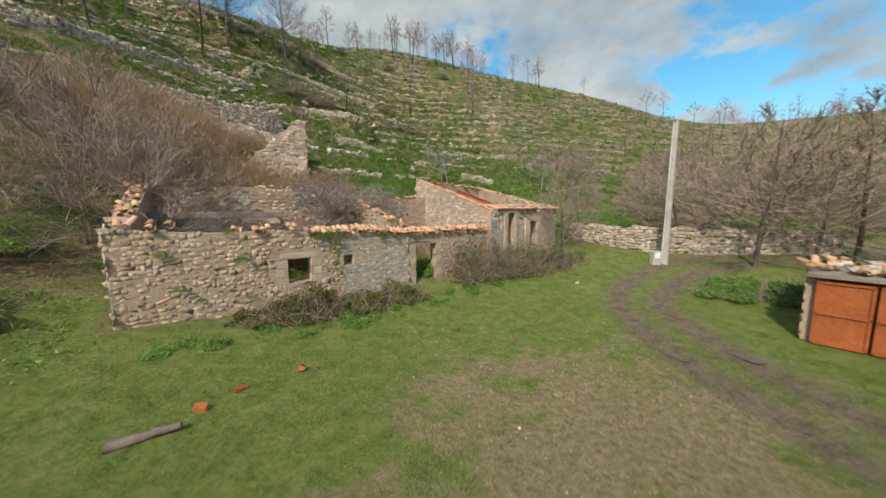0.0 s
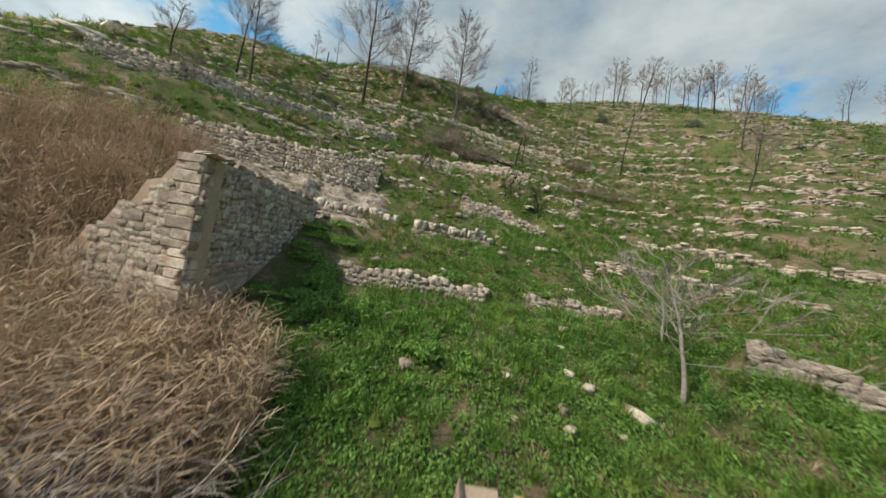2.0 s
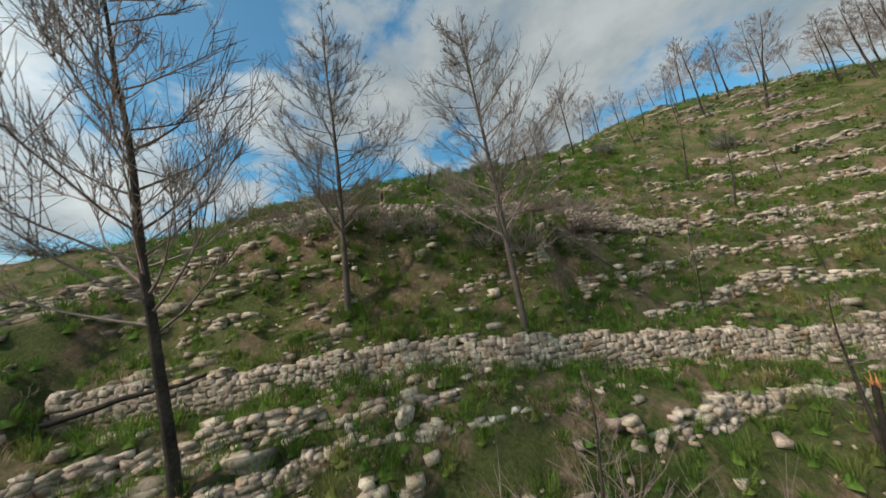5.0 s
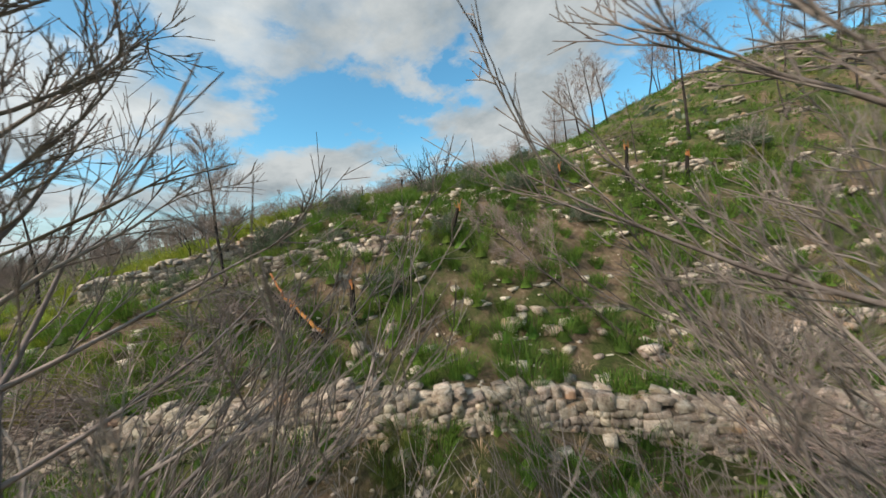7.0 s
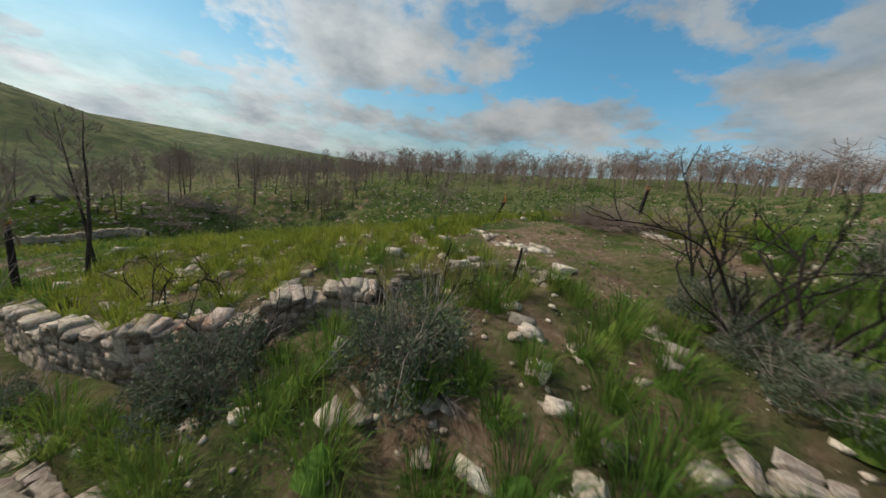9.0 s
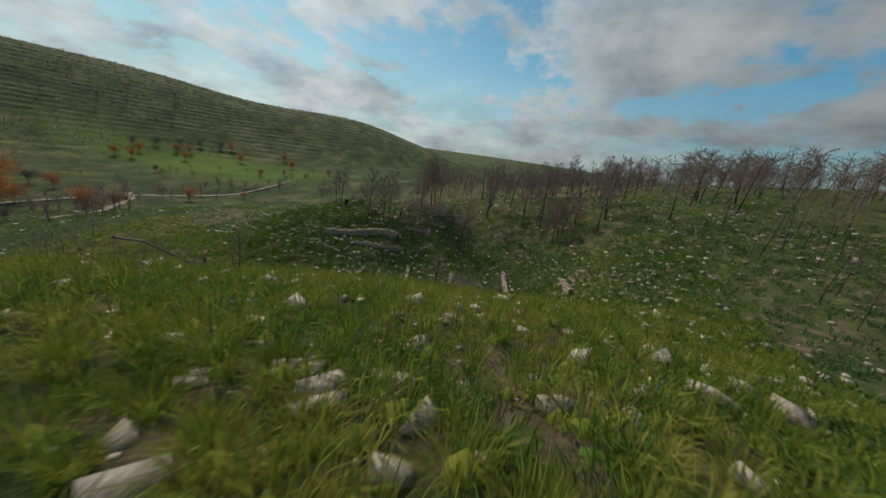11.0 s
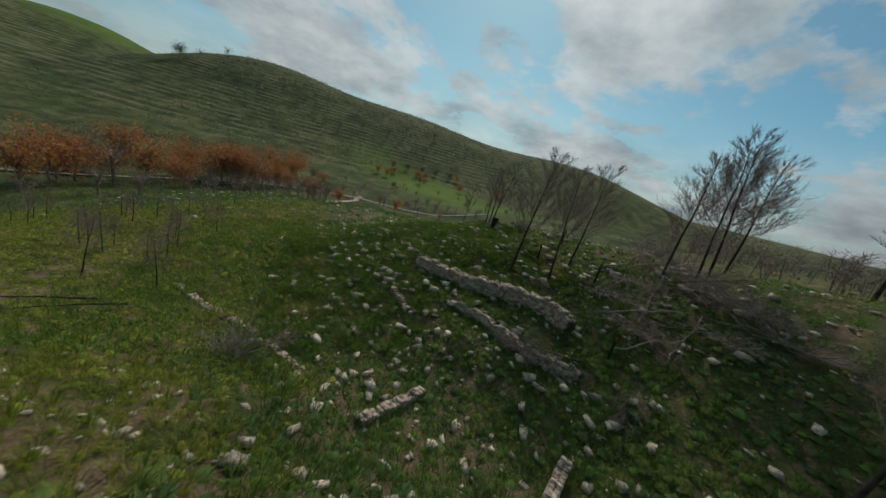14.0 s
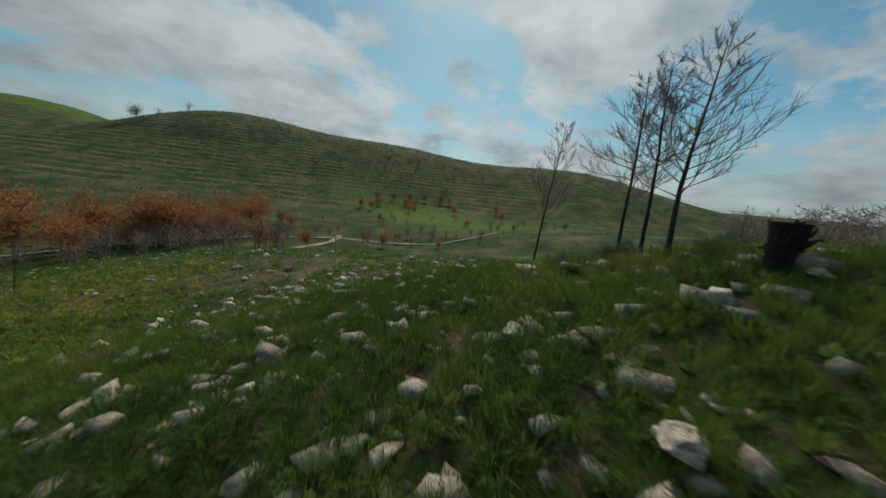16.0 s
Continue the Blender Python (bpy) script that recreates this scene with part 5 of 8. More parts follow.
PINES = [dead_pine(3, 12, 34, 9, 0.03, 0.32, 0.34), dead_pine(4, 12, 32, 9, 0.05, 0.36, 0.31), dead_pine(5, 12, 36, 9, 0.03, 0.28, 0.36, 0.3), dead_pine(9, 12, 20, 6, 0.08, 0.45, 0.22, 0.5),
         broom_pine(13, 12, 66, 0.26, 0.33, GREY_BARK, GREY_TWIG), broom_pine(14, 12, 66, 0.28, 0.32, GREY_BARK, GREY_TWIG),
         dead_pine(15, 12, 50, 13, 0.03, 0.30, 0.36, 0.42, 0.0105), dead_pine(16, 12, 46, 13, 0.04, 0.36, 0.33, 0.42, 0.0105)]
FAR_PINES = [dead_pine(21, 12, 22, 5, 0.06, 0.38, 0.30, 0.3, 0.020, True), dead_pine(22, 12, 22, 5, 0.05, 0.5, 0.38, 0.3, 0.020, True), dead_pine(23, 12, 24, 5, 0.08, 0.3, 0.27, 0.3, 0.020, True)]


def dead_tree(meshes, x, y, tall, turn, label, group="", lean=0.0, lean_to=0.0, girth=1.0, z=None):
    tree = new("dead_pine")
    z = hz(x, y) if z is None else z
    tree.location = (x, y, z)
    s = tall / 12.0
    tilt = Matrix.Rotation(lean, 4, Vector((math.cos(lean_to), math.sin(lean_to), 0)))
    tree.rotation_euler = (tilt @ Matrix.Rotation(turn, 4, "Z")).to_euler()
    tree.scale = (s * girth, s * girth, s)
    tagged(tree, label, "tree", group)
    for nm, me in zip(("trunk", "branch_crown", "twig_crown"), meshes):
        ob = new(nm, me)
        ob.parent = tree
        if nm != "trunk":
            ob["kind"] = "stuff"
    return tree


NEAR_LABEL = "burnt leafless pine with charred trunk and fine grey twigs"
# foot, height, kind of crown, lean and its way, width
for n, (x, y, tall, kind, lean, to, girth) in enumerate((
    (-34.5, 32.4, 10.5, 7, 0.10, 4.0, 1.0), (-31.2, 42.7, 15.4, 6, 0.07, 0.9, 1.0), (-32.07, 49.06, 14.0, 4, 0.05, 2.2, 1.1), (-25.4, 53.0, 15.0, 5, 0.02, -0.94, 1.0),
    (-13.8, 90.7, 11.0, 1, 0.05, 0.5, 1.0), (-14.6, 98.4, 10.0, 0, 0.05, 0.5, 1.0), (-8.6, 90.5, 11.0, 1, 0.1, 0.5, 1.2), (-9.9, 98.7, 9.9, 1, 0.05, 0.2, 1.1),
    (-1.9, 94.5, 8.5, 1, 0.05, 0.2, 1.1), (0.6, 94.6, 10.0, 2, 0.08, 0.2, 1.2), (3.0, 96.4, 10.0, 2, 0.08, 0.2, 1.2), (-26.7, 76.5, 9.0, 1, 0.05, 0.6, 1.0),
    (-17.9, 74.5, 6.0, 3, 0.05, 0.6, 1.3), (-37.8, 27.2, 5.5, 2, 0.05, 0.6, 1.5), (-36.2, 31.7, 8.6, 1, 0.05, 0.6, 1.0), (-7.0, 67.5, 10.5, 3, 0.04, 0.6, 1.1),
    (6.2, 81.9, 12.0, 2, 0.03, 0.6, 1.0), (-16.2, 55.7, 5.2, 3, 0.04, 0.6, 1.3), (5.9, 68.8, 8.0, 2, 0.05, 0.6, 1.1), (-22.4, 49.1, 4.4, 3, 0.05, 0.6, 1.2),
    (-15.6, 72.9, 6.5, 3, 0.12, 0.6, 1.0), (-16.7, 87.3, 6.0, 3, 0.05, 0.6, 1.0), (-30.0, 103.5, 9.0, 2, 0.05, 0.6, 1.1), (-27.0, 104.0, 9.0, 1, 0.05, 0.6, 1.1),
    (-20.0, 89.0, 5.5, 3, 0.05, 0.6, 1.2), (-40.5, 53.4, 5.9, 7, 0.02, 0.6, 0.95), (-36.3, 89.8, 8.3, 1, 0.05, 5.0, 1.1), (-37.3, 87.9, 7.0, 1, 0.05, 5.0, 1.1),
    (-38.2, 86.2, 5.5, 1, 0.05, 5.0, 1.1), (-35.2, 92.4, 8.8, 2, 0.05, 5.0, 1.1), (-34.0, 94.4, 8.5, 1, 0.05, 5.0, 1.1), (-52.9, 47.3, 6.4, 1, 0.03, 1.0, 1.0),
    (-49.8, 49.1, 5.8, 3, 0.02, 1.0, 1.2), (-57.0, 63.6, 5.2, 1, 0.14, 4.4, 0.7), (-82.8, 44.4, 5.2, 3, 0.1, 2.0, 1.3), (-69.9, 30.5, 4.8, 3, 0.02, 2.0, 1.2),
    (-65.9, 38.1, 3.4, 3, 0.05, 2.0, 1.4), (-108.2, 10.7, 12.5, 6, 0.05, 4.6, 1.0), (-110.8, 13.3, 11.0, 7, 0.05, 4.6, 0.9), (-113.5, 12.5, 10.5, 6, 0.08, 4.6, 1.0),
    (-119.4, 17.7, 11.6, 7, 0.38, 1.97, 1.0), (-122.4, 18.8, 12.0, 6, 0.36, 1.97, 0.9), (-124.6, 18.5, 13.5, 7, 0.40, 1.9, 0.9), (-127.0, 18.5, 11.5, 6, 0.42, 1.9, 1.0), (-143.4, 23.7, 11.5, 3, 0.25, 1.97, 1.7), (-113.2, -5.2, 8.6, 0, 0.03, 4.8, 1.0), (-113.1, -4.0, 8.6, 1, 0.08, 4.8, 1.0), (-112.6, -2.6, 9.4, 2, 0.11, 4.8, 1.1), (-111.1, -8.6, 8.2, 1, 0.02, 4.8, 0.7),
    (-123.8, 33.7, 13.0, 1, 0.30, 1.97, 1.0), (-128.3, 32.1, 11.0, 2, 0.28, 1.97, 1.0), (-131.0, 36.5, 11.0, 1, 0.25, 1.97, 1.0))):
    dead_tree(PINES[kind], x, y, tall, n * 1.7, NEAR_LABEL, "burnt pines on the slopes", lean, to, girth)


def scattered_trees(count, box, tall, seed, label, group, keep=lambda x, y: True, kinds=None):
    rng = random.Random(seed)
    made = 0
    while made < count:
        x, y = rng.uniform(box[0], box[1]), rng.uniform(box[2], box[3])
        if not keep(x, y):
            continue
        dead_tree(rng.choice(kinds or FAR_PINES), x, y, rng.uniform(*tall), rng.uniform(0, 6.3), label, group, rng.uniform(0, 0.14), rng.uniform(3.5, 6.0), rng.uniform(0.9, 1.3))
        made += 1


FAR_LABEL = "slender burnt pine with a bare brown crown on a grassy slope"
scattered_trees(46, (-150, -112, 28, 82), (7, 12), 31, FAR_LABEL, "burnt wood beyond the gully", lambda x, y: x + 0.25 * y < -103, [PINES[k] for k in (6, 7, 1)])
scattered_trees(40, (-78, -42, -36, 10), (3.5, 6.5), 35, "slender burnt tree with a bare brown crown above the stream", "burnt trees above the stream", kinds=[PINES[k] for k in (0, 1, 2)])
scattered_trees(36, (-125, -75, 74, 118), (5, 8), 32, FAR_LABEL, "burnt wood beyond the gully")
scattered_trees(34, (-30, 45, 100, 135), (7, 11), 33, FAR_LABEL, "burnt pines along the crest", lambda x, y: abs(y - 112 - 0.1 * x) < 18)
scattered_trees(20, (30, 110, 60, 100), (7, 11), 34, FAR_LABEL, "burnt pines along the crest")
scattered_trees(10, (-30, 12, 60, 92), (4, 7), 36, FAR_LABEL, "burnt pines on the slopes")


def far_wood():
    rng = random.Random(40)
    placed = []
    meshes = []
    for k in range(3):
        r = np.random.RandomState(50 + k)
        tubes = [(wander(r, (0, 0, 0), (0, 0, 1), 10, 3, 0.04), 0.13, 0.03, 3)]
        for j in range(17):
            p = (0, 0, 3.2 + 6.4 * r.rand())
            w = np.array([r.normal(), r.normal(), 0.9])
            arm = wander(r, p, w / np.linalg.norm(w), r.uniform(1.4, 2.8), 1, 0.2)
            tubes.append((arm, 0.05, 0.025, 3))
            for _ in range(2):
                w = np.array([r.normal(), r.normal(), 0.8])
                tubes.append((wander(r, np.array(arm[0]) * 0.4 + np.array(arm[1]) * 0.6, w / np.linalg.norm(w), 1.5, 1, 0.2), 0.04, 0.02, 3))
        meshes.append(mesh_of("far_tree", twig_tubes(tubes), TWIG))
    for k in range(1500):
        a = rng.uniform(2, 118)
        d = rng.uniform(105 if a < 70 else 80, 240)
        x, y = -50 - math.sin(radians(a)) * d, 40 + math.cos(radians(a)) * d
        if math.hypot(x + 100, y - 5) < 80:
            continue
        s = rng.uniform(0.4, 1.1)
        placed.append((rng.choice(meshes), Matrix.Translation((x, y, hz(x, y) - 0.3)) @ Matrix.Rotation(rng.uniform(0, 6), 4, "Z") @ Matrix.Rotation(rng.uniform(-0.2, 0.2), 4, "X") @ Matrix.Diagonal((s * 1.5, s * 1.5, s, 1))))
    ob = joined("far_wood", placed, TWIG)
    tagged(ob, "brown burnt pine wood covering a far ridge", "wood", kind="stuff")


far_wood()


def brush(seed, twigs, size, lift, curl, material, radius=0.008, branch=3, flat=1.0):
    """A heap or bush of bare twigs about size across, standing at the origin."""
    rng = np.random.RandomState(seed)
    tubes = []
    for _ in range(twigs):
        az = rng.uniform(0, 6.283)
        up = rng.uniform(0.15, 1.0) * lift
        w = np.array([math.cos(az), math.sin(az), up])
        w /= np.linalg.norm(w)
        o = np.array([rng.normal(0, 0.1), rng.normal(0, 0.1), 0.0]) * size
        ln = size * rng.uniform(0.35, 0.75)
        main = wander(rng, o, w, ln, 4, curl, 0.02)
        tubes.append((main, radius * 1.6, radius * 0.6, 3))
        for b in range(branch):
            k = rng.randint(1, 4)
            w2 = np.array(main[k + 1]) - np.array(main[k])
            w2 = w2 / (np.linalg.norm(w2) + 1e-6) + rng.normal(0, 0.5, 3)
            w2 /= np.linalg.norm(w2)
            tubes.append((wander(rng, main[k], w2, ln * rng.uniform(0.25, 0.5), 2, curl, 0.03), radius, radius * 0.4, 3))
    v, f = twig_tubes(tubes)
    v[:, 2] = np.abs(v[:, 2] * flat) - 0.05
    return mesh_of("twig_tangle", (v, f), material)


BUSH_GREY = [brush(k, 60, 2.4, 1.6, 0.16, PALE_TWIG, 0.008, 5) for k in (1, 2)]
HEAP = [brush(k, 110, 4.0, 0.7, 0.2, TWIG, 0.011, 5, 0.75) for k in (8, 9)]
HEAP_PALE = [brush(k, 75, 4.2, 0.5, 0.28, PALE_TWIG, 0.011, 5, 0.8) for k in (12, 13)]


def bush(name, meshes, x, y, size, label, group, seed, squash=1.0, dz=0.0, category="bush"):
    rng = random.Random(seed)
    ob = new(name, rng.choice(meshes))
    ob.location = (x, y, hz(x, y) + dz)
    ob.rotation_euler = (rng.uniform(-0.1, 0.1), rng.uniform(-0.1, 0.1), rng.uniform(0, 6.3))
    ob.scale = (size, size, size * squash)
    return tagged(ob, label, category, group)


def forked_stem(seed):
    """A charred stem that forks again and again, crooked and rising."""
    rng = np.random.RandomState(seed)
    tubes = []

    def grow(p, way, length, r, level):
        path = wander(rng, p, way, length, 5, 0.2, 0.05)
        tubes.append((path, r, r * 0.55, 5 if level == 0 else 3))
        if level < 2:
            for k in range(4):
                i = rng.randint(1, 6)
                w = np.array(path[i]) - np.array(path[i - 1])
                w = w / (np.linalg.norm(w) + 1e-6) + rng.normal(0, 0.45, 3) + np.array([0, 0, 0.25])
                grow(path[i], w / np.linalg.norm(w), length * rng.uniform(0.4, 0.65), r * 0.55, level + 1)

    grow((0.0, 0.0, -0.1), (0.1, 0.0, 0.995), 1.25, 0.021, 0)
    return mesh_of("forked_stem", twig_tubes(tubes), CHAR)


FORKED = [forked_stem(k) for k in range(71, 76)]


def burnt_shrub(x, y, size, seed):
    rng = random.Random(seed)
    shrub = new("burnt_shrub")
    shrub.location = (x, y, hz(x, y))
    tagged(shrub, "charred black shrub with a few bare forked stems", "bush", "charred shrubs")
    first = rng.uniform(0, 6.3)
    for k in range(4):
        ob = new("stem", rng.choice(FORKED))
        ob.parent = shrub
        a = first + k * 1.57 + rng.uniform(-0.5, 0.5)
        d = rng.uniform(0.05, 0.22)
        ob.location = (d * math.cos(a), d * math.sin(a), 0)
        ob.rotation_euler = (0, rng.uniform(-0.1, 0.2), a)
        q = size * rng.uniform(0.85, 1.3)
        ob.scale = (q, q, q)


for k, (x, y, s) in enumerate(((-33.5, 50.5, 1.0), (-31.6, 52.4, 1.1), (-30.2, 53.3, 1.0), (-27.4, 55.0, 1.1), (-26.0, 56.0, 1.2), (-35.5, 49.2, 1.1), (-25.6, 62.4, 1.2), (-80.4, 49.0, 1.45), (-80.9, 48.4, 1.1), (-83.6, 43.6, 1.0), (-86.0, 17.2, 1.3), (-24.0, 64.0, 1.2), (-77.0, 49.0, 0.8))):
    bush("dead_bush", BUSH_GREY, x, y, s * 1.15, "leafless grey bush of fine dead twigs in grass", "leafless grey bushes", k)
for k, (x, y, s) in enumerate(((-23.2, 26.2, 0.9), (-41.3, 65.4, 1.2), (-39.6, 63.9, 1.5), (-39.0, 64.4, 1.5), (-42.1, 59.9, 0.55), (-42.3, 58.9, 0.5), (-42.2, 60.7, 0.5), (-42.4, 56.1, 0.95), (-44.4, 55.2, 0.7), (-44.9, 53.6, 0.7), (-12.8, 46.5, 1.9), (-10.1, 47.7, 1.6), (-19.5, 42.0, 1.3), (-18.6, 42.7, 1.2), (-36.4, 65.0, 0.8), (-32.7, 65.4, 0.7), (-66.5, 37.0, 0.9), (-48.0, 46.5, 0.9), (-21.0, 33.0, 0.7), (-27.0, 33.0, 0.8), (-52.5, 70.5, 0.9), (-71.0, 45.0, 0.7))):
    burnt_shrub(x, y, s, 60 + k)
for k, (x, y, s, q) in enumerate(((-38.9, 53.2, 1.0, 0.8), (-22.6, 48.0, 1.25, 1.5), (-20.2, 49.6, 1.2, 1.5), (-18.4, 51.2, 1.0, 1.2), (-9.5, 57.0, 1.3, 0.7), (-6.0, 58.5, 1.4, 0.7), (-12.0, 64.0, 1.2, 0.7), (-114.5, 17.2, 1.3, 0.5), (-116.8, 15.9, 1.2, 0.5), (-113.0, 21.0, 1.2, 0.5), (-119.9, 22.0, 1.7, 0.8), (-120.6, 20.6, 1.5, 0.7), (-121.0, 24.6, 1.5, 0.75), (-119.5, 27.6, 1.5, 0.7), (-122.6, 13.8, 1.5, 0.6), (-125.0, 15.2, 1.6, 0.6), (-121.2, 16.6, 1.3, 0.7), (-116.9, 25.0, 1.2, 0.5), (-118.0, 3.0, 1.3, 0.35), (-122.0, -2.0, 1.3, 0.35), (-24.5, 61.5, 1.1, 0.8), (-26.2, 59.0, 1.0, 0.7), (-62.0, 70.0, 1.3, 0.6), (-58.0, 73.5, 1.3, 0.6), (-54.0, 75.5, 1.3, 0.6), (-64.0, 33.0, 1.5, 0.6), (-38.5, 50.5, 1.2, 0.8), (-40.5, 49.0, 1.2, 0.8), (-52.0, 41.0, 1.5, 0.7), (-47.6, 68.2, 0.75, 1.3), (-48.6, 68.0, 0.6, 1.2), (-46.8, 69.4, 0.7, 1.0))):
    bush("brushwood", HEAP_PALE if x < -110 else HEAP, x, y, s, "heap of fallen grey-brown pine branches on the slope", "heaps of fallen branches", 90 + k, q, category="brush")
# brush that has grown over the house and the tangle behind it
for k, (u, v, z, s) in enumerate(((9.0, 6.6, 4.9, 1.15), (11.0, 6.9, 4.9, 1.0), (7.0, 5.2, 3.0, 1.1), (4.0, 5.0, 3.2, 1.2), (1.5, 4.5, 3.6, 1.2), (8.2, 8.4, 5.2, 1.2), (2.5, 2.8, 2.8, 1.2), (10.0, 8.2, 5.2, 1.2), (8.8, 5.6, 4.4, 1.1), (7.6, 3.4, 2.6, 1.0))):
    x, y = house_xy(u, v)
    ob = bush("dead_creeper", HEAP_PALE, x, y, s, "tangle of pale leafless creeper hanging over the ruin", "tangles of dead creeper", 130 + k, 0.9, category="creeper")
    ob.location.z = z


def creeper_drape():
    """Long bare stems that hang down from the back wall's head into the room."""
    rng = np.random.RandomState(77)
    tubes = []
    for k in range(260):
        u = rng.uniform(6.5, 12.6)
        p = H(u, 6.9 + rng.uniform(-0.3, 0.8), 5.7 + rng.uniform(-0.2, 0.5))
        w = np.array(-HV) * rng.uniform(0.4, 1.0) + np.array(HU) * rng.normal(0.1, 0.6) + np.array([0, 0, rng.uniform(-0.1, 0.5)])
        w /= np.linalg.norm(w)
        tubes.append((wander(rng, tuple(p), w, rng.uniform(1.0, 3.2), 7, 0.12, -0.20), 0.009, 0.004, 3))
    ob = mesh_object("hanging_creeper", *twig_tubes(tubes), PALE_TWIG)
    tagged(ob, "mat of bare grey creeper stems hanging over the back wall", "creeper", kind="stuff")


creeper_drape()


# ---- leafy plants ----
def leaf_cloud(seed, n, rx, ry, rz, leaf, up=0.3):
    """Small folded leaves scattered through an uneven mound about the origin."""
    rng = np.random.RandomState(seed)
    d = rng.normal(0, 1, (n, 3))
    d /= np.linalg.norm(d, axis=1)[:, None]
    d[:, 2] = np.abs(d[:, 2])
    lump = 0.72 + 0.28 * np.sin(d[:, 0] * 5 + seed) * np.cos(d[:, 1] * 4.3 + seed * 2) + 0.12 * np.sin(d[:, 2] * 9)
    c = d * (lump * rng.uniform(0.55, 1.0, n) ** 0.5)[:, None] * np.array([rx, ry, rz])
    return leaves_at(rng, c, leaf, up)


def leaves_at(rng, c, leaf, up=0.3):
    n = len(c)
    a = rng.normal(0, 1, (n, 3)) + np.array([0, 0, up])
    a /= np.linalg.norm(a, axis=1)[:, None]
    b = np.cross(a, rng.normal(0, 1, (n, 3)))
    b /= np.linalg.norm(b, axis=1)[:, None] + 1e-9
    s = leaf * rng.uniform(0.6, 1.4, n)[:, None]
    nrm = np.cross(a, b)
    v = np.stack([c - a * s, c + b * s * 0.45 + nrm * s * 0.15, c + a * s, c - b * s * 0.45 + nrm * s * 0.15], 1)
    i = np.arange(n)[:, None] * 4
    f = np.concatenate([i + np.array([[0, 1, 2]]), i + np.array([[0, 2, 3]])])
    return v.reshape(-1, 3), f


SHRUBS = [mesh_of("leaves", leaf_cloud(k, 6500, 1.0, 1.0, 0.85, 0.026, 0.9), SHRUB) for k in (2, 3)]
HERBS = [mesh_of("leaves", leaf_cloud(k, 620, 1.0, 1.0, 0.55, 0.085, 0.6), HERB) for k in (4, 5)]
IVY = [mesh_of("leaves", leaf_cloud(k, 500, 1.0, 1.0, 0.8, 0.07), HERB) for k in (7,)]
for k, (x, y, s) in enumerate(((-35.5, 56.6, 0.62), (-42.2, 59.7, 0.42), (-42.0, 58.3, 0.42), (-41.9, 56.1, 1.0), (-40.7, 59.0, 0.95), (-35.2, 60.0, 0.7), (-36.6, 64.7, 0.9), (-38.6, 57.0, 0.6), (-39.2, 63.8, 0.55), (-42.7, 52.6, 0.7), (-42.2, 55.2, 0.7), (-38.4, 63.6, 0.6), (-40.3, 64.3, 0.6), (-34.6, 66.0, 0.9), (-33.0, 68.0, 1.0), (-31.0, 64.8, 0.8), (-36.0, 71.0, 1.1), (-40.0, 69.5, 1.1), (-79.0, 52.0, 0.9), (-112.0, -4.2, 0.9), (-110.2, -4.9, 0.7), (-113.9, 3.0, 0.9), (-24.0, 77.0, 1.2), (-14.0, 83.0, 1.3), (0.0, 88.0, 1.3), (-116.0, -2.0, 0.9))):
    shrub = new("rosemary_shrub")
    turn = Matrix.Rotation(k * 1.9, 4, "Z")
    shrub.matrix_basis = Matrix.Translation((x, y, hz(x, y))) @ turn @ Matrix.Diagonal((s * 1.35, s * 1.35, s * 1.5, 1))
    tagged(shrub, "low dense grey-green shrub among rocks", "bush", "grey-green shrubs")
    for nm, me in (("leaves", SHRUBS[k % 2]), ("stem_tangle", BUSH_GREY[k % 2])):
        ob = new(nm, me)
        ob.parent = shrub
        if nm == "stem_tangle":
            ob.scale = (0.62, 0.62, 0.7)
            ob["label"] = "bare grey stems"


def bramble(x, y, rx, ry, rz, seed, label, mat_twig=TWIG, green=0.5):
    rng = np.random.RandomState(seed)
    thing = new("bramble_thicket")
    z = hz(x, y)
    thing.location = (x, y, z - 0.05)
    tagged(thing, label, "bramble", "bramble thickets")
    tubes = []
    for _ in range(int(60 + 60 * rz)):
        a, r = rng.uniform(0, 6.283), rng.rand() ** 0.5
        p = (rx * r * math.cos(a), ry * r * math.sin(a), 0.05)
        w = np.array([rng.normal(0, 0.6), rng.normal(0, 0.6), 1.0])
        ln = rz * (1.15 - 0.6 * r) * rng.uniform(0.9, 1.7)
        tubes.append((wander(rng, p, w / np.linalg.norm(w), ln, 4, 0.22, -0.16), 0.010, 0.004, 3))
    mesh_object("stem_tangle", *twig_tubes(tubes), mat_twig, thing)["kind"] = "stuff"
    v, f = leaf_cloud(seed, int(12000 * green), rx * 1.0, ry * 1.0, rz * 0.95, 0.045)
    mesh_object("leaves", v, f, HERB if green > 0.4 else BRAMBLE_LEAF, thing)
    return thing


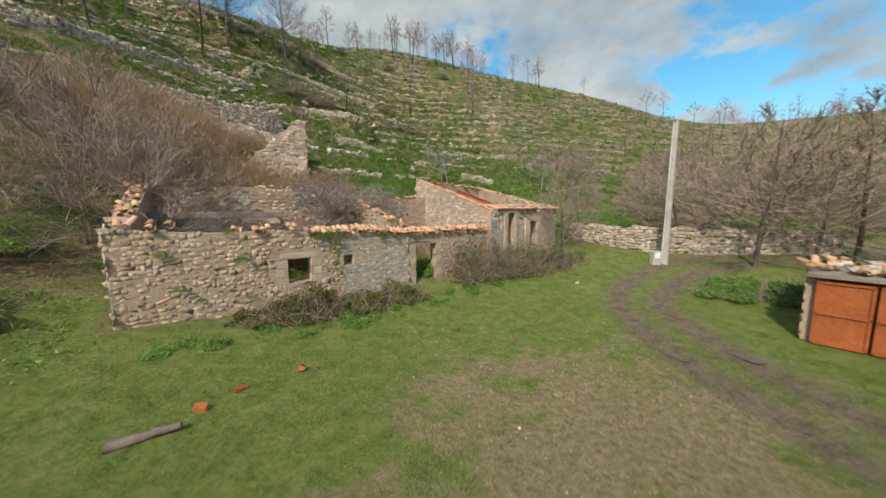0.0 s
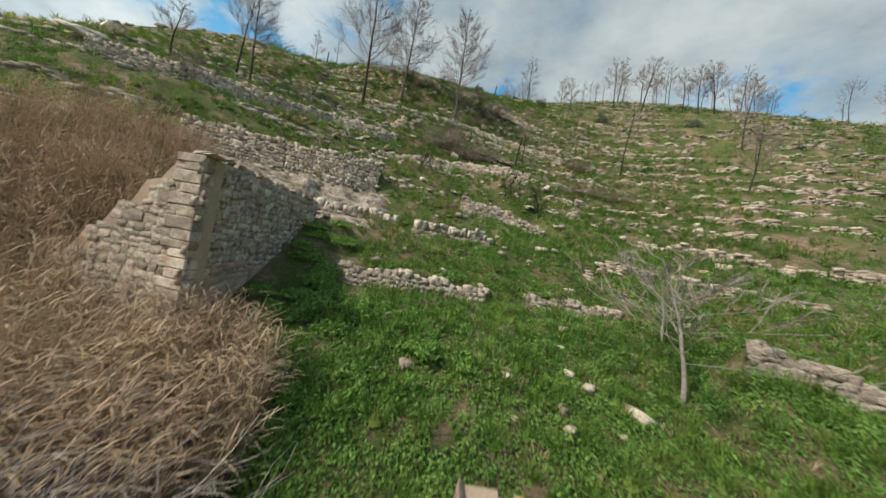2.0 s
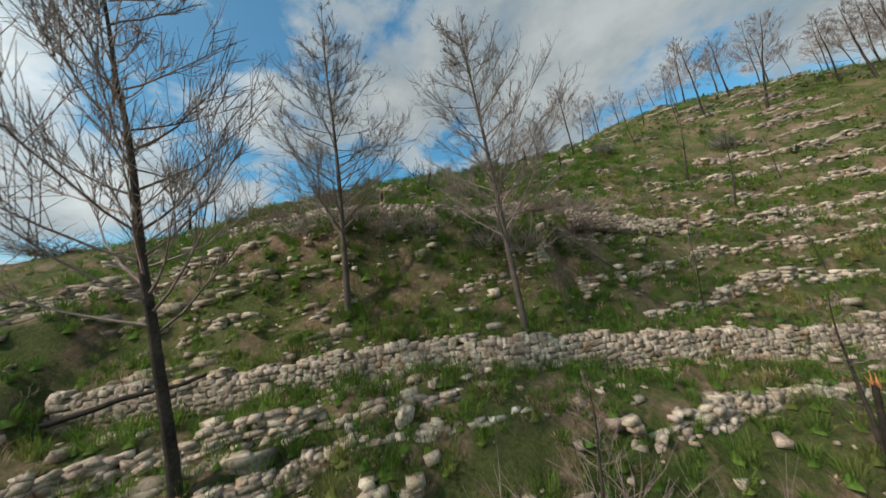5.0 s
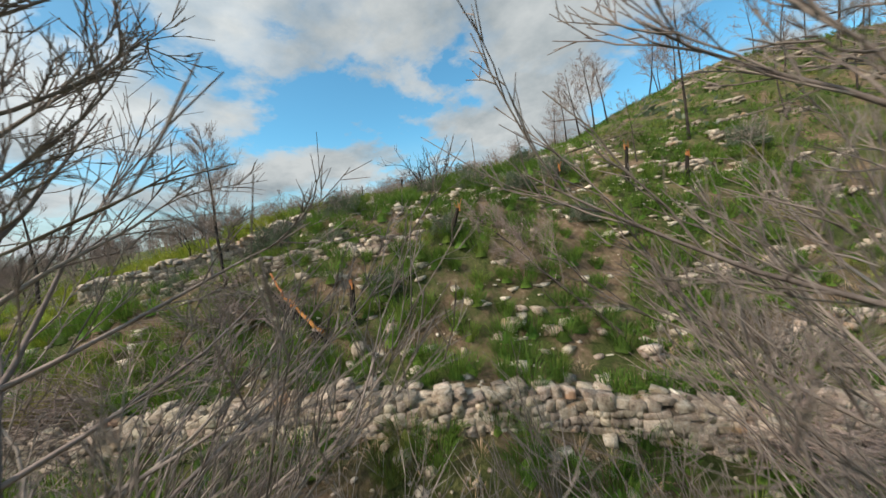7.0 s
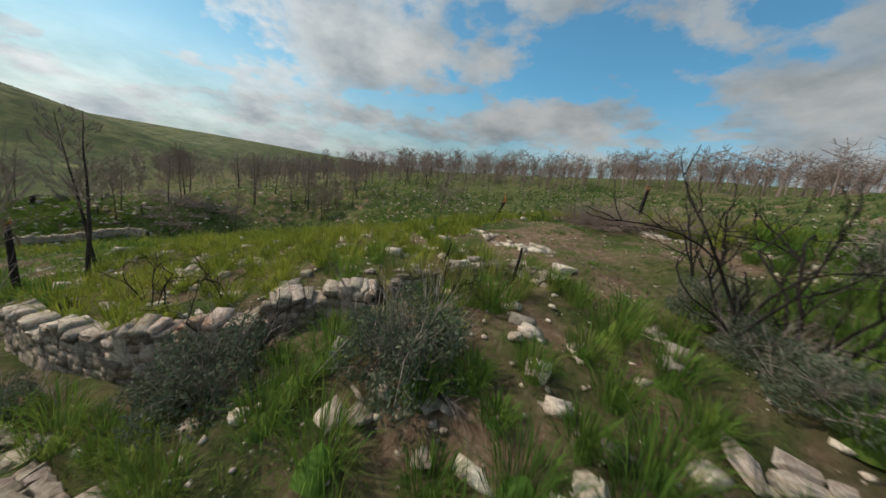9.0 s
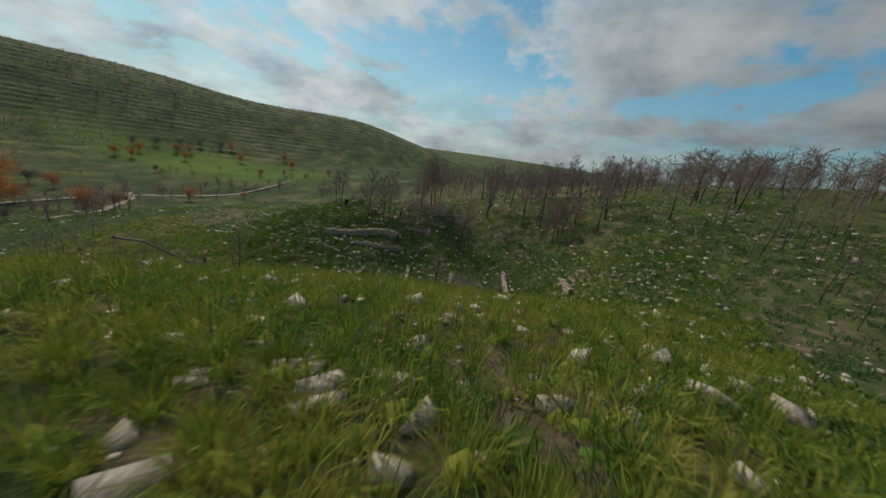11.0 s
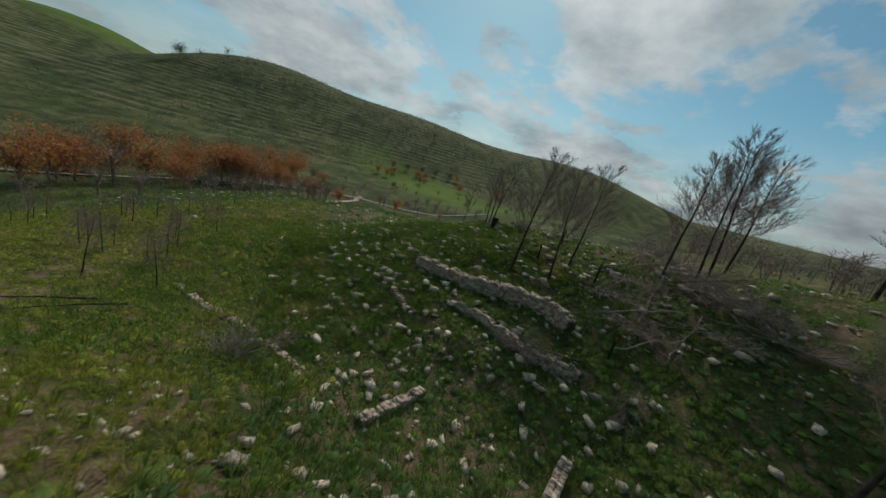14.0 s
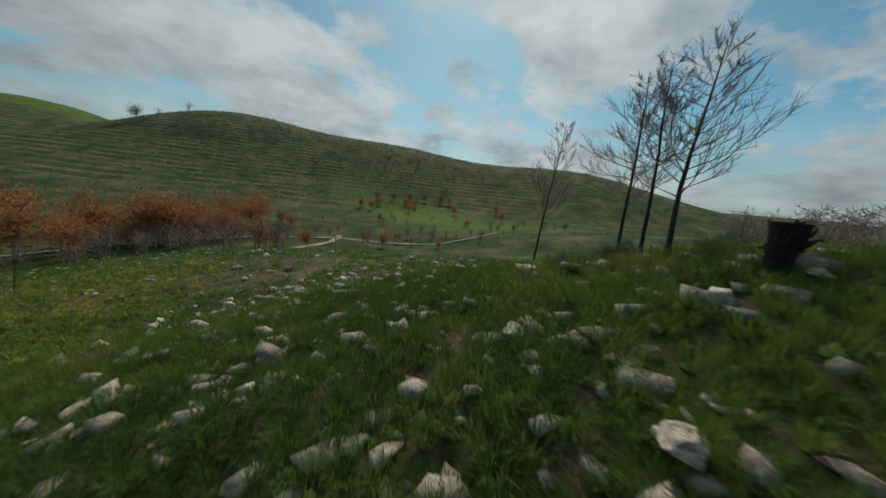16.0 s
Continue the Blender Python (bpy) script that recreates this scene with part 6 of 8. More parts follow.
BRAMBLE_LEAF = surface("bramble_leaves", ((0.3, (0.075, 0.100, 0.032)), (0.5, (0.145, 0.160, 0.055)), (0.72, (0.30, 0.215, 0.11))), 0.9, 5, 0.8, 0, 30, 0.35, space="World", thin=0.35)
for k, (u, v, rx, ry, rz, green) in enumerate(((3.4, -0.6, 1.1, 0.7, 0.5, 0.36), (4.6, -0.9, 1.2, 0.9, 1.15, 0.38), (5.7, -0.9, 1.1, 0.9, 1.5, 0.38), (7.5, -1.0, 1.4, 1.0, 0.8, 0.35), (9.2, -0.9, 1.5, 1.0, 1.05, 0.37), (13.5, -0.8, 1.2, 1.0, 2.3, 0.38), (14.9, -1.1, 1.7, 1.2, 2.8, 0.39), (16.6, -1.9, 1.9, 1.3, 2.4, 0.39), (18.3, -2.6, 1.9, 1.3, 1.8, 0.38), (20.0, -2.7, 1.8, 0.9, 0.8, 0.36))):
    x, y = house_xy(u, v)
    bramble(x, y, rx, ry, rz, 200 + k, "tangled brown bramble thicket against the house wall", BROWN_TWIG if k % 2 else TWIG, green)
for k, (x, y, rx, ry, rz) in enumerate(((12.6, 13.2, 1.6, 1.3, 0.9), (14.2, 12.2, 1.4, 1.3, 1.0), (-13.5, 7.5, 2.0, 1.8, 1.2), (-16.0, 10.0, 2.2, 2.0, 1.5), (-15.0, 5.0, 2.0, 1.6, 0.9))):
    bramble(x, y, rx, ry, rz, 220 + k, "green and brown bramble thicket beside the field", TWIG, 0.9)
# herbs and ivy inside the rooms, over the slope under the cistern and on the walls
_r = random.Random(91)
for k in range(58):
    if k < 34:
        x, y = house_xy(_r.uniform(0.8, 15.2), _r.uniform(0.9, 6.0))
        z = 1.0
    else:
        x, y = _r.uniform(-10, -5), _r.uniform(24.5, 30)
        if (x + 10.2) * 0.78 + (y - 23.9) * 0.62 < 0.6:
            continue
        z = None
    ob = bush("leafy_weed", HERBS, x, y, _r.uniform(0.5, 0.9), "clump of lush green leafy weeds", "clumps of leafy weeds", 240 + k, 1.0, category="weed")
    if z:
        ob.location.z = z
for k in range(30):
    q, off = _r.uniform(0.2, 7.6), _r.uniform(0.4, 2.6)
    bush("leafy_weed", HERBS, -10.3 - 0.62 * q + 0.785 * off, 23.9 + 0.785 * q + 0.62 * off, _r.uniform(0.45, 0.85), "clump of lush green leafy weeds", "clumps of leafy weeds", 400 + k, 0.9, category="weed")
for k in range(9):
    x, y = house_xy(_r.uniform(10.9, 12.2), _r.uniform(0.35, 1.6))
    bush("leafy_weed", HERBS, x, y, _r.uniform(0.7, 1.0), "clump of lush green leafy weeds", "clumps of leafy weeds", 440 + k, 1.5, category="weed").location.z = 1.0
for k in range(26):  # green weeds along the foot of the thickets
    x, y = house_xy(_r.uniform(1.0, 15.0), _r.uniform(-2.4, -1.3))
    bush("leafy_weed", HERBS, x, y, _r.uniform(0.25, 0.5), "clump of lush green leafy weeds", "clumps of leafy weeds", 330 + k, 0.8, category="weed")
for k, (u, v, z, s) in enumerate(((1.2, -0.05, 3.1, 0.3), (6.75, -0.12, 2.7, 0.2), (6.72, -0.12, 2.35, 0.18), (6.7, -0.12, 2.0, 0.15), (6.0, -0.1, 3.4, 0.4), (8.9, -0.1, 3.35, 0.3), (1.6, -0.05, 1.9, 0.3), (2.1, -0.05, 1.5, 0.15), (6.6, -0.1, 3.45, 0.45), (6.8, -0.1, 3.05, 0.26), (3.4, -0.05, 2.75, 0.34), (8.9, -0.1, 3.3, 0.25), (10.2, 1.2, 3.9, 0.35), (10.4, 3.0, 4.4, 0.3), (3.0, -0.05, 3.75, 0.2), (3.6, -0.05, 1.3, 0.18), (9.6, -0.1, 3.2, 0.2))):
    ob = bush("wall_plant", IVY, 0, 0, s, "small green plant rooted in the masonry joints", "plants on the masonry", 290 + k, 1.0, category="plant")
    ob.location = H(u, v, z)


def reed_bed(name, cx, cy, rx, ry, count, tall, seed, mat, label):
    """Dry canes with drooping leaves, as one mass."""
    rng = np.random.RandomState(seed)
    a, r = rng.uniform(0, 6.283, count), rng.rand(count) ** 0.5
    x, y = cx + rx * r * np.cos(a), cy + ry * r * np.sin(a)
    u, v = house_uv(x, y)
    ok = ~((u > -0.5) & (u < 16.4) & (v > -0.5) & (v < 7.3))
    d1 = (x + 10.3) * 0.46 - (y - 23.9) * 0.89
    ok &= ~((x > -15.5) & (x < -10.0) & (y > 22.4) & (y < 30.4) & (d1 < 0.4))
    x, y = x[ok], y[ok]
    z = height(x, y)
    n = len(x)
    h = tall * rng.uniform(0.6, 1.15, n)
    lean = rng.normal(0, 0.16, (n, 2))
    p0 = np.stack([x, y, z - 0.05], -1)
    p1 = p0 + np.stack([lean[:, 0] * h * 0.5, lean[:, 1] * h * 0.5, h * 0.6], -1)
    p2 = p0 + np.stack([lean[:, 0] * h * 1.2, lean[:, 1] * h * 1.2, h], -1)
    wv = np.stack([np.cos(a[ok] * 7), np.sin(a[ok] * 7), 0 * x], -1)
    vs = [np.stack([p0 - wv * 0.012, p0 + wv * 0.012, p1 - wv * 0.010, p1 + wv * 0.010, p2], 1).reshape(-1, 3)]
    i = np.arange(n)[:, None] * 5
    fs = [np.concatenate([i + np.array([[0, 1, 3]]), i + np.array([[0, 3, 2]]), i + np.array([[2, 3, 4]])])]
    base = n * 5
    for k in range(3):  # leaves and plumes
        q = rng.uniform(0.3, 1.0, n)[:, None]
        o = p0 + (p2 - p0) * q
        az = rng.uniform(0, 6.283, n)
        ln = rng.uniform(0.25, 0.6, n)[:, None]
        out = np.stack([np.cos(az), np.sin(az), rng.uniform(0.1, 0.9, n)], -1) * ln
        tip = o + out * 1.4 + np.array([0, 0, -0.25]) * ln
        mid = o + out * 0.7
        sd = np.stack([-np.sin(az), np.cos(az), 0 * az], -1) * 0.016
        vs.append(np.stack([o, mid - sd, mid + sd, tip], 1).reshape(-1, 3))
        i = np.arange(n)[:, None] * 4 + base
        fs.append(np.concatenate([i + np.array([[0, 1, 2]]), i + np.array([[1, 3, 2]])]))
        base += n * 4
    ob = mesh_object(name, np.concatenate(vs), np.concatenate(fs), mat)
    return tagged(ob, label, "reeds", kind="stuff")


reed_bed("dry_reeds", -14.5, 20.0, 6.0, 4.6, 5200, 2.3, 1, REED, "dense bed of dry tan canes behind the farmhouse")
reed_bed("dry_reeds", -20.5, 22.0, 5.0, 5.0, 3600, 2.1, 2, REED, "dense bed of dry tan canes on the slope")
reed_bed("dry_reeds", -8.2, 21.2, 2.6, 2.4, 1500, 1.8, 3, REED, "clump of dry tan canes behind the farmhouse")
reed_bed("dry_reeds", -8.3, 23.6, 2.0, 1.7, 1300, 1.9, 5, REED, "clump of dry tan canes beside the ruined cistern")
reed_bed("dry_reeds", -16.0, 27.6, 2.2, 1.6, 420, 1.2, 4, REED, "short dry canes above the ruined cistern")

# ---- grass and stones ----
def clear_of_things(x, y):
    """True where nothing is built: off the house, the cistern, the hut and the track."""
    u, v = house_uv(x, y)
    ok = ~((u > -0.8) & (u < 23.2) & (v > -0.9) & (v < 8.3))
    ok &= ~((x > -15.8) & (x < -9.8) & (y > 22.2) & (y < 30.4))
    ok &= track_distance(x, y) > 1.5
    rock = (x + 21.5) * 0.83 - (y - 30.5) * 0.558  # the bedrock below a terrace wall
    ok &= ~((rock > -0.6) & (rock < 5.4) & (x > -26) & (y > 25) & (y < 36.2) & (x < -14))
    ok &= ~((x > 11.0) & (x < 18.0) & (y > 5.0) & (y < 12.5))
    for name, line, _ in TERRACES:
        if "saddle" in name:  # nothing grows through the walls on the brow
            for (ax, ay, _), (bx, by, _) in zip(line, line[1:]):
                q = np.clip(((x - ax) * (bx - ax) + (y - ay) * (by - ay)) / ((bx - ax) ** 2 + (by - ay) ** 2), 0, 1)
                ok &= np.hypot(x - 0.25 - ax - q * (bx - ax), y - ay - q * (by - ay)) > 0.75
    return ok


def fade(rng, box, x, y, over=8.0):
    """Thins out towards the edges of a stretch of ground."""
    inner = np.minimum.reduce([x - box[0], box[1] - x, y - box[2], box[3] - y])
    return rng.rand(len(x)) < np.clip(inner / over, 0.04, 1)


def tussocks(name, box, count, tall, reach, blades, seed, label, mat=GRASS, clump=6.0, edge=-0.2, keep=None, width=0.01, dome=0.5, gap=0.0, heart=0.2):
    rng = np.random.RandomState(seed)
    x, y = rng.uniform(box[0], box[1], count * 4), rng.uniform(box[2], box[3], count * 4)
    ok = clear_of_things(x, y) & (waves(x, y, clump, seed + 9) > edge)
    ok &= fade(rng, box, x, y)
    if keep:
        ok &= keep(x, y)
    x, y = x[ok], y[ok]
    if gap:  # tufts stand apart: one to each cell of a skewed net, near its middle
        cx, cy = np.floor((x + 0.35 * y) / gap), np.floor(y / gap)
        first = np.unique(cx * 100003 + cy, return_index=True)[1]
        x, y = x[first], y[first]
        mid_y = (cy[first] + 0.5) * gap
        mid_x = (cx[first] + 0.5) * gap - 0.35 * mid_y
        x, y = x + (mid_x - x) * 0.45, y + (mid_y - y) * 0.45
        mix = rng.permutation(len(x))
        x, y = x[mix], y[mix]
    x, y = x[:count], y[:count]
    n = len(x)
    z = height(x, y)
    size = rng.uniform(0.55, 1.25, n)
    B = n * blades
    c = np.repeat(np.stack([x, y, z - 0.04], -1), blades, 0)
    s = np.repeat(size, blades)
    az = rng.uniform(0, 6.283, B)
    r = rng.rand(B) ** 0.7
    out = np.stack([np.cos(az), np.sin(az)], -1)
    foot = c.copy()
    foot[:, :2] += out * (0.5 * reach * s * rng.rand(B) ** 0.6)[:, None]
    h = tall * s * rng.uniform(0.6, 1.25, B) * (1.05 - 0.35 * r)
    bend = reach * s * (0.15 + 0.85 * r) * rng.uniform(0.6, 1.3, B)
    skew = rng.normal(0, 0.12, (B, 2)) * (reach * s)[:, None]
    mid = foot + np.concatenate([out * (bend * 0.42)[:, None] + skew * 0.5, (h * 0.72)[:, None]], 1)
    tip = foot + np.concatenate([out * bend[:, None] + skew, (h * rng.uniform(0.7, 1.1, B))[:, None]], 1)
    turn = az + rng.normal(0, 0.9, B)
    side = np.stack([-np.sin(turn), np.cos(turn), 0 * az], -1) * width * rng.uniform(0.7, 1.3, B)[:, None]
    vs = np.stack([foot, mid + side, mid - side, tip], 1).reshape(-1, 3)
    i = np.arange(B)[:, None] * 4
    fs = np.concatenate([i + np.array([[0, 1, 2]]), i + np.array([[2, 1, 3]])])
    if dome:  # the dense heart of each tuft
        ring = np.arange(6) * 2 * math.pi / 6
        rr = (0.65 * dome * reach * size)[:, None] * rng.uniform(0.6, 1.3, (n, 6))
        base = np.stack([x[:, None] + rr * np.cos(ring), y[:, None] + rr * np.sin(ring), z[:, None] - 0.05 + 0 * rr], -1)
        tops = np.stack([x, y, z + tall * size * heart * rng.uniform(0.7, 1.2, n)], -1)[:, None]
        dv = np.concatenate([base, tops], 1).reshape(-1, 3)
        k = np.arange(6)
        cell = np.stack([k, (k + 1) % 6, 0 * k + 6], -1)
        df = (np.arange(n)[:, None, None] * 7 + cell[None]).reshape(-1, 3) + len(vs)
        vs, fs = np.concatenate([vs, dv]), np.concatenate([fs, df])
    return tagged(mesh_object(name, vs, fs, mat), label, "grass", kind="stuff")


tussocks("tussock_grass", (-128, -48, 58, 135), 6500, 0.55, 0.65, 7, 24, "dark green tussock grass under the burnt wood", SHADE_TINTED_GRASS, edge=-0.6, width=0.045, dome=0.7)
tussocks("rough_grass", (-120, -20, -115, -24), 4200, 0.6, 0.8, 9, 16, "rough grass on the valley side", edge=-0.6, width=0.05, dome=0.6)
tussocks("tussock_grass", (-156, -98, 14, 96), 5200, 0.5, 0.6, 7, 17, "green tussock grass on the far gully side", edge=-0.7, width=0.03, dome=0.65)
LAWN = surface("lawn_blades", ((0.3, (0.095, 0.15, 0.028)), (0.5, (0.16, 0.22, 0.045)), (0.7, (0.26, 0.28, 0.085))), 0.5, 4, 0.75, 0, 30, 0.3, space="World", thin=0.3)
tussocks("tussock_grass", (-46, 8, 22, 80), 4000, 0.68, 0.5, 90, 1, "green tussocks of coarse grass between terrace walls", edge=-0.3, clump=2.6, width=0.009, gap=0.8, heart=0.36, dome=0.65, keep=lambda x, y: (x > -28) | (y < 51.5))
tussocks("tussock_grass", (2, 70, 28, 112), 4600, 0.55, 0.55, 16, 2, "green tussocks of coarse grass on the upper slope", edge=-0.5, width=0.024)
bald = lambda x, y: np.hypot((x + 45.2) / 5.0, (y - 65.6) / 4.0) > 1  # the grazed patch on the brow
tussocks("tussock_grass", (-45, -28, 47, 72), 1500, 0.8, 0.56, 210, 3, "bright tussocks of long fine grass on the stony brow", edge=-0.12, clump=2.6, width=0.0065, keep=bald, gap=0.86, heart=0.42, dome=0.7)
tussocks("tussock_grass", (-59, -43.5, 48, 76), 1700, 0.66, 0.5, 170, 33, "yellow-green domed tussocks of long fine grass on a hump", SUN_TINTED_GRASS, edge=-0.35, clump=2.6, width=0.0075, keep=bald, gap=0.9, heart=0.45, dome=0.8)
tussocks("tussock_grass", (-66, -20, 40, 82), 3000, 0.55, 0.5, 26, 23, "tussocks of long grass round the stony brow", edge=-0.3, clump=2.5, width=0.014, keep=lambda x, y: (bald(x, y)) & ((x < -58) | (x > -29) | (y < 48) | (y > 75)))
# the sunlit patches of this slope are in the grass colour
tussocks("tussock_grass", (-90, -55, 18, 72), 4600, 0.68, 0.55, 56, 4, "yellow-green tussocks of long grass above the gully", SUN_TINTED_GRASS, edge=-0.55, width=0.0135, clump=3.0, gap=0.82, heart=0.4, dome=0.7)
tussocks("tussock_grass", (-114, -86, 18, 72), 2600, 0.66, 0.55, 34, 34, "green tussocks of long grass on the slope into the gully", edge=-0.6, width=0.018, clump=3.0, gap=0.8, heart=0.45, dome=0.8)
tussocks("tussock_grass", (-122, -72, -26, 20), 7000, 0.6, 0.55, 26, 15, "green tussock grass round a rocky knoll", edge=-0.8, width=0.018, gap=0.72, heart=0.4, dome=0.8, keep=lambda x, y: (x < -112) | (x > -88) | (y < -13) | (y > 15))
tussocks("tussock_grass", (-114, -86, -15, 17), 2900, 0.64, 0.5, 140, 5, "long green tussock grass on a rocky knoll", edge=-0.75, clump=2.0, width=0.0075, gap=0.56, heart=0.36, dome=0.6)
# the gully side's shade comes from this darker grass colour
tussocks("tussock_grass", (-119, -84, 12, 56), 4200, 0.6, 0.65, 20, 18, "tussock grass in the gully with shade put into its dark green", SHADE_TINTED_GRASS, edge=-0.7, width=0.02, dome=0.9, heart=0.45, gap=0.8)
tussocks("rough_grass", (-92, -40, -42, 22), 6500, 0.52, 0.6, 14, 19, "rough yellow-green grass on the open slope", SUN_TINTED_GRASS, edge=-0.8, width=0.028, dome=0.9, heart=0.45, gap=0.75)
tussocks("tussock_grass", (-60, 6, 70, 114), 4200, 0.5, 0.5, 14, 21, "green tussocks on the stony upper slope", edge=-0.5, width=0.02)
tussocks("field_grass", (-20, 19, -9, 23), 4600, 0.13, 0.2, 13, 6, "short green meadow grass in front of the farmhouse", LAWN, dome=0, width=0.006, clump=3.0, edge=-0.25, keep=lambda x, y: np.exp(-(((x - 3.0) / 5.5) ** 2 + ((y - 6.5) / 4.8) ** 2)) + 0.35 * waves(x, y, 2.5, 77) < 0.75)
tussocks("field_grass", (-2, 9, 1, 12), 1500, 0.10, 0.14, 9, 7, "thin dry straw-coloured grass on the trodden field", REED, dome=0, width=0.005, clump=2.0, edge=-0.4)
tussocks("field_grass", (-58, -32, 48, 76), 4200, 0.13, 0.2, 12, 22, "short grey-green turf on the bare brow", dome=0, width=0.008, clump=2.5, edge=-0.5)
tussocks("field_grass", (-46, -12, 2, 30), 1500, 0.45, 0.4, 22, 8, "rough grass on the bank above the ruin", edge=-0.3, width=0.014)


def herb_carpet(name, box, count, seed, label, keep=None, leaf=0.06, mat=HERB):
    rng = np.random.RandomState(seed)
    x, y = rng.uniform(box[0], box[1], count), rng.uniform(box[2], box[3], count)
    ok = clear_of_things(x, y) & (waves(x, y, 2.2, seed) > -0.45)
    if keep:
        ok &= keep(x, y)
    x, y = x[ok], y[ok]
    z = height(x, y) + rng.uniform(0.0, 0.28, len(x)) * (0.4 + 0.6 * (waves(x, y, 1.2, seed + 1) > 0))
    v, f = leaves_at(rng, np.stack([x, y, z], -1), leaf, 0.8)
    return tagged(mesh_object(name, v, f, mat), label, "weeds", kind="stuff")


tussocks("dry_grass", (-44, 10, 27, 80), 2000, 0.4, 0.4, 22, 9, "dry straw-coloured grass tufts among the terraces", REED, clump=9.0, edge=0.05, width=0.012, dome=0, keep=lambda x, y: relief(x, y) < 34)
herb_carpet("herb_carpet", (-12, 16, 24, 48), 170000, 3, "carpet of low green herbs on the lower terraces", leaf=0.06)
herb_carpet("herb_carpet", (-9, 9, 22, 38), 110000, 5, "bright green low herbs below the ruined cistern")
herb_carpet("herb_carpet", (-22, -9, -2, 14), 9000, 4, "green weeds on the bank beside the farmhouse", keep=lambda x, y: x < -9.5)



def strewn(name, count, box, sizes, seed, mat, label, keep=None, flat=0.6, sink=0.25, stretch=1.4):
    rng = np.random.RandomState(seed)
    x, y = rng.uniform(box[0], box[1], count * 3), rng.uniform(box[2], box[3], count * 3)
    ok = clear_of_things(x, y) & fade(rng, box, x, y, 6.0)
    if keep:
        ok &= keep(x, y)
    x, y = x[ok][:count], y[ok][:count]
    z = height(x, y)
    s = sizes[0] + (sizes[1] - sizes[0]) * rng.rand(len(x)) ** 3.2
    placed = []
    for k in range(len(x)):
        m = Matrix.Translation((x[k], y[k], z[k] + s[k] * flat * (0.5 - sink))) @ Matrix.Rotation(rng.uniform(0, 6.3), 4, "Z") @ Matrix.Rotation(rng.normal(0, 0.2), 4, "X") @ Matrix.Diagonal((s[k] * stretch * rng.uniform(0.7, 1.3), s[k], s[k] * flat * rng.uniform(0.7, 1.4), 1))
        placed.append((pool(mat)[rng.randint(9)], m))
    return tagged(joined(name, placed, mat), label, "stones", kind="stuff")


strewn("scattered_stones", 1900, (-44, 4, 27, 78), (0.07, 0.6), 1, LIMESTONE, "loose grey and tan stones strewn over the terraces", keep=lambda x, y: relief(x, y) < 36)
strewn("scattered_stones", 2200, (-60, -24, 44, 78), (0.08, 0.46), 2, PALE_ROCK, "pale loose stones strewn over the brow", sink=0.36, keep=bald)
strewn("scattered_stones", 2200, (-112, -56, 18, 72), (0.14, 0.62), 3, PALE_ROCK, "pale stones in the grass above the gully", sink=0.12, flat=0.7, stretch=1.6)
strewn("scattered_stones", 2300, (-126, -88, -26, 24), (0.14, 0.68), 4, PALE_ROCK, "white limestone rocks poking out of knoll grass", sink=0.1, flat=0.7, stretch=1.7)
strewn("scattered_stones", 230, (-116, -84, -17, 18), (0.28, 0.75), 11, PALE_ROCK, "long white limestone slabs lying in the knoll grass", sink=0.06, flat=0.45, stretch=1.9)
strewn("scattered_stones", 1300, (-128, -50, 60, 130), (0.15, 0.6), 12, PALE_ROCK, "pale stones under the burnt wood")
strewn("scattered_stones", 1500, (-156, -100, 18, 92), (0.15, 0.7), 5, PALE_ROCK, "pale stones on the far gully side")
strewn("scattered_stones", 1500, (-300, 30, -400, -245), (0.5, 1.5), 9, PALE_ROCK, "white rocks dotted over the far hill")
strewn("scattered_stones", 500, (-120, -40, -110, -24), (0.3, 1.0), 8, PALE_ROCK, "pale rocks on the valley side")
strewn("gravel", 2600, (-56, -33, 50, 72), (0.02, 0.09), 6, PALE_ROCK, "small pale gravel on bare soil")
strewn("gravel", 260, (-3, 10, 1, 13), (0.015, 0.06), 7, PALE_ROCK, "small pale stones in the trodden field")


def ledges(name, count, box, seed, step, label, band=0.16, sizes=(0.25, 0.8), mat=LEDGE, top=400.0, long=1.0):
    """Broken lines of flat stones that follow the contours, where old terraces show through."""
    rng = np.random.RandomState(seed)
    x, y = rng.uniform(box[0], box[1], count * 14), rng.uniform(box[2], box[3], count * 14)
    z = relief(x, y)
    phase = (z / step + 0.18 * waves(x, y, 26, seed)) % 1.0
    ok = (phase < band) & (waves(x, y, 13, seed + 3) > -0.25) & clear_of_things(x, y) & (z < top)
    for _, line, _ in TERRACES:
        for ax, ay, _ in line:
            ok &= np.hypot(x - ax, y - ay) > 2.2
    x, y = x[ok][:count], y[ok][:count]
    e = 0.5
    gx = relief(x + e, y) - relief(x - e, y)
    gy = relief(x, y + e) - relief(x, y - e)
    turn = np.arctan2(gx, -gy)
    z = height(x, y)
    placed = []
    for k in range(len(x)):
        s = rng.uniform(*sizes)
        m = Matrix.Translation((x[k], y[k], z[k] - 0.02)) @ Matrix.Rotation(turn[k] + rng.normal(0, 0.12), 4, "Z") @ Matrix.Rotation(rng.normal(0, 0.08), 4, "X") @ Matrix.Diagonal((s * 1.9 * long, s * 0.8, s * rng.uniform(0.4, 0.75), 1))
        placed.append((pool(mat)[rng.randint(9)], m))
    return tagged(joined(name, placed, mat), label, "stones", kind="stuff")




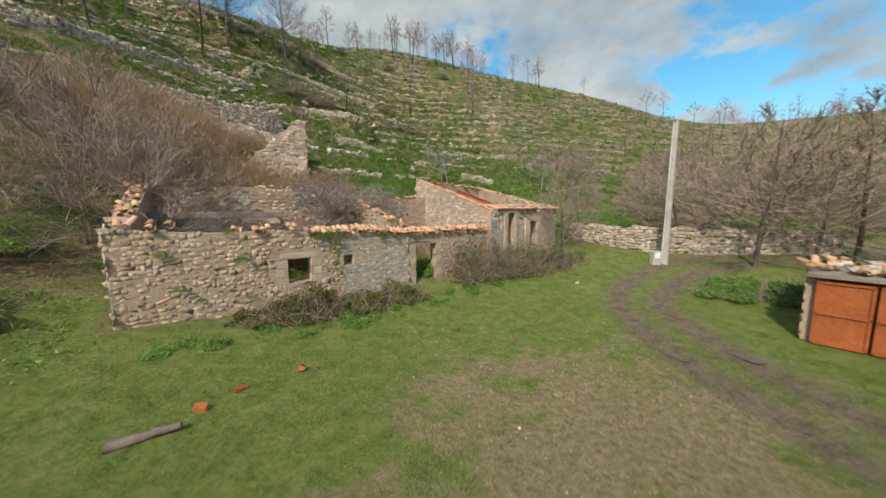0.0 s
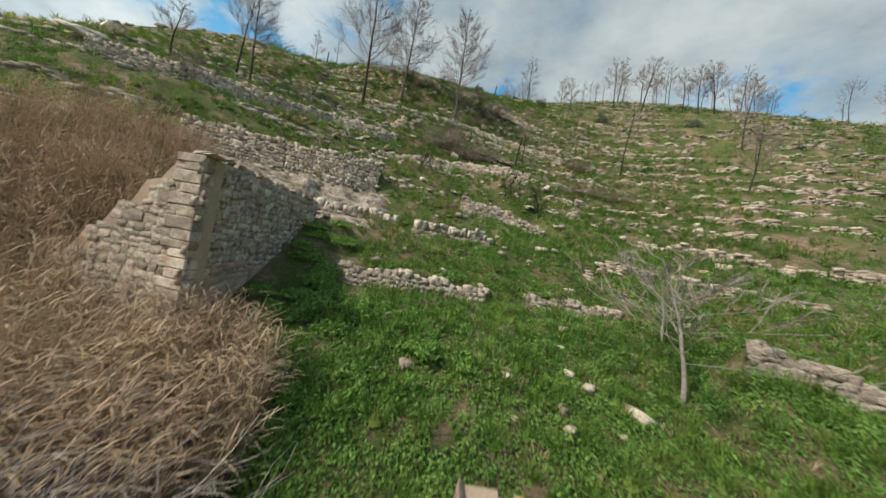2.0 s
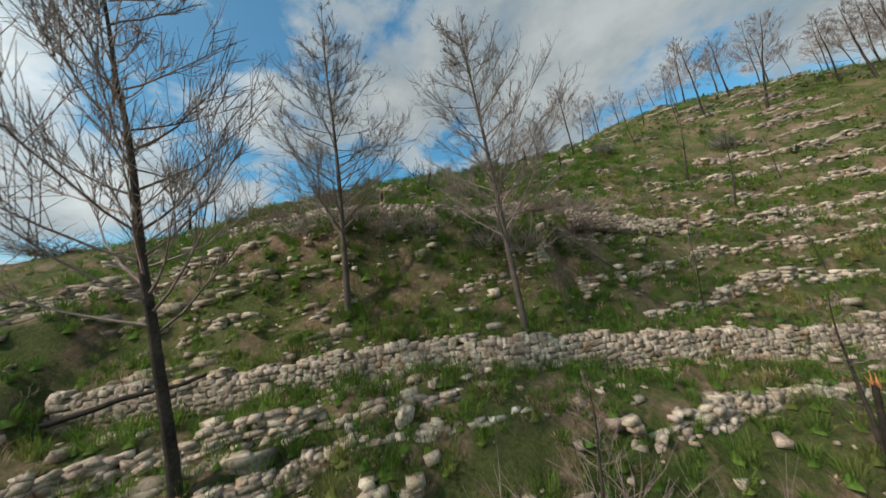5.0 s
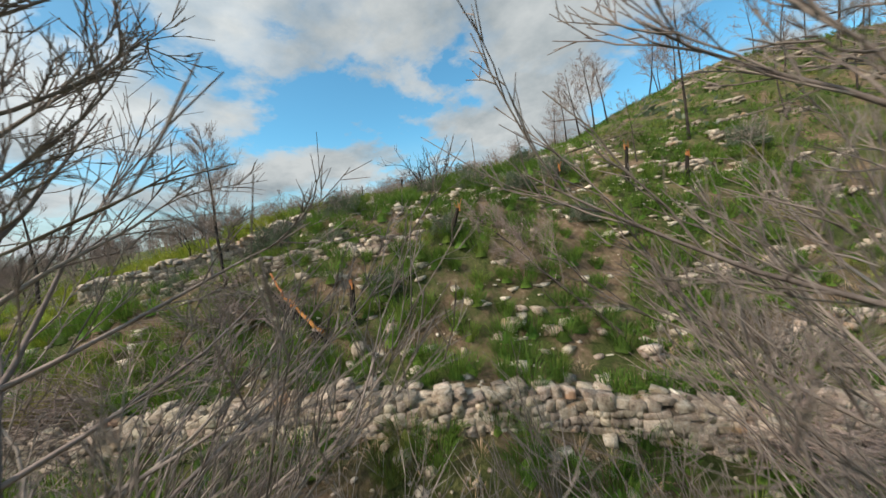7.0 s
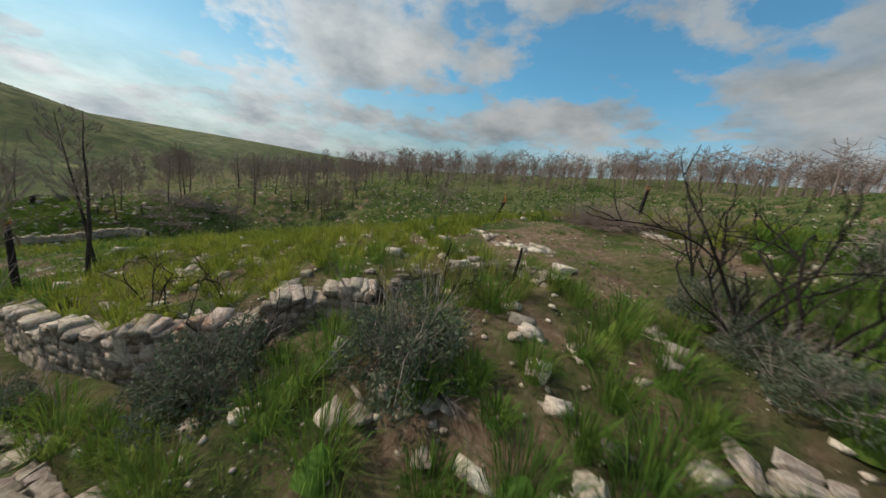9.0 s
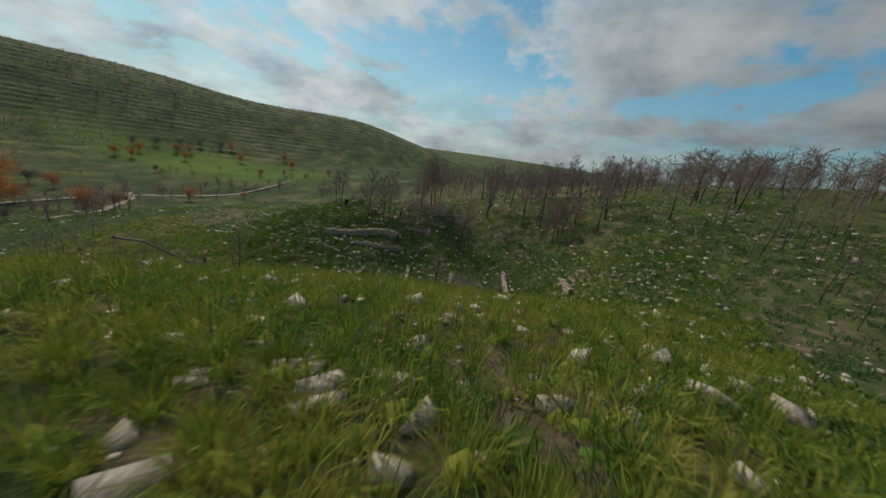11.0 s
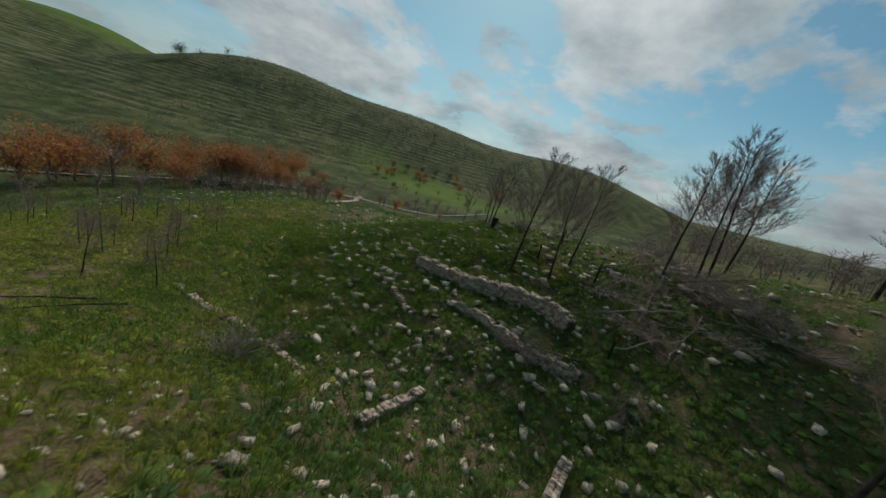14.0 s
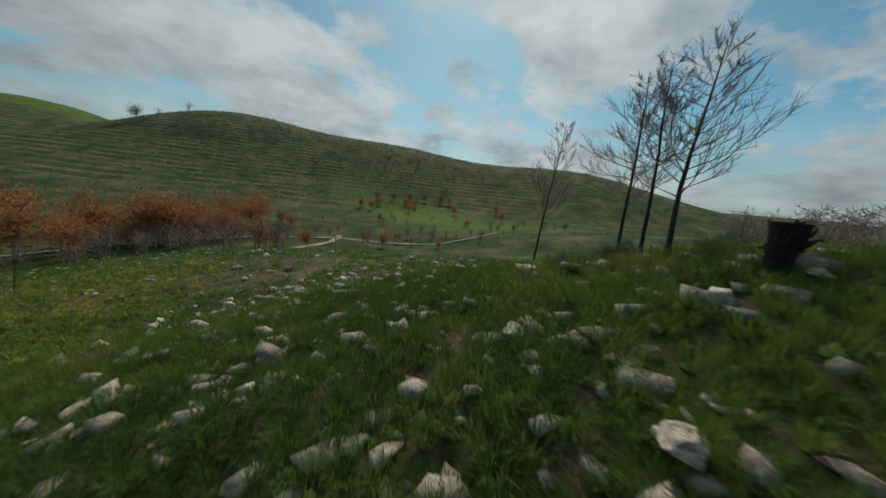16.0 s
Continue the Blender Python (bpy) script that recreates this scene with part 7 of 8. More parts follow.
def contour_walls(name, box, grid, seed, label, sizes, mat, cover=-0.3):
    """Runs of old dry-stone walling along the contours: short stacks of flat stones side by side, broken by gaps."""
    rng = np.random.RandomState(seed)
    gx, gy = np.meshgrid(np.arange(box[0], box[1], grid), np.arange(box[2], box[3], grid))
    x = (gx + rng.uniform(-0.2, 0.2, gx.shape) * grid).ravel()
    y = (gy + rng.uniform(-0.2, 0.2, gy.shape) * grid).ravel()
    z = relief(x, y)
    p = terrace_phase(x, y, z)
    e = 0.4
    dx = (terrace_phase(x + e, y, relief(x + e, y)) - p) / e
    dy = (terrace_phase(x, y + e, relief(x, y + e)) - p) / e
    g = np.hypot(dx, dy) + 1e-6
    ok = (1 - p % 1.0 < grid * g) & (terraced(x, y, z) > 0.3) & clear_of_things(x, y)
    ok &= (waves(x, y, 24, seed + 5) + 0.25 * waves(x, y, 6, seed + 6) > cover) & (g > 0.08)
    ok &= ~((x > -15) & (x < -4.5) & (y > 36) & (y < 46))  # the earth bank below a terrace wall
    for _, line, _ in TERRACES[:8] + TERRACES[10:]:
        for (ax, ay, _), (bx, by, _) in zip(line, line[1:]):
            s = np.clip(((x - ax) * (bx - ax) + (y - ay) * (by - ay)) / ((bx - ax) ** 2 + (by - ay) ** 2), 0, 1)
            ok &= np.hypot(x - ax - s * (bx - ax), y - ay - s * (by - ay)) > 1.9
    x, y, dx, dy, g, p = x[ok], y[ok], dx[ok], dy[ok], g[ok], p[ok]
    run = (1 - p % 1.0) / g
    x, y = x + dx / g * run, y + dy / g * run
    turn = np.arctan2(-dx, dy)
    tall = 0.45 + 0.32 * waves(x, y, 9, seed + 7) + 0.2 * waves(x, y, 2.5, seed + 8)
    low = height(x - dx / g * 0.25, y - dy / g * 0.25)
    placed = []
    for k in range(len(x)):
        up = -0.08
        while up < max(0.14, tall[k]):
            h = rng.uniform(0.13, 0.26) * sizes
            w = grid * rng.uniform(1.2, 2.5) * (1.4 if rng.rand() < 0.15 else 1.0)
            back = 0.12 * up + rng.normal(0, 0.05)
            c = (x[k] + dx[k] / g[k] * back + rng.normal(0, 0.06), y[k] + dy[k] / g[k] * back + rng.normal(0, 0.06), low[k] + up + h / 2)
            m = Matrix.Translation(c) @ Matrix.Rotation(turn[k] + rng.normal(0, 0.12), 4, "Z") @ Matrix.Rotation(rng.normal(0, 0.09), 4, "Y") @ Matrix.Diagonal((w * 1.1, 0.42 * sizes, h * 1.15, 1))
            placed.append((pool(mat)[rng.randint(9)], m))
            up += h * 0.86
    return tagged(joined(name, placed, mat), label, "stones", kind="stuff")


contour_walls("terrace_walling", (-46, 12, 30, 84), 0.29, 1, "broken runs of tan dry-stone walling along old terraces", 1.0, LIMESTONE, -0.6)
contour_walls("terrace_walling", (-44, 78, 84, 126), 0.48, 2, "long runs of weathered walling along high terraces", 1.2, LEDGE, -0.15)
contour_walls("terrace_walling", (12, 84, 26, 84), 0.42, 3, "long runs of tan walling along terraces above the track", 1.1, LEDGE, -0.2)
ledges("terrace_ledges", 800, (-48, -20, 18, 50), 4, 1.9, "broken lines of flat grey stones on the bank")
ledges("terrace_ledges", 900, (-60, -24, 44, 78), 5, 1.1, "rows of pale stones along the brow", mat=PALE_ROCK, sizes=(0.15, 0.42))
ledges("terrace_ledges", 400, (-112, -58, 18, 60), 6, 1.7, "rows of pale stones across the gully slope", mat=PALE_ROCK, sizes=(0.15, 0.36))


def boulder_mesh(seed):
    rng = np.random.RandomState(seed)
    bm = bmesh.new()
    bmesh.ops.create_icosphere(bm, subdivisions=3, radius=0.5)
    planes = [(Vector(rng.normal(0, 1, 3)).normalized(), rng.uniform(0.22, 0.40)) for _ in range(13)]
    for v in bm.verts:
        for nrm, d in planes:
            over = v.co.dot(nrm) - d
            if over > 0:
                v.co -= nrm * over * 0.98
        v.co += v.co.normalized() * (noise.noise(v.co * 5 + Vector((seed, 0, 0))) * 0.05 + noise.noise(v.co * 13 + Vector((seed, 3, 0))) * 0.035)
    me = bpy.data.meshes.new("boulder")
    bm.to_mesh(me)
    bm.free()
    me.materials.append(PALE_ROCK)
    return me


BOULDERS = [boulder_mesh(k) for k in range(5)]
for k, (x, y, a, b, c) in enumerate(((-102.7, -5.2, 1.1, 0.8, 0.6), (-104.3, -0.8, 1.0, 0.8, 0.7), (-104.9, 0.0, 0.6, 0.5, 0.45), (-97.8, -4.9, 1.3, 0.55, 0.4), (-98.8, -2.7, 1.2, 0.5, 0.5), (-104.3, 3.0, 0.9, 0.7, 0.5), (-100.4, 0.3, 0.6, 0.45, 0.35), (-94.2, -5.0, 1.3, 0.5, 0.4), (-98.6, -12.2, 0.9, 0.6, 0.5), (-103.7, -1.3, 0.6, 0.5, 0.4), (-105.9, 1.3, 0.7, 0.5, 0.4), (-100.8, 1.2, 0.5, 0.4, 0.3), (-95.1, -3.6, 0.5, 0.4, 0.3), (-94.4, -3.6, 0.7, 0.45, 0.35), (-107.2, -3.4, 1.2, 0.6, 0.4), (-108.4, 6.8, 1.7, 0.6, 0.5), (-108.2, 7.8, 1.3, 0.5, 0.5), (-109.4, 8.3, 1.1, 0.5, 0.4), (-108.7, 9.0, 0.7, 0.5, 0.3), (-104.9, 5.8, 0.8, 0.45, 0.3), (-101.7, 8.3, 0.6, 0.4, 0.3), (-102.1, 5.7, 0.7, 0.3, 0.3), (-108.8, -2.0, 0.9, 0.5, 0.35), (-111.0, 1.8, 1.6, 0.6, 0.35),
    (-40.4, 59.3, 0.5, 0.35, 0.3), (-40.1, 58.3, 0.55, 0.4, 0.3), (-39.3, 59.0, 0.4, 0.3, 0.28), (-38.7, 61.0, 0.5, 0.4, 0.3), (-38.3, 62.2, 1.1, 0.35, 0.25), (-38.4, 60.5, 0.5, 0.35, 0.3), (-40.9, 58.8, 0.35, 0.3, 0.2), (-40.6, 60.7, 0.4, 0.3, 0.25), (-43.6, 60.4, 0.5, 0.3, 0.25), (-44.2, 61.2, 0.7, 0.4, 0.25), (-45.0, 60.6, 0.6, 0.3, 0.2),
    (-20.8, 48.3, 1.5, 1.1, 1.3), (-24.1, 45.3, 0.8, 0.6, 0.7), (-25.1, 39.7, 1.2, 0.7, 0.5), (-33.4, 38.8, 1.1, 0.6, 0.6), (-11.6, 53.0, 1.9, 1.0, 0.9), (-10.9, 47.4, 1.4, 0.7, 0.35), (-9.3, 48.1, 1.2, 0.8, 0.35), (-7.6, 49.4, 1.8, 0.9, 0.4), (-6.0, 50.0, 1.5, 0.8, 0.4), (-27.5, 47.6, 0.9, 0.6, 0.8), (-29.0, 48.2, 0.8, 0.6, 0.6),
    (-41.0, 24.0, 4.2, 1.6, 1.5), (-38.0, 22.5, 3.5, 1.4, 1.2), (-33.0, 25.0, 2.2, 1.1, 0.8), (-18.6, 8.2, 0.9, 0.7, 0.8), (-17.2, 7.2, 0.7, 0.5, 0.4), (-25.4, 37.2, 1.6, 0.7, 0.5), (-25.0, 38.9, 1.0, 0.8, 0.5), (-26.2, 36.5, 1.2, 0.5, 0.4), (-24.2, 41.6, 0.9, 0.6, 0.4), (-44.7, 61.1, 0.9, 0.55, 0.25), (-44.3, 60.7, 0.7, 0.3, 0.25), (-45.6, 60.5, 0.6, 0.4, 0.3), (-46.5, 59.7, 0.5, 0.3, 0.25), (-47.5, 58.9, 0.5, 0.35, 0.25), (-44.6, 58.0, 0.9, 0.4, 0.25), (-42.6, 62.9, 0.8, 0.5, 0.3), (6.9, 15.7, 0.3, 0.22, 0.2), (-12.3, 33.6, 0.4, 0.3, 0.4))):
    ob = new("boulder", BOULDERS[k % 5])
    ob.location = (x, y, hz(x, y) + c * 0.34)
    ob.rotation_euler = (0.1 * math.sin(k), 0.12 * math.cos(k * 2), k * 1.1)
    ob.scale = (a, b, c)
    tagged(ob, "weathered pale limestone boulder sunk in the grass", "boulder", "limestone boulders")

# ---- the valley and the hill across it ----
RUSSET = []
for sd in (1, 2, 3):
    r = np.random.RandomState(sd)
    tubes = [(wander(r, (0, 0, -0.2), (0.05, 0, 1), 3.2, 5, 0.06), 0.16, 0.09, 6)]
    tips = []
    for k in range(22):
        w = np.array([r.normal(), r.normal(), r.uniform(0.5, 1.6)])
        b = wander(r, (0, 0, r.uniform(1.6, 3.2)), w / np.linalg.norm(w), r.uniform(2.0, 3.8), 4, 0.16, 0.03)
        tubes.append((b, 0.05, 0.015, 3))
        tips += b[1:]
    tips = np.array(tips)
    c = tips[r.randint(len(tips), size=1200)] + r.normal(0, 0.6, (1200, 3))
    RUSSET.append((mesh_of("trunk", twig_tubes(tubes), TWIG), mesh_of("crown", leaves_at(r, c, 0.17), ORANGE_LEAF), mesh_of("crown", leaves_at(r, c[:260], 0.12), TWIG), mesh_of("crown", leaves_at(r, c, 0.16), SHRUB)))


def leafy_tree(x, y, s, kind, turn, label, group, crown=1):
    t = new("valley_tree")
    t.location, t.scale = (x, y, hz(x, y)), (s, s, s)
    t.rotation_euler = (0, 0, turn)
    tagged(t, label, "tree", group)
    for me, nm in ((RUSSET[kind][0], "trunk"), (RUSSET[kind][crown], "crown")):
        ob = new(nm, me)
        ob.parent = t


_r = random.Random(17)
for k in range(56):
    q = _r.random()
    x, y = -12 - 66 * q + _r.gauss(0, 14), -92 - 50 * q + _r.gauss(0, 24)
    leafy_tree(x, y, _r.uniform(1.2, 2.9), _r.randrange(3), _r.uniform(0, 6), ("broad tree with dry russet leaves on the valley floor", "tall bare grey-brown tree on the valley floor")[k % 3 == 0], ("russet trees in the valley", "bare trees by the stream")[k % 3 == 0], 2 if k % 3 == 0 else 1)
for k in range(26):
    q = _r.random()
    x, y = -60 - 150 * q + _r.gauss(0, 6), -128 - 20 * q + _r.gauss(0, 8)
    leafy_tree(x, y, _r.uniform(0.8, 1.4), _r.randrange(3), _r.uniform(0, 6), "small bare brown tree beside the stream", "bare trees by the stream", 2)
for x, y in ((-134, -242), (-179, -246), (-128, -125), (-141, -236), (-150, -250), (-170, -232), (-205, -222), (-240, -215), (-98, -108), (-230, -190)):
    leafy_tree(x, y, 1.3, _r.randrange(3), _r.uniform(0, 6), "tree with dry russet leaves at the meadow edge", "russet trees in the valley")
for x, y, s in ((-85.5, -163.8, 1.3), (-52, -96, 1.0), (-70, -92, 0.9), (-88, -112, 0.7)):
    leafy_tree(x, y, s, 1, 1.0, "dark green evergreen tree on the valley floor", "evergreens in the valley", 3)
for k in range(54):  # hedges and single trees on the valley floor
    x, y = _r.uniform(-230, -15), _r.uniform(-215, -120)
    kind = _r.choice((1, 2, 2, 3))
    leafy_tree(x, y, _r.uniform(0.45, 0.95), _r.randrange(3), _r.uniform(0, 6), ("", "small tree with dry russet leaves on the valley floor", "small bare brown tree on the valley floor", "dark green evergreen tree on the valley floor")[kind], ("", "russet trees in the valley", "bare trees by the stream", "evergreens in the valley")[kind], kind)
for k in range(30):
    x, y = _r.uniform(-95, -40), _r.uniform(-115, -66)
    leafy_tree(x, y, _r.uniform(0.9, 1.7), _r.randrange(3), _r.uniform(0, 6), "bare brown tree on the valley floor", "bare trees by the stream", 2)
for k in range(44):
    x, y = _r.uniform(-35, 60), _r.uniform(-80, -25)
    leafy_tree(x, y, _r.uniform(0.8, 1.4), _r.randrange(3), _r.uniform(0, 6), "bare brown tree on the valley side", "bare trees by the stream", 2)

for x, y, s, kind in ((60, -400, 2.4, 3), (44, -404, 1.6, 2), (22, -412, 2.2, 2), (-100, -318, 1.8, 2), (-122, -326, 1.7, 2), (-150, -322, 1.9, 2), (-172, -332, 1.6, 2), (-205, -330, 1.7, 2), (-190, -300, 1.5, 2), (-240, -310, 1.6, 2), (-150, -262, 1.3, 3), (-164, -262, 1.2, 3), (-178, -260, 1.3, 3), (-192, -258, 1.2, 3), (-206, -254, 1.2, 3), (-212, -250, 1.3, 1), (-172, -250, 1.2, 1)):
    leafy_tree(x, y, s, int(abs(x)) % 3, x * 0.7, ("", "tree with dry russet leaves at the meadow edge", "bare grey-brown tree on the far hill", "dark green evergreen tree on the far hill")[kind], "trees on the far hill", kind)


def ribbon(name, pts, width, mat, lift, label, category):
    """A strip laid on the ground along points."""
    vs, fs = [], []
    dense = []
    for (ax, ay), (bx, by) in zip(pts, pts[1:]):
        for k in range(12):
            dense.append((ax + (bx - ax) * k / 12, ay + (by - ay) * k / 12))
    for i, (x, y) in enumerate(dense):
        x2, y2 = dense[min(i + 1, len(dense) - 1)]
        x1, y1 = dense[max(i - 1, 0)]
        n = math.hypot(x2 - x1, y2 - y1) + 1e-6
        px, py = -(y2 - y1) / n, (x2 - x1) / n
        w = width * (1 + 0.2 * math.sin(i * 0.7))
        for s in (-0.5, 0.5):
            qx, qy = x + px * w * s, y + py * w * s
            vs.append((qx, qy, hz(qx, qy) + lift))
        if i:
            fs.append((2 * i - 2, 2 * i - 1, 2 * i + 1, 2 * i))
    return tagged(mesh_object(name, vs, fs, mat), label, category, kind="structure")


# the stream's white glints are put in as a matt pale strip
ribbon("water", ((20, -70), (-20, -96), (-45, -112), (-75, -126), (-110, -138), (-155, -134), (-200, -142)), 1.6, CONCRETE, 0.5, "stream bed along the valley, its glints put in as pale colour", "stream")
ribbon("road", ((-76, -84), (-90, -96), (-97, -112), (-108, -130), (-112, -146)), 2.4, ASHLAR, 0.35, "pale gravel road in the valley", "road")


def far_shrubs():
    """Scrub and single bushes on the hill across the valley and the crest behind the farm."""
    rng = np.random.RandomState(61)
    cs = []
    for n, (x0, x1, y0, y1) in ((7000, (-420, 120, -520, -240)), (900, (-30, 90, 80, 160)), (700, (-300, -140, -120, 150))):
        x, y = rng.uniform(x0, x1, n), rng.uniform(y0, y1, n)
        z = relief(x, y)
        s = rng.uniform(0.5, 1.5, n) * (0.55 if y0 > 0 else 1.0)
        for k in range(10):
            cs.append(np.stack([x + rng.normal(0, 0.8, n) * s, y + rng.normal(0, 0.8, n) * s, z - 0.5 + np.abs(rng.normal(0.5, 0.6, n)) * s], -1))
    v, f = leaves_at(rng, np.concatenate(cs), 0.4)
    tagged(mesh_object("far_scrub", v, f, SHRUB), "dark scrub dotted over far hillsides", "scrub", kind="stuff")


far_shrubs()

# ---- things by the farm ----
FRUIT = [dead_pine(31, 12, 36, 12, 0.10, 0.16, 0.55, 0.2, 0.024), dead_pine(32, 12, 34, 12, 0.14, 0.18, 0.6, 0.1, 0.024)]
for f3 in FRUIT:
    for me, bark in zip(f3, (GREY_BARK, BROWN_TWIG, BROWN_TWIG)):
        me.materials.clear()
        me.materials.append(bark)
for k, (x, y, tall, girth) in enumerate(((16.6, 16.4, 7.4, 1.4), (20.8, 15.6, 8.2, 1.35), (15.0, 19.8, 6.2, 1.4), (-12.6, 12.2, 5.6, 1.3), (-13.4, 15.2, 5.4, 1.3), (-18.6, 17.4, 5.5, 1.4), (7.9, 20.6, 4.2, 1.5), (10.5, 24.0, 4.0, 1.4), (18.5, 21.5, 5.2, 1.4), (21.0, 20.0, 6.0, 1.5), (20.5, 17.0, 6.0, 1.5), (23.5, 14.0, 6.0, 1.5), (25.0, 23.0, 6.0, 1.5), (29.0, 19.0, 6.5, 1.5), (17.0, 26.0, 4.5, 1.4), (22.0, 29.0, 5.0, 1.4), (13.0, 33.0, 4.2, 1.4), (14.0, 40.0, 4.0, 1.3), (19.0, 44.0, 4.2, 1.3), (26.0, 38.0, 5.0, 1.4), (-14.5, 12.5, 5.5, 1.3), (-17.0, 14.5, 6.0, 1.4), (-15.8, 9.6, 4.8, 1.3), (-20.0, 12.0, 5.5, 1.4), (-23.5, 15.0, 5.5, 1.4), (28.0, 30.0, 5.5, 1.4))):
    t = dead_tree(FRUIT[k % 2], x, y, tall, k * 2.1, "bare brown fruit tree with a dense twiggy crown", "bare trees round the farm", 0.05, k, girth)
    t.name = "bare_tree"
PALE_TREE = dead_pine(41, 12, 20, 6, 0.12, 0.3, 0.6, 0.1, 0.03)
for me in PALE_TREE:
    me.materials.clear()
    me.materials.append(PALE_TWIG)
for k, (x, y, tall) in enumerate(((0.5, 33.6, 4.6), (10.8, 39.5, 3.6), (11.2, 35.9, 3.8), (12.4, 37.0, 3.6), (-0.2, 36.6, 3.0), (8.0, 42.5, 3.5), (16.0, 36.0, 3.6), (-87.5, 42.0, 4.2))):
    t = dead_tree(PALE_TREE, x, y, tall, k * 1.9, "bleached dead almond tree with a few bare limbs", "bleached dead trees on the terraces", 0.12, k * 1.3, 1.5)
    t.name = "bleached_tree"


def tube(name, path, r0, r1, mat, parent, sides=10, label=""):
    v, f = twig_tubes([(path, r0, r1, sides)])
    ob = mesh_object(name, v, f, mat, parent, label, smooth=True)
    return ob


def power_pole():
    x, y = 12.7, 17.7
    p = new("power_pole")
    p.location = (x, y, hz(x, y))
    tagged(p, "tapered grey concrete power pole beside the track", "pole")
    tube("shaft", [(0, 0, -0.3), (0.02, 0, 2.5), (0.05, 0, 5.0), (0.08, 0, 7.9)], 0.2, 0.11, CONCRETE, p, 14)
    bm = bmesh.new()
    block(bm, (0.08, 0, 7.85), Vector((0.13, 0, 0)), Vector((0, 0.13, 0)), Vector((0, 0, 0.06)), 0.01)
    part("cap", bm, CONCRETE, p)
    for h in (1.9, 4.4):
        tube("strap", [(0.02 * h / 2.5, 0, h), (0.02 * h / 2.5, 0, h + 0.05)], 0.205 - 0.011 * h, 0.205 - 0.011 * h, CONCRETE, p, 14)
    tube("cable", [(-0.2 + 0.012 * h * 1.0, -0.06, h) for h in (0.0, 1.0, 2.0, 3.5, 5.0, 6.5, 7.7)], 0.022, 0.022, WHITE_PAINT, p, 6, "pale cable down the shaft")
    b = new("meter_box")
    b.location = (x - 0.55, y - 0.05, hz(x - 0.55, y))
    tagged(b, "small pale grey electricity meter box on a plinth", "meter box")
    bm = bmesh.new()
    block(bm, (0, 0, 0.3), Vector((0.24, 0, 0)), Vector((0, 0.18, 0)), Vector((0, 0, 0.4)), 0.02)
    part("plinth", bm, CONCRETE, b)
    bm = bmesh.new()
    block(bm, (0, -0.19, 0.45), Vector((0.14, 0, 0)), Vector((0, 0.02, 0)), Vector((0, 0, 0.17)), 0.01)
    part("door", bm, WHITE_PAINT, b, "white sheet door")


power_pole()


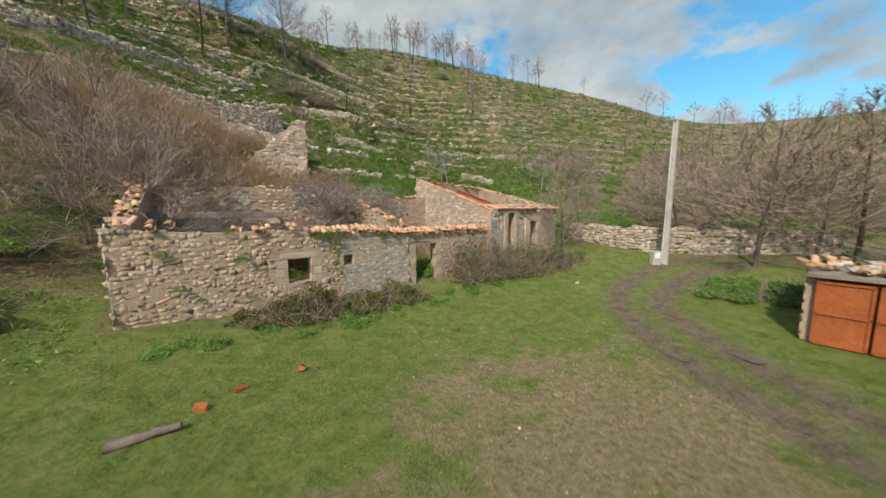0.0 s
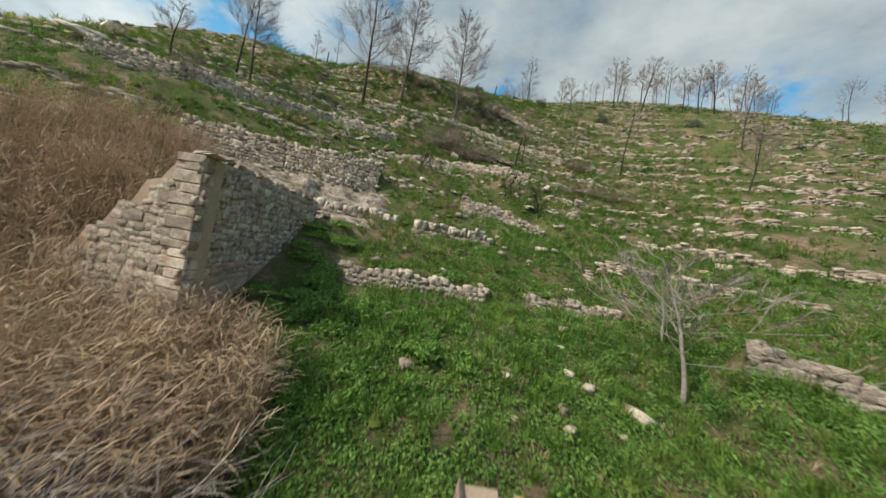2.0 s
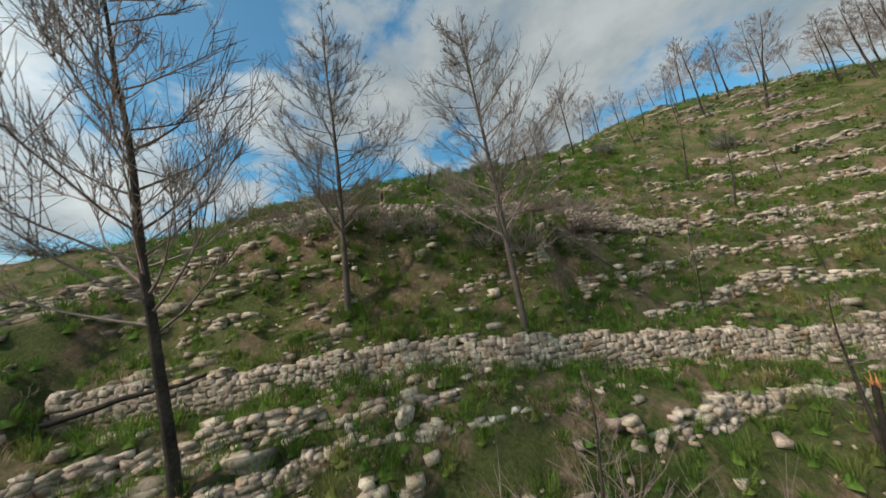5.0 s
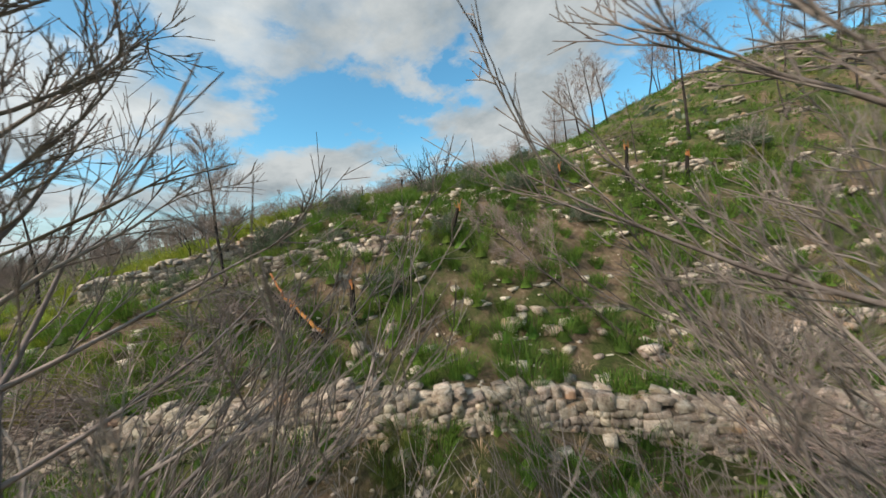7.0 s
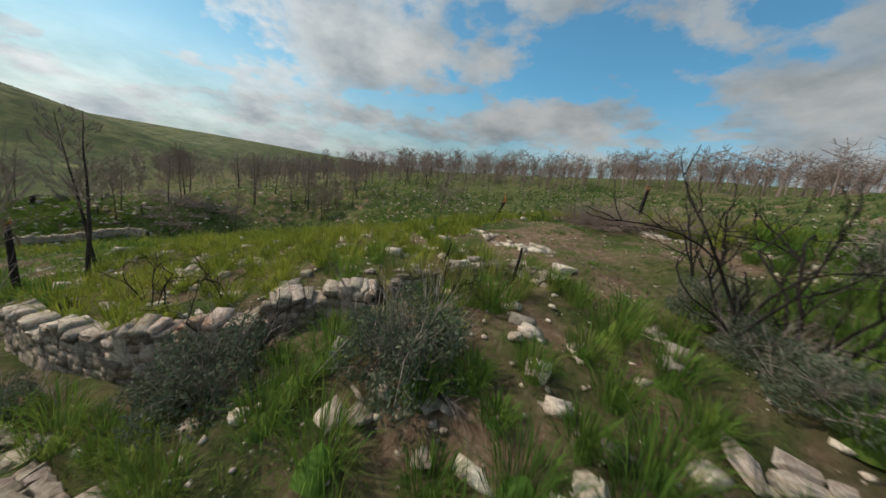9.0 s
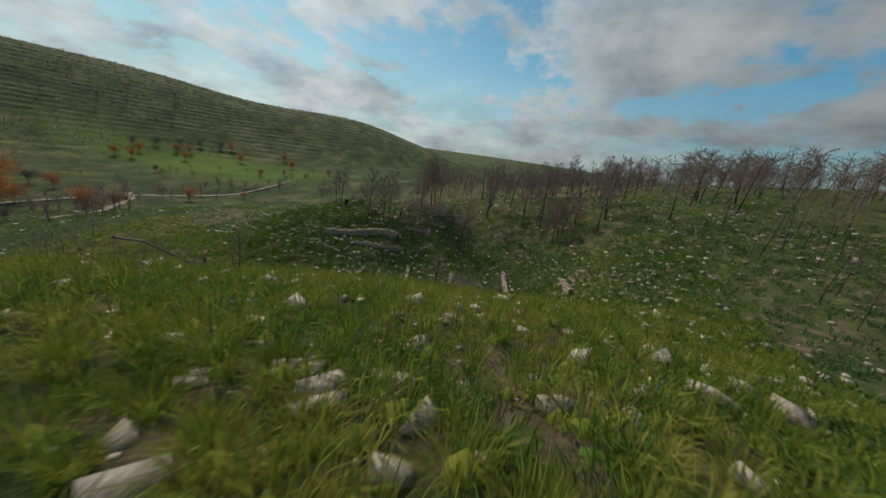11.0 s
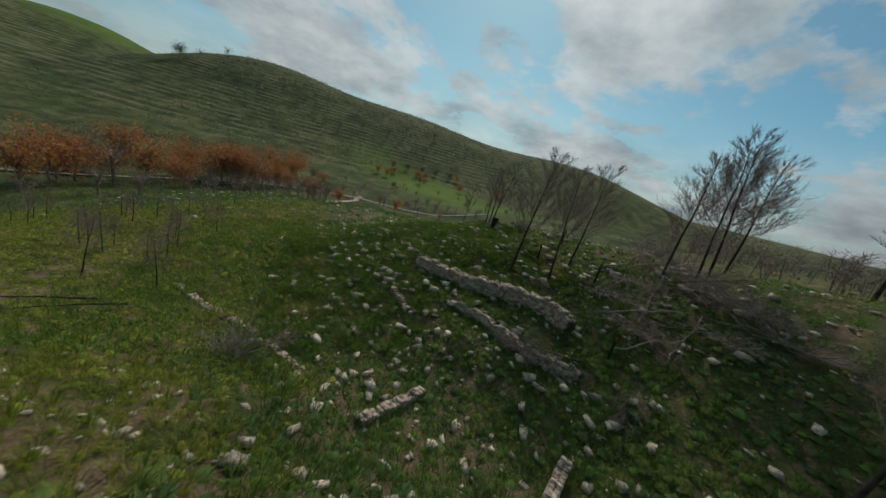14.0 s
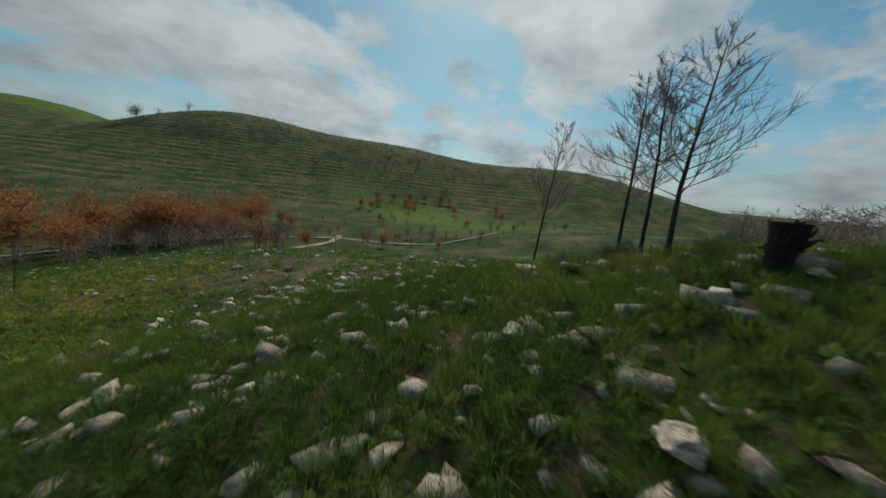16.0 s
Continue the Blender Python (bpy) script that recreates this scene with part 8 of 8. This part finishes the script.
def rusty_hut():
    """The stone hut with rusted sheet doors at the edge of the track."""
    rng = random.Random(14)
    g = hz(12, 9)
    hut = new("stone_hut")
    hut.location = (12.6, 8.6, g)
    tagged(hut, "low stone hut with rusted sheet doors and loose roof tiles", "hut")
    base = hut.location.copy()
    a, b = Vector((11.35, 9.35, 0)), Vector((13.6, 6.6, 0))
    d = (b - a).normalized()
    inn = Vector((-d.y, d.x, 0))
    if inn.x < 0:
        inn = -inn
    for k in range(3):
        leaf = new("door_leaf")
        leaf.parent = hut
        o = a + d * (1.12 * k) - inn * 0.05
        leaf.location = o - base + Vector((0, 0, g))
        tagged(leaf, "rust-orange sheet steel door leaf")
        bm = bmesh.new()
        block(bm, d * 0.54 + Vector((0, 0, 1.0)), d * 0.53, inn * 0.012, Vector((0, 0, 0.98)), 0)
        part("sheet", bm, RUST, leaf)
        for z in (0.06, 0.98, 1.92):
            bm = bmesh.new()
            block(bm, d * 0.54 - inn * 0.03 + Vector((0, 0, z)), d * 0.53, inn * 0.02, Vector((0, 0, 0.03)), 0)
            part("rail", bm, RUST, leaf)
        for u in (0.04, 1.04):
            bm = bmesh.new()
            block(bm, d * u - inn * 0.03 + Vector((0, 0, 1.0)), d * 0.03, inn * 0.02, Vector((0, 0, 0.97)), 0)
            part("stile", bm, RUST, leaf)
    for nm, p, q in (("side_wall", a + inn * 0.1, a + inn * 3.4), ("back_wall", a + inn * 3.4, a + inn * 3.4 + d * 3.6), ("far_wall", a + d * 3.5 + inn * 0.1, a + d * 3.5 + inn * 3.4)):
        bm = bmesh.new()
        w = (q - p).normalized()
        s = Vector((-w.y, w.x, 0))
        block(bm, (p + q) / 2 + Vector((0, 0, g + 1.0)) - base, w * ((q - p).length / 2), s * 0.22, Vector((0, 0, 1.12)), 0)
        core = part(nm, bm, MORTAR, hut)
        out = Vector((w.y, -w.x, 0))
        if (out.dot((p + q) / 2 - (a + d * 1.8 + inn * 1.7))) < 0:
            out = -out
        put_pieces("stone", course_stones(rng, p + out * 0.22, w, out, (q - p).length, lambda u: g, lambda u: g + 2.1, [], blocks(MASONRY), 0.2, 0.36), core, 50, MASONRY)
    roof = []
    for k in range(70):
        p = a + d * rng.uniform(-0.2, 3.6) + inn * rng.uniform(-0.1, 3.2)
        roof.append(tile_at(rng, p + Vector((0, 0, g + 2.2 + rng.uniform(0, 0.1))), -inn, 0.4, pitch=0.08))
    bm = bmesh.new()
    block(bm, a + d * 1.75 + inn * 1.65 + Vector((0, 0, g + 2.12)) - base, d * 1.95, inn * 1.85, Vector((0, 0, 0.05)), 0)
    slab = part("roof_slab", bm, OLD_WOOD, hut)
    put_pieces("roof_tile", roof, slab, 70, TILE)
    loads = [(rng.choice(pool(PALE_ROCK)), Matrix.Translation(a + d * rng.uniform(0, 3.4) + inn * rng.uniform(0, 3) + Vector((0, 0, g + 2.32))) @ Matrix.Rotation(rng.uniform(0, 6), 4, "Z") @ Matrix.Diagonal((0.4, 0.3, 0.14, 1))) for _ in range(26)]
    put_pieces("roof_stone", loads, slab, 26, PALE_ROCK)


rusty_hut()


def log(name, a, b, r, mat, label, bend=0.05, seed=0, group="fallen trunks and logs"):
    rng = np.random.RandomState(seed)
    a, b = np.array(a, float), np.array(b, float)
    pts = [a + (b - a) * k / 6 + rng.normal(0, bend, 3) * (0 < k < 6) for k in range(7)]
    ob = mesh_object(name, *twig_tubes([(pts, r, r * 0.55, 8)]), mat, smooth=True)
    tagged(ob, label, "log", group)
    return ob


def on_ground(x, y, up=0.0):
    return (x, y, hz(x, y) + up)


log("log", on_ground(-6.1, 5.2, 0.08), on_ground(-5.2, 5.8, 0.1), 0.12, OLD_WOOD, "short weathered grey log lying in grass", 0.02, 1)
log("fallen_log", on_ground(-16.1, 53.2, 0.35), on_ground(-20.0, 50.4, 0.9), 0.17, CHAR, "charred fallen pine trunk among brush", 0.08, 2)
log("fallen_log", on_ground(-37.0, 40.5, 0.5), on_ground(-33.4, 44.0, 1.6), 0.11, CHAR, "charred fallen pine trunk on the slope", 0.06, 3)
log("fallen_log", on_ground(-67.0, 34.2, 0.8), on_ground(-70.4, 31.6, 0.9), 0.09, CHAR, "charred pole lying across stumps", 0.04, 4)
log("fallen_log", on_ground(-60.0, 39.0, 1.6), on_ground(-67.5, 33.6, 0.4), 0.07, PALE_TWIG, "bleached fallen branch on the slope", 0.2, 5)
for k, (x1, y1, x2, y2) in enumerate(((-112, 18.5, -116, 22), (-113.5, 21, -119, 18), (-110.5, 22, -114, 24), (-116, 14, -120.5, 17), (-112.5, 24.5, -117, 23), (-90, 33, -95, 35.5), (-104, 30, -107, 33))):
    log("fallen_log", on_ground(x1, y1, 0.25), on_ground(x2, y2, 0.7), 0.08, TWIG, "fallen burnt pine trunk among brush", 0.1, 10 + k)
for k, (x, y, tall, lean) in enumerate(((-16.4, 54.6, 3.6, 0.1), (-35.7, 55.2, 1.3, 0.15), (-49.6, 72.4, 1.7, 0.1), (-49.5, 47.4, 2.5, 0.02), (-32.6, 66.4, 1.1, 0.4), (-113.8, 15.8, 2.2, 0.05), (-34.8, 59.6, 1.4, 0.5), (-27.0, 71.0, 1.4, 0.05), (-29.5, 68.5, 2.2, 0.05), (-52.6, 65.6, 1.5, 0.5), (-64.5, 37.0, 1.2, 0.1), (-70.6, 31.4, 1.3, 0.05), (-109.8, 22.4, 1.8, 0.1), (-111.6, 10.0, 1.6, 0.1), (-116.0, 8.0, 2.0, 0.1))):
    st = new("charred_stump")
    st.location = on_ground(x, y)
    tagged(st, "tall charred stump snapped off with raw orange wood on top", "stump", "snapped burnt stumps")
    top = (lean * tall * 0.6, lean * tall * 0.3, tall)
    tube("trunk", [(0, 0, -0.2), (top[0] * 0.4, top[1] * 0.4, tall * 0.5), top], 0.11, 0.075, CHAR, st, 8)
    r = np.random.RandomState(k)
    splints = [([np.array(top) + r.normal(0, 0.05, 3) - np.array([0, 0, 0.1]), np.array(top) + r.normal(0, 0.07, 3) + np.array([0, 0, r.uniform(0.08, 0.3)])], 0.035, 0.008, 4) for _ in range(6)]
    mesh_object("splintered_top", *twig_tubes(splints), WOOD_ORANGE, st, "raw orange splinters")


log("broken_log", on_ground(-35.6, 54.2, 0.1), on_ground(-38.1, 53.8, 0.75), 0.12, CHAR, "charred broken pine trunk split in the storm", 0.03, 21)
log("split_log", on_ground(-35.9, 54.25, 0.32), on_ground(-37.3, 53.95, 0.72), 0.065, WOOD_ORANGE, "split pine branch showing raw orange wood", 0.05, 22)
log("split_log", on_ground(-37.0, 54.0, 0.62), on_ground(-38.4, 54.1, 1.05), 0.05, WOOD_ORANGE, "split pine branch showing raw orange wood", 0.04, 26)
log("split_log", on_ground(-36.0, 54.2, 0.35), on_ground(-39.5, 52.6, 0.5), 0.05, TWIG, "long dead pine branch on the ground", 0.1, 23)
log("stake", on_ground(-42.1, 61.3, -0.1), on_ground(-42.05, 61.35, 1.05), 0.045, CHAR, "charred upright stake beside tumbled stones", 0.01, 24, "charred stakes")
log("stake", on_ground(-43.6, 60.2, -0.1), on_ground(-43.5, 60.3, 0.9), 0.03, CHAR, "charred upright stake beside tumbled stones", 0.01, 25, "charred stakes")
def fallen_pine(kind, x, y, to, tall, turn):
    """A felled pine whose trunk lies from (x, y) towards the bearing to, just clear of the ground below it."""
    q = np.linspace(0.15, 1.0, 12) * tall * 0.9
    land = height(x + q * math.cos(to), y + q * math.sin(to))
    foot = hz(x, y) + 0.25
    rise = max((land + 0.25 - foot) / q)
    t = dead_tree(PINES[kind], x, y, tall, turn, "fallen dead pine lying on the slope with twigs attached", "fallen dead pines", math.pi / 2 - math.atan(rise), to + math.pi / 2, 0.9, foot)
    t.name = "fallen_pine"


for k, (kind, x, y, to, tall) in enumerate(((6, -29.1, 60.1, 2.89, 7.6), (4, -25.0, 61.6, 2.0, 4.6), (7, -36.0, 54.4, 3.5, 5.0), (3, -66.8, 34.6, 0.63, 5.0), (4, -34.2, 49.9, 0.72, 3.3), (5, -22.2, 60.4, 3.77, 5.0), (6, -108.0, 22.0, 5.7, 6.0), (7, -111.0, 17.5, 5.1, 6.0), (7, -86.6, 17.4, 3.6, 3.6), (7, -33.0, 30.5, 5.1, 5.0), (6, -47.0, 68.2, 0.9, 4.6), (6, -48.0, 69.0, 2.4, 4.2), (6, -113.0, 21.0, 3.6, 6.5), (7, -116.5, 24.0, 5.6, 6.0), (6, -119.0, 19.0, 2.4, 6.0), (7, -112.0, 27.0, 4.4, 5.5), (6, -110.6, 24.2, 0.6, 5.0), (7, -37.5, 70.5, 2.8, 5.0), (7, -33.5, 73.0, 0.4, 5.0), (3, -75.5, 8.0, 0.7, 8.0), (3, -78.0, 9.8, 0.5, 7.0))):
    fallen_pine(kind, x, y, to, tall, k)


def root_plate():
    x, y = -110.7, 1.2
    t = new("uprooted_stump")
    t.location = on_ground(x, y)
    tagged(t, "dark uprooted stump with a ragged root plate", "stump")
    tube("trunk", [(0.2, 0, -0.2), (0.1, 0, 0.4), (0, 0, 0.8), (0.03, 0, 1.25)], 0.24, 0.40, CHAR, t, 9)
    r = np.random.RandomState(3)
    roots = []
    for k in range(30):
        w = np.array([r.normal(0, 0.9), r.normal(0, 0.6), r.uniform(-0.2, 1.0)])
        roots.append((wander(r, (r.normal(0, 0.12), r.normal(0, 0.1), r.uniform(0.55, 1.15)), w / np.linalg.norm(w), r.uniform(0.3, 0.65), 5, 0.45), 0.085, 0.02, 5))
    mesh_object("root_plate", *twig_tubes(roots), DARK_BROWN, t, "ragged earthy roots")


root_plate()


def ridge_tower():
    rng = random.Random(4)
    x, y = 2.0, 131.0
    t = new("ruined_tower")
    t.location = on_ground(x, y)
    tagged(t, "small pale ruined stone tower on the far crest", "ruin")
    for nm, cx, w, h in (("tower_body", 0, 2.2, 3.4), ("broken_wall", -5.5, 1.4, 2.2)):
        bm = bmesh.new()
        block(bm, (cx, 0, h / 2 - 0.3), Vector((w, 0, 0)), Vector((0, 1.5, 0)), Vector((0, 0, h / 2 + 0.3)), 0.1, rng)
        part(nm, bm, ASHLAR, t)


ridge_tower()
for k, (x, y, s) in enumerate(((-5.3, 6.4, 0.3), (-4.9, 7.2, 0.22), (-3.9, 8.2, 0.28))):
    ob = new("rusty_scrap", pool(RUST)[k])
    ob.location = on_ground(x, y, 0.06)
    ob.scale, ob.rotation_euler = (s * 1.8, s * 0.8, s * 0.5), (0.3, 0.2, k)
    tagged(ob, "rust-brown scrap of sheet metal half sunk in the grass", "scrap", "scraps of rusty sheet")
pud = []
for k in range(26):
    a = 2 * math.pi * k / 26
    pud.append((9.05 + 0.42 * math.cos(a) * (1 + 0.25 * math.sin(3 * a)), 9.4 + 1.1 * math.sin(a) * (1 + 0.15 * math.cos(2 * a))))
zz = min(hz(x, y) for x, y in pud) + 0.012
me_v = [(x, y, zz) for x, y in pud] + [(9.05, 9.4, zz)]
tagged(mesh_object("puddle_water", me_v, [(k, (k + 1) % 26, 26) for k in range(26)], WATERY), "shallow muddy puddle in the wheel rut", "puddle", kind="structure")
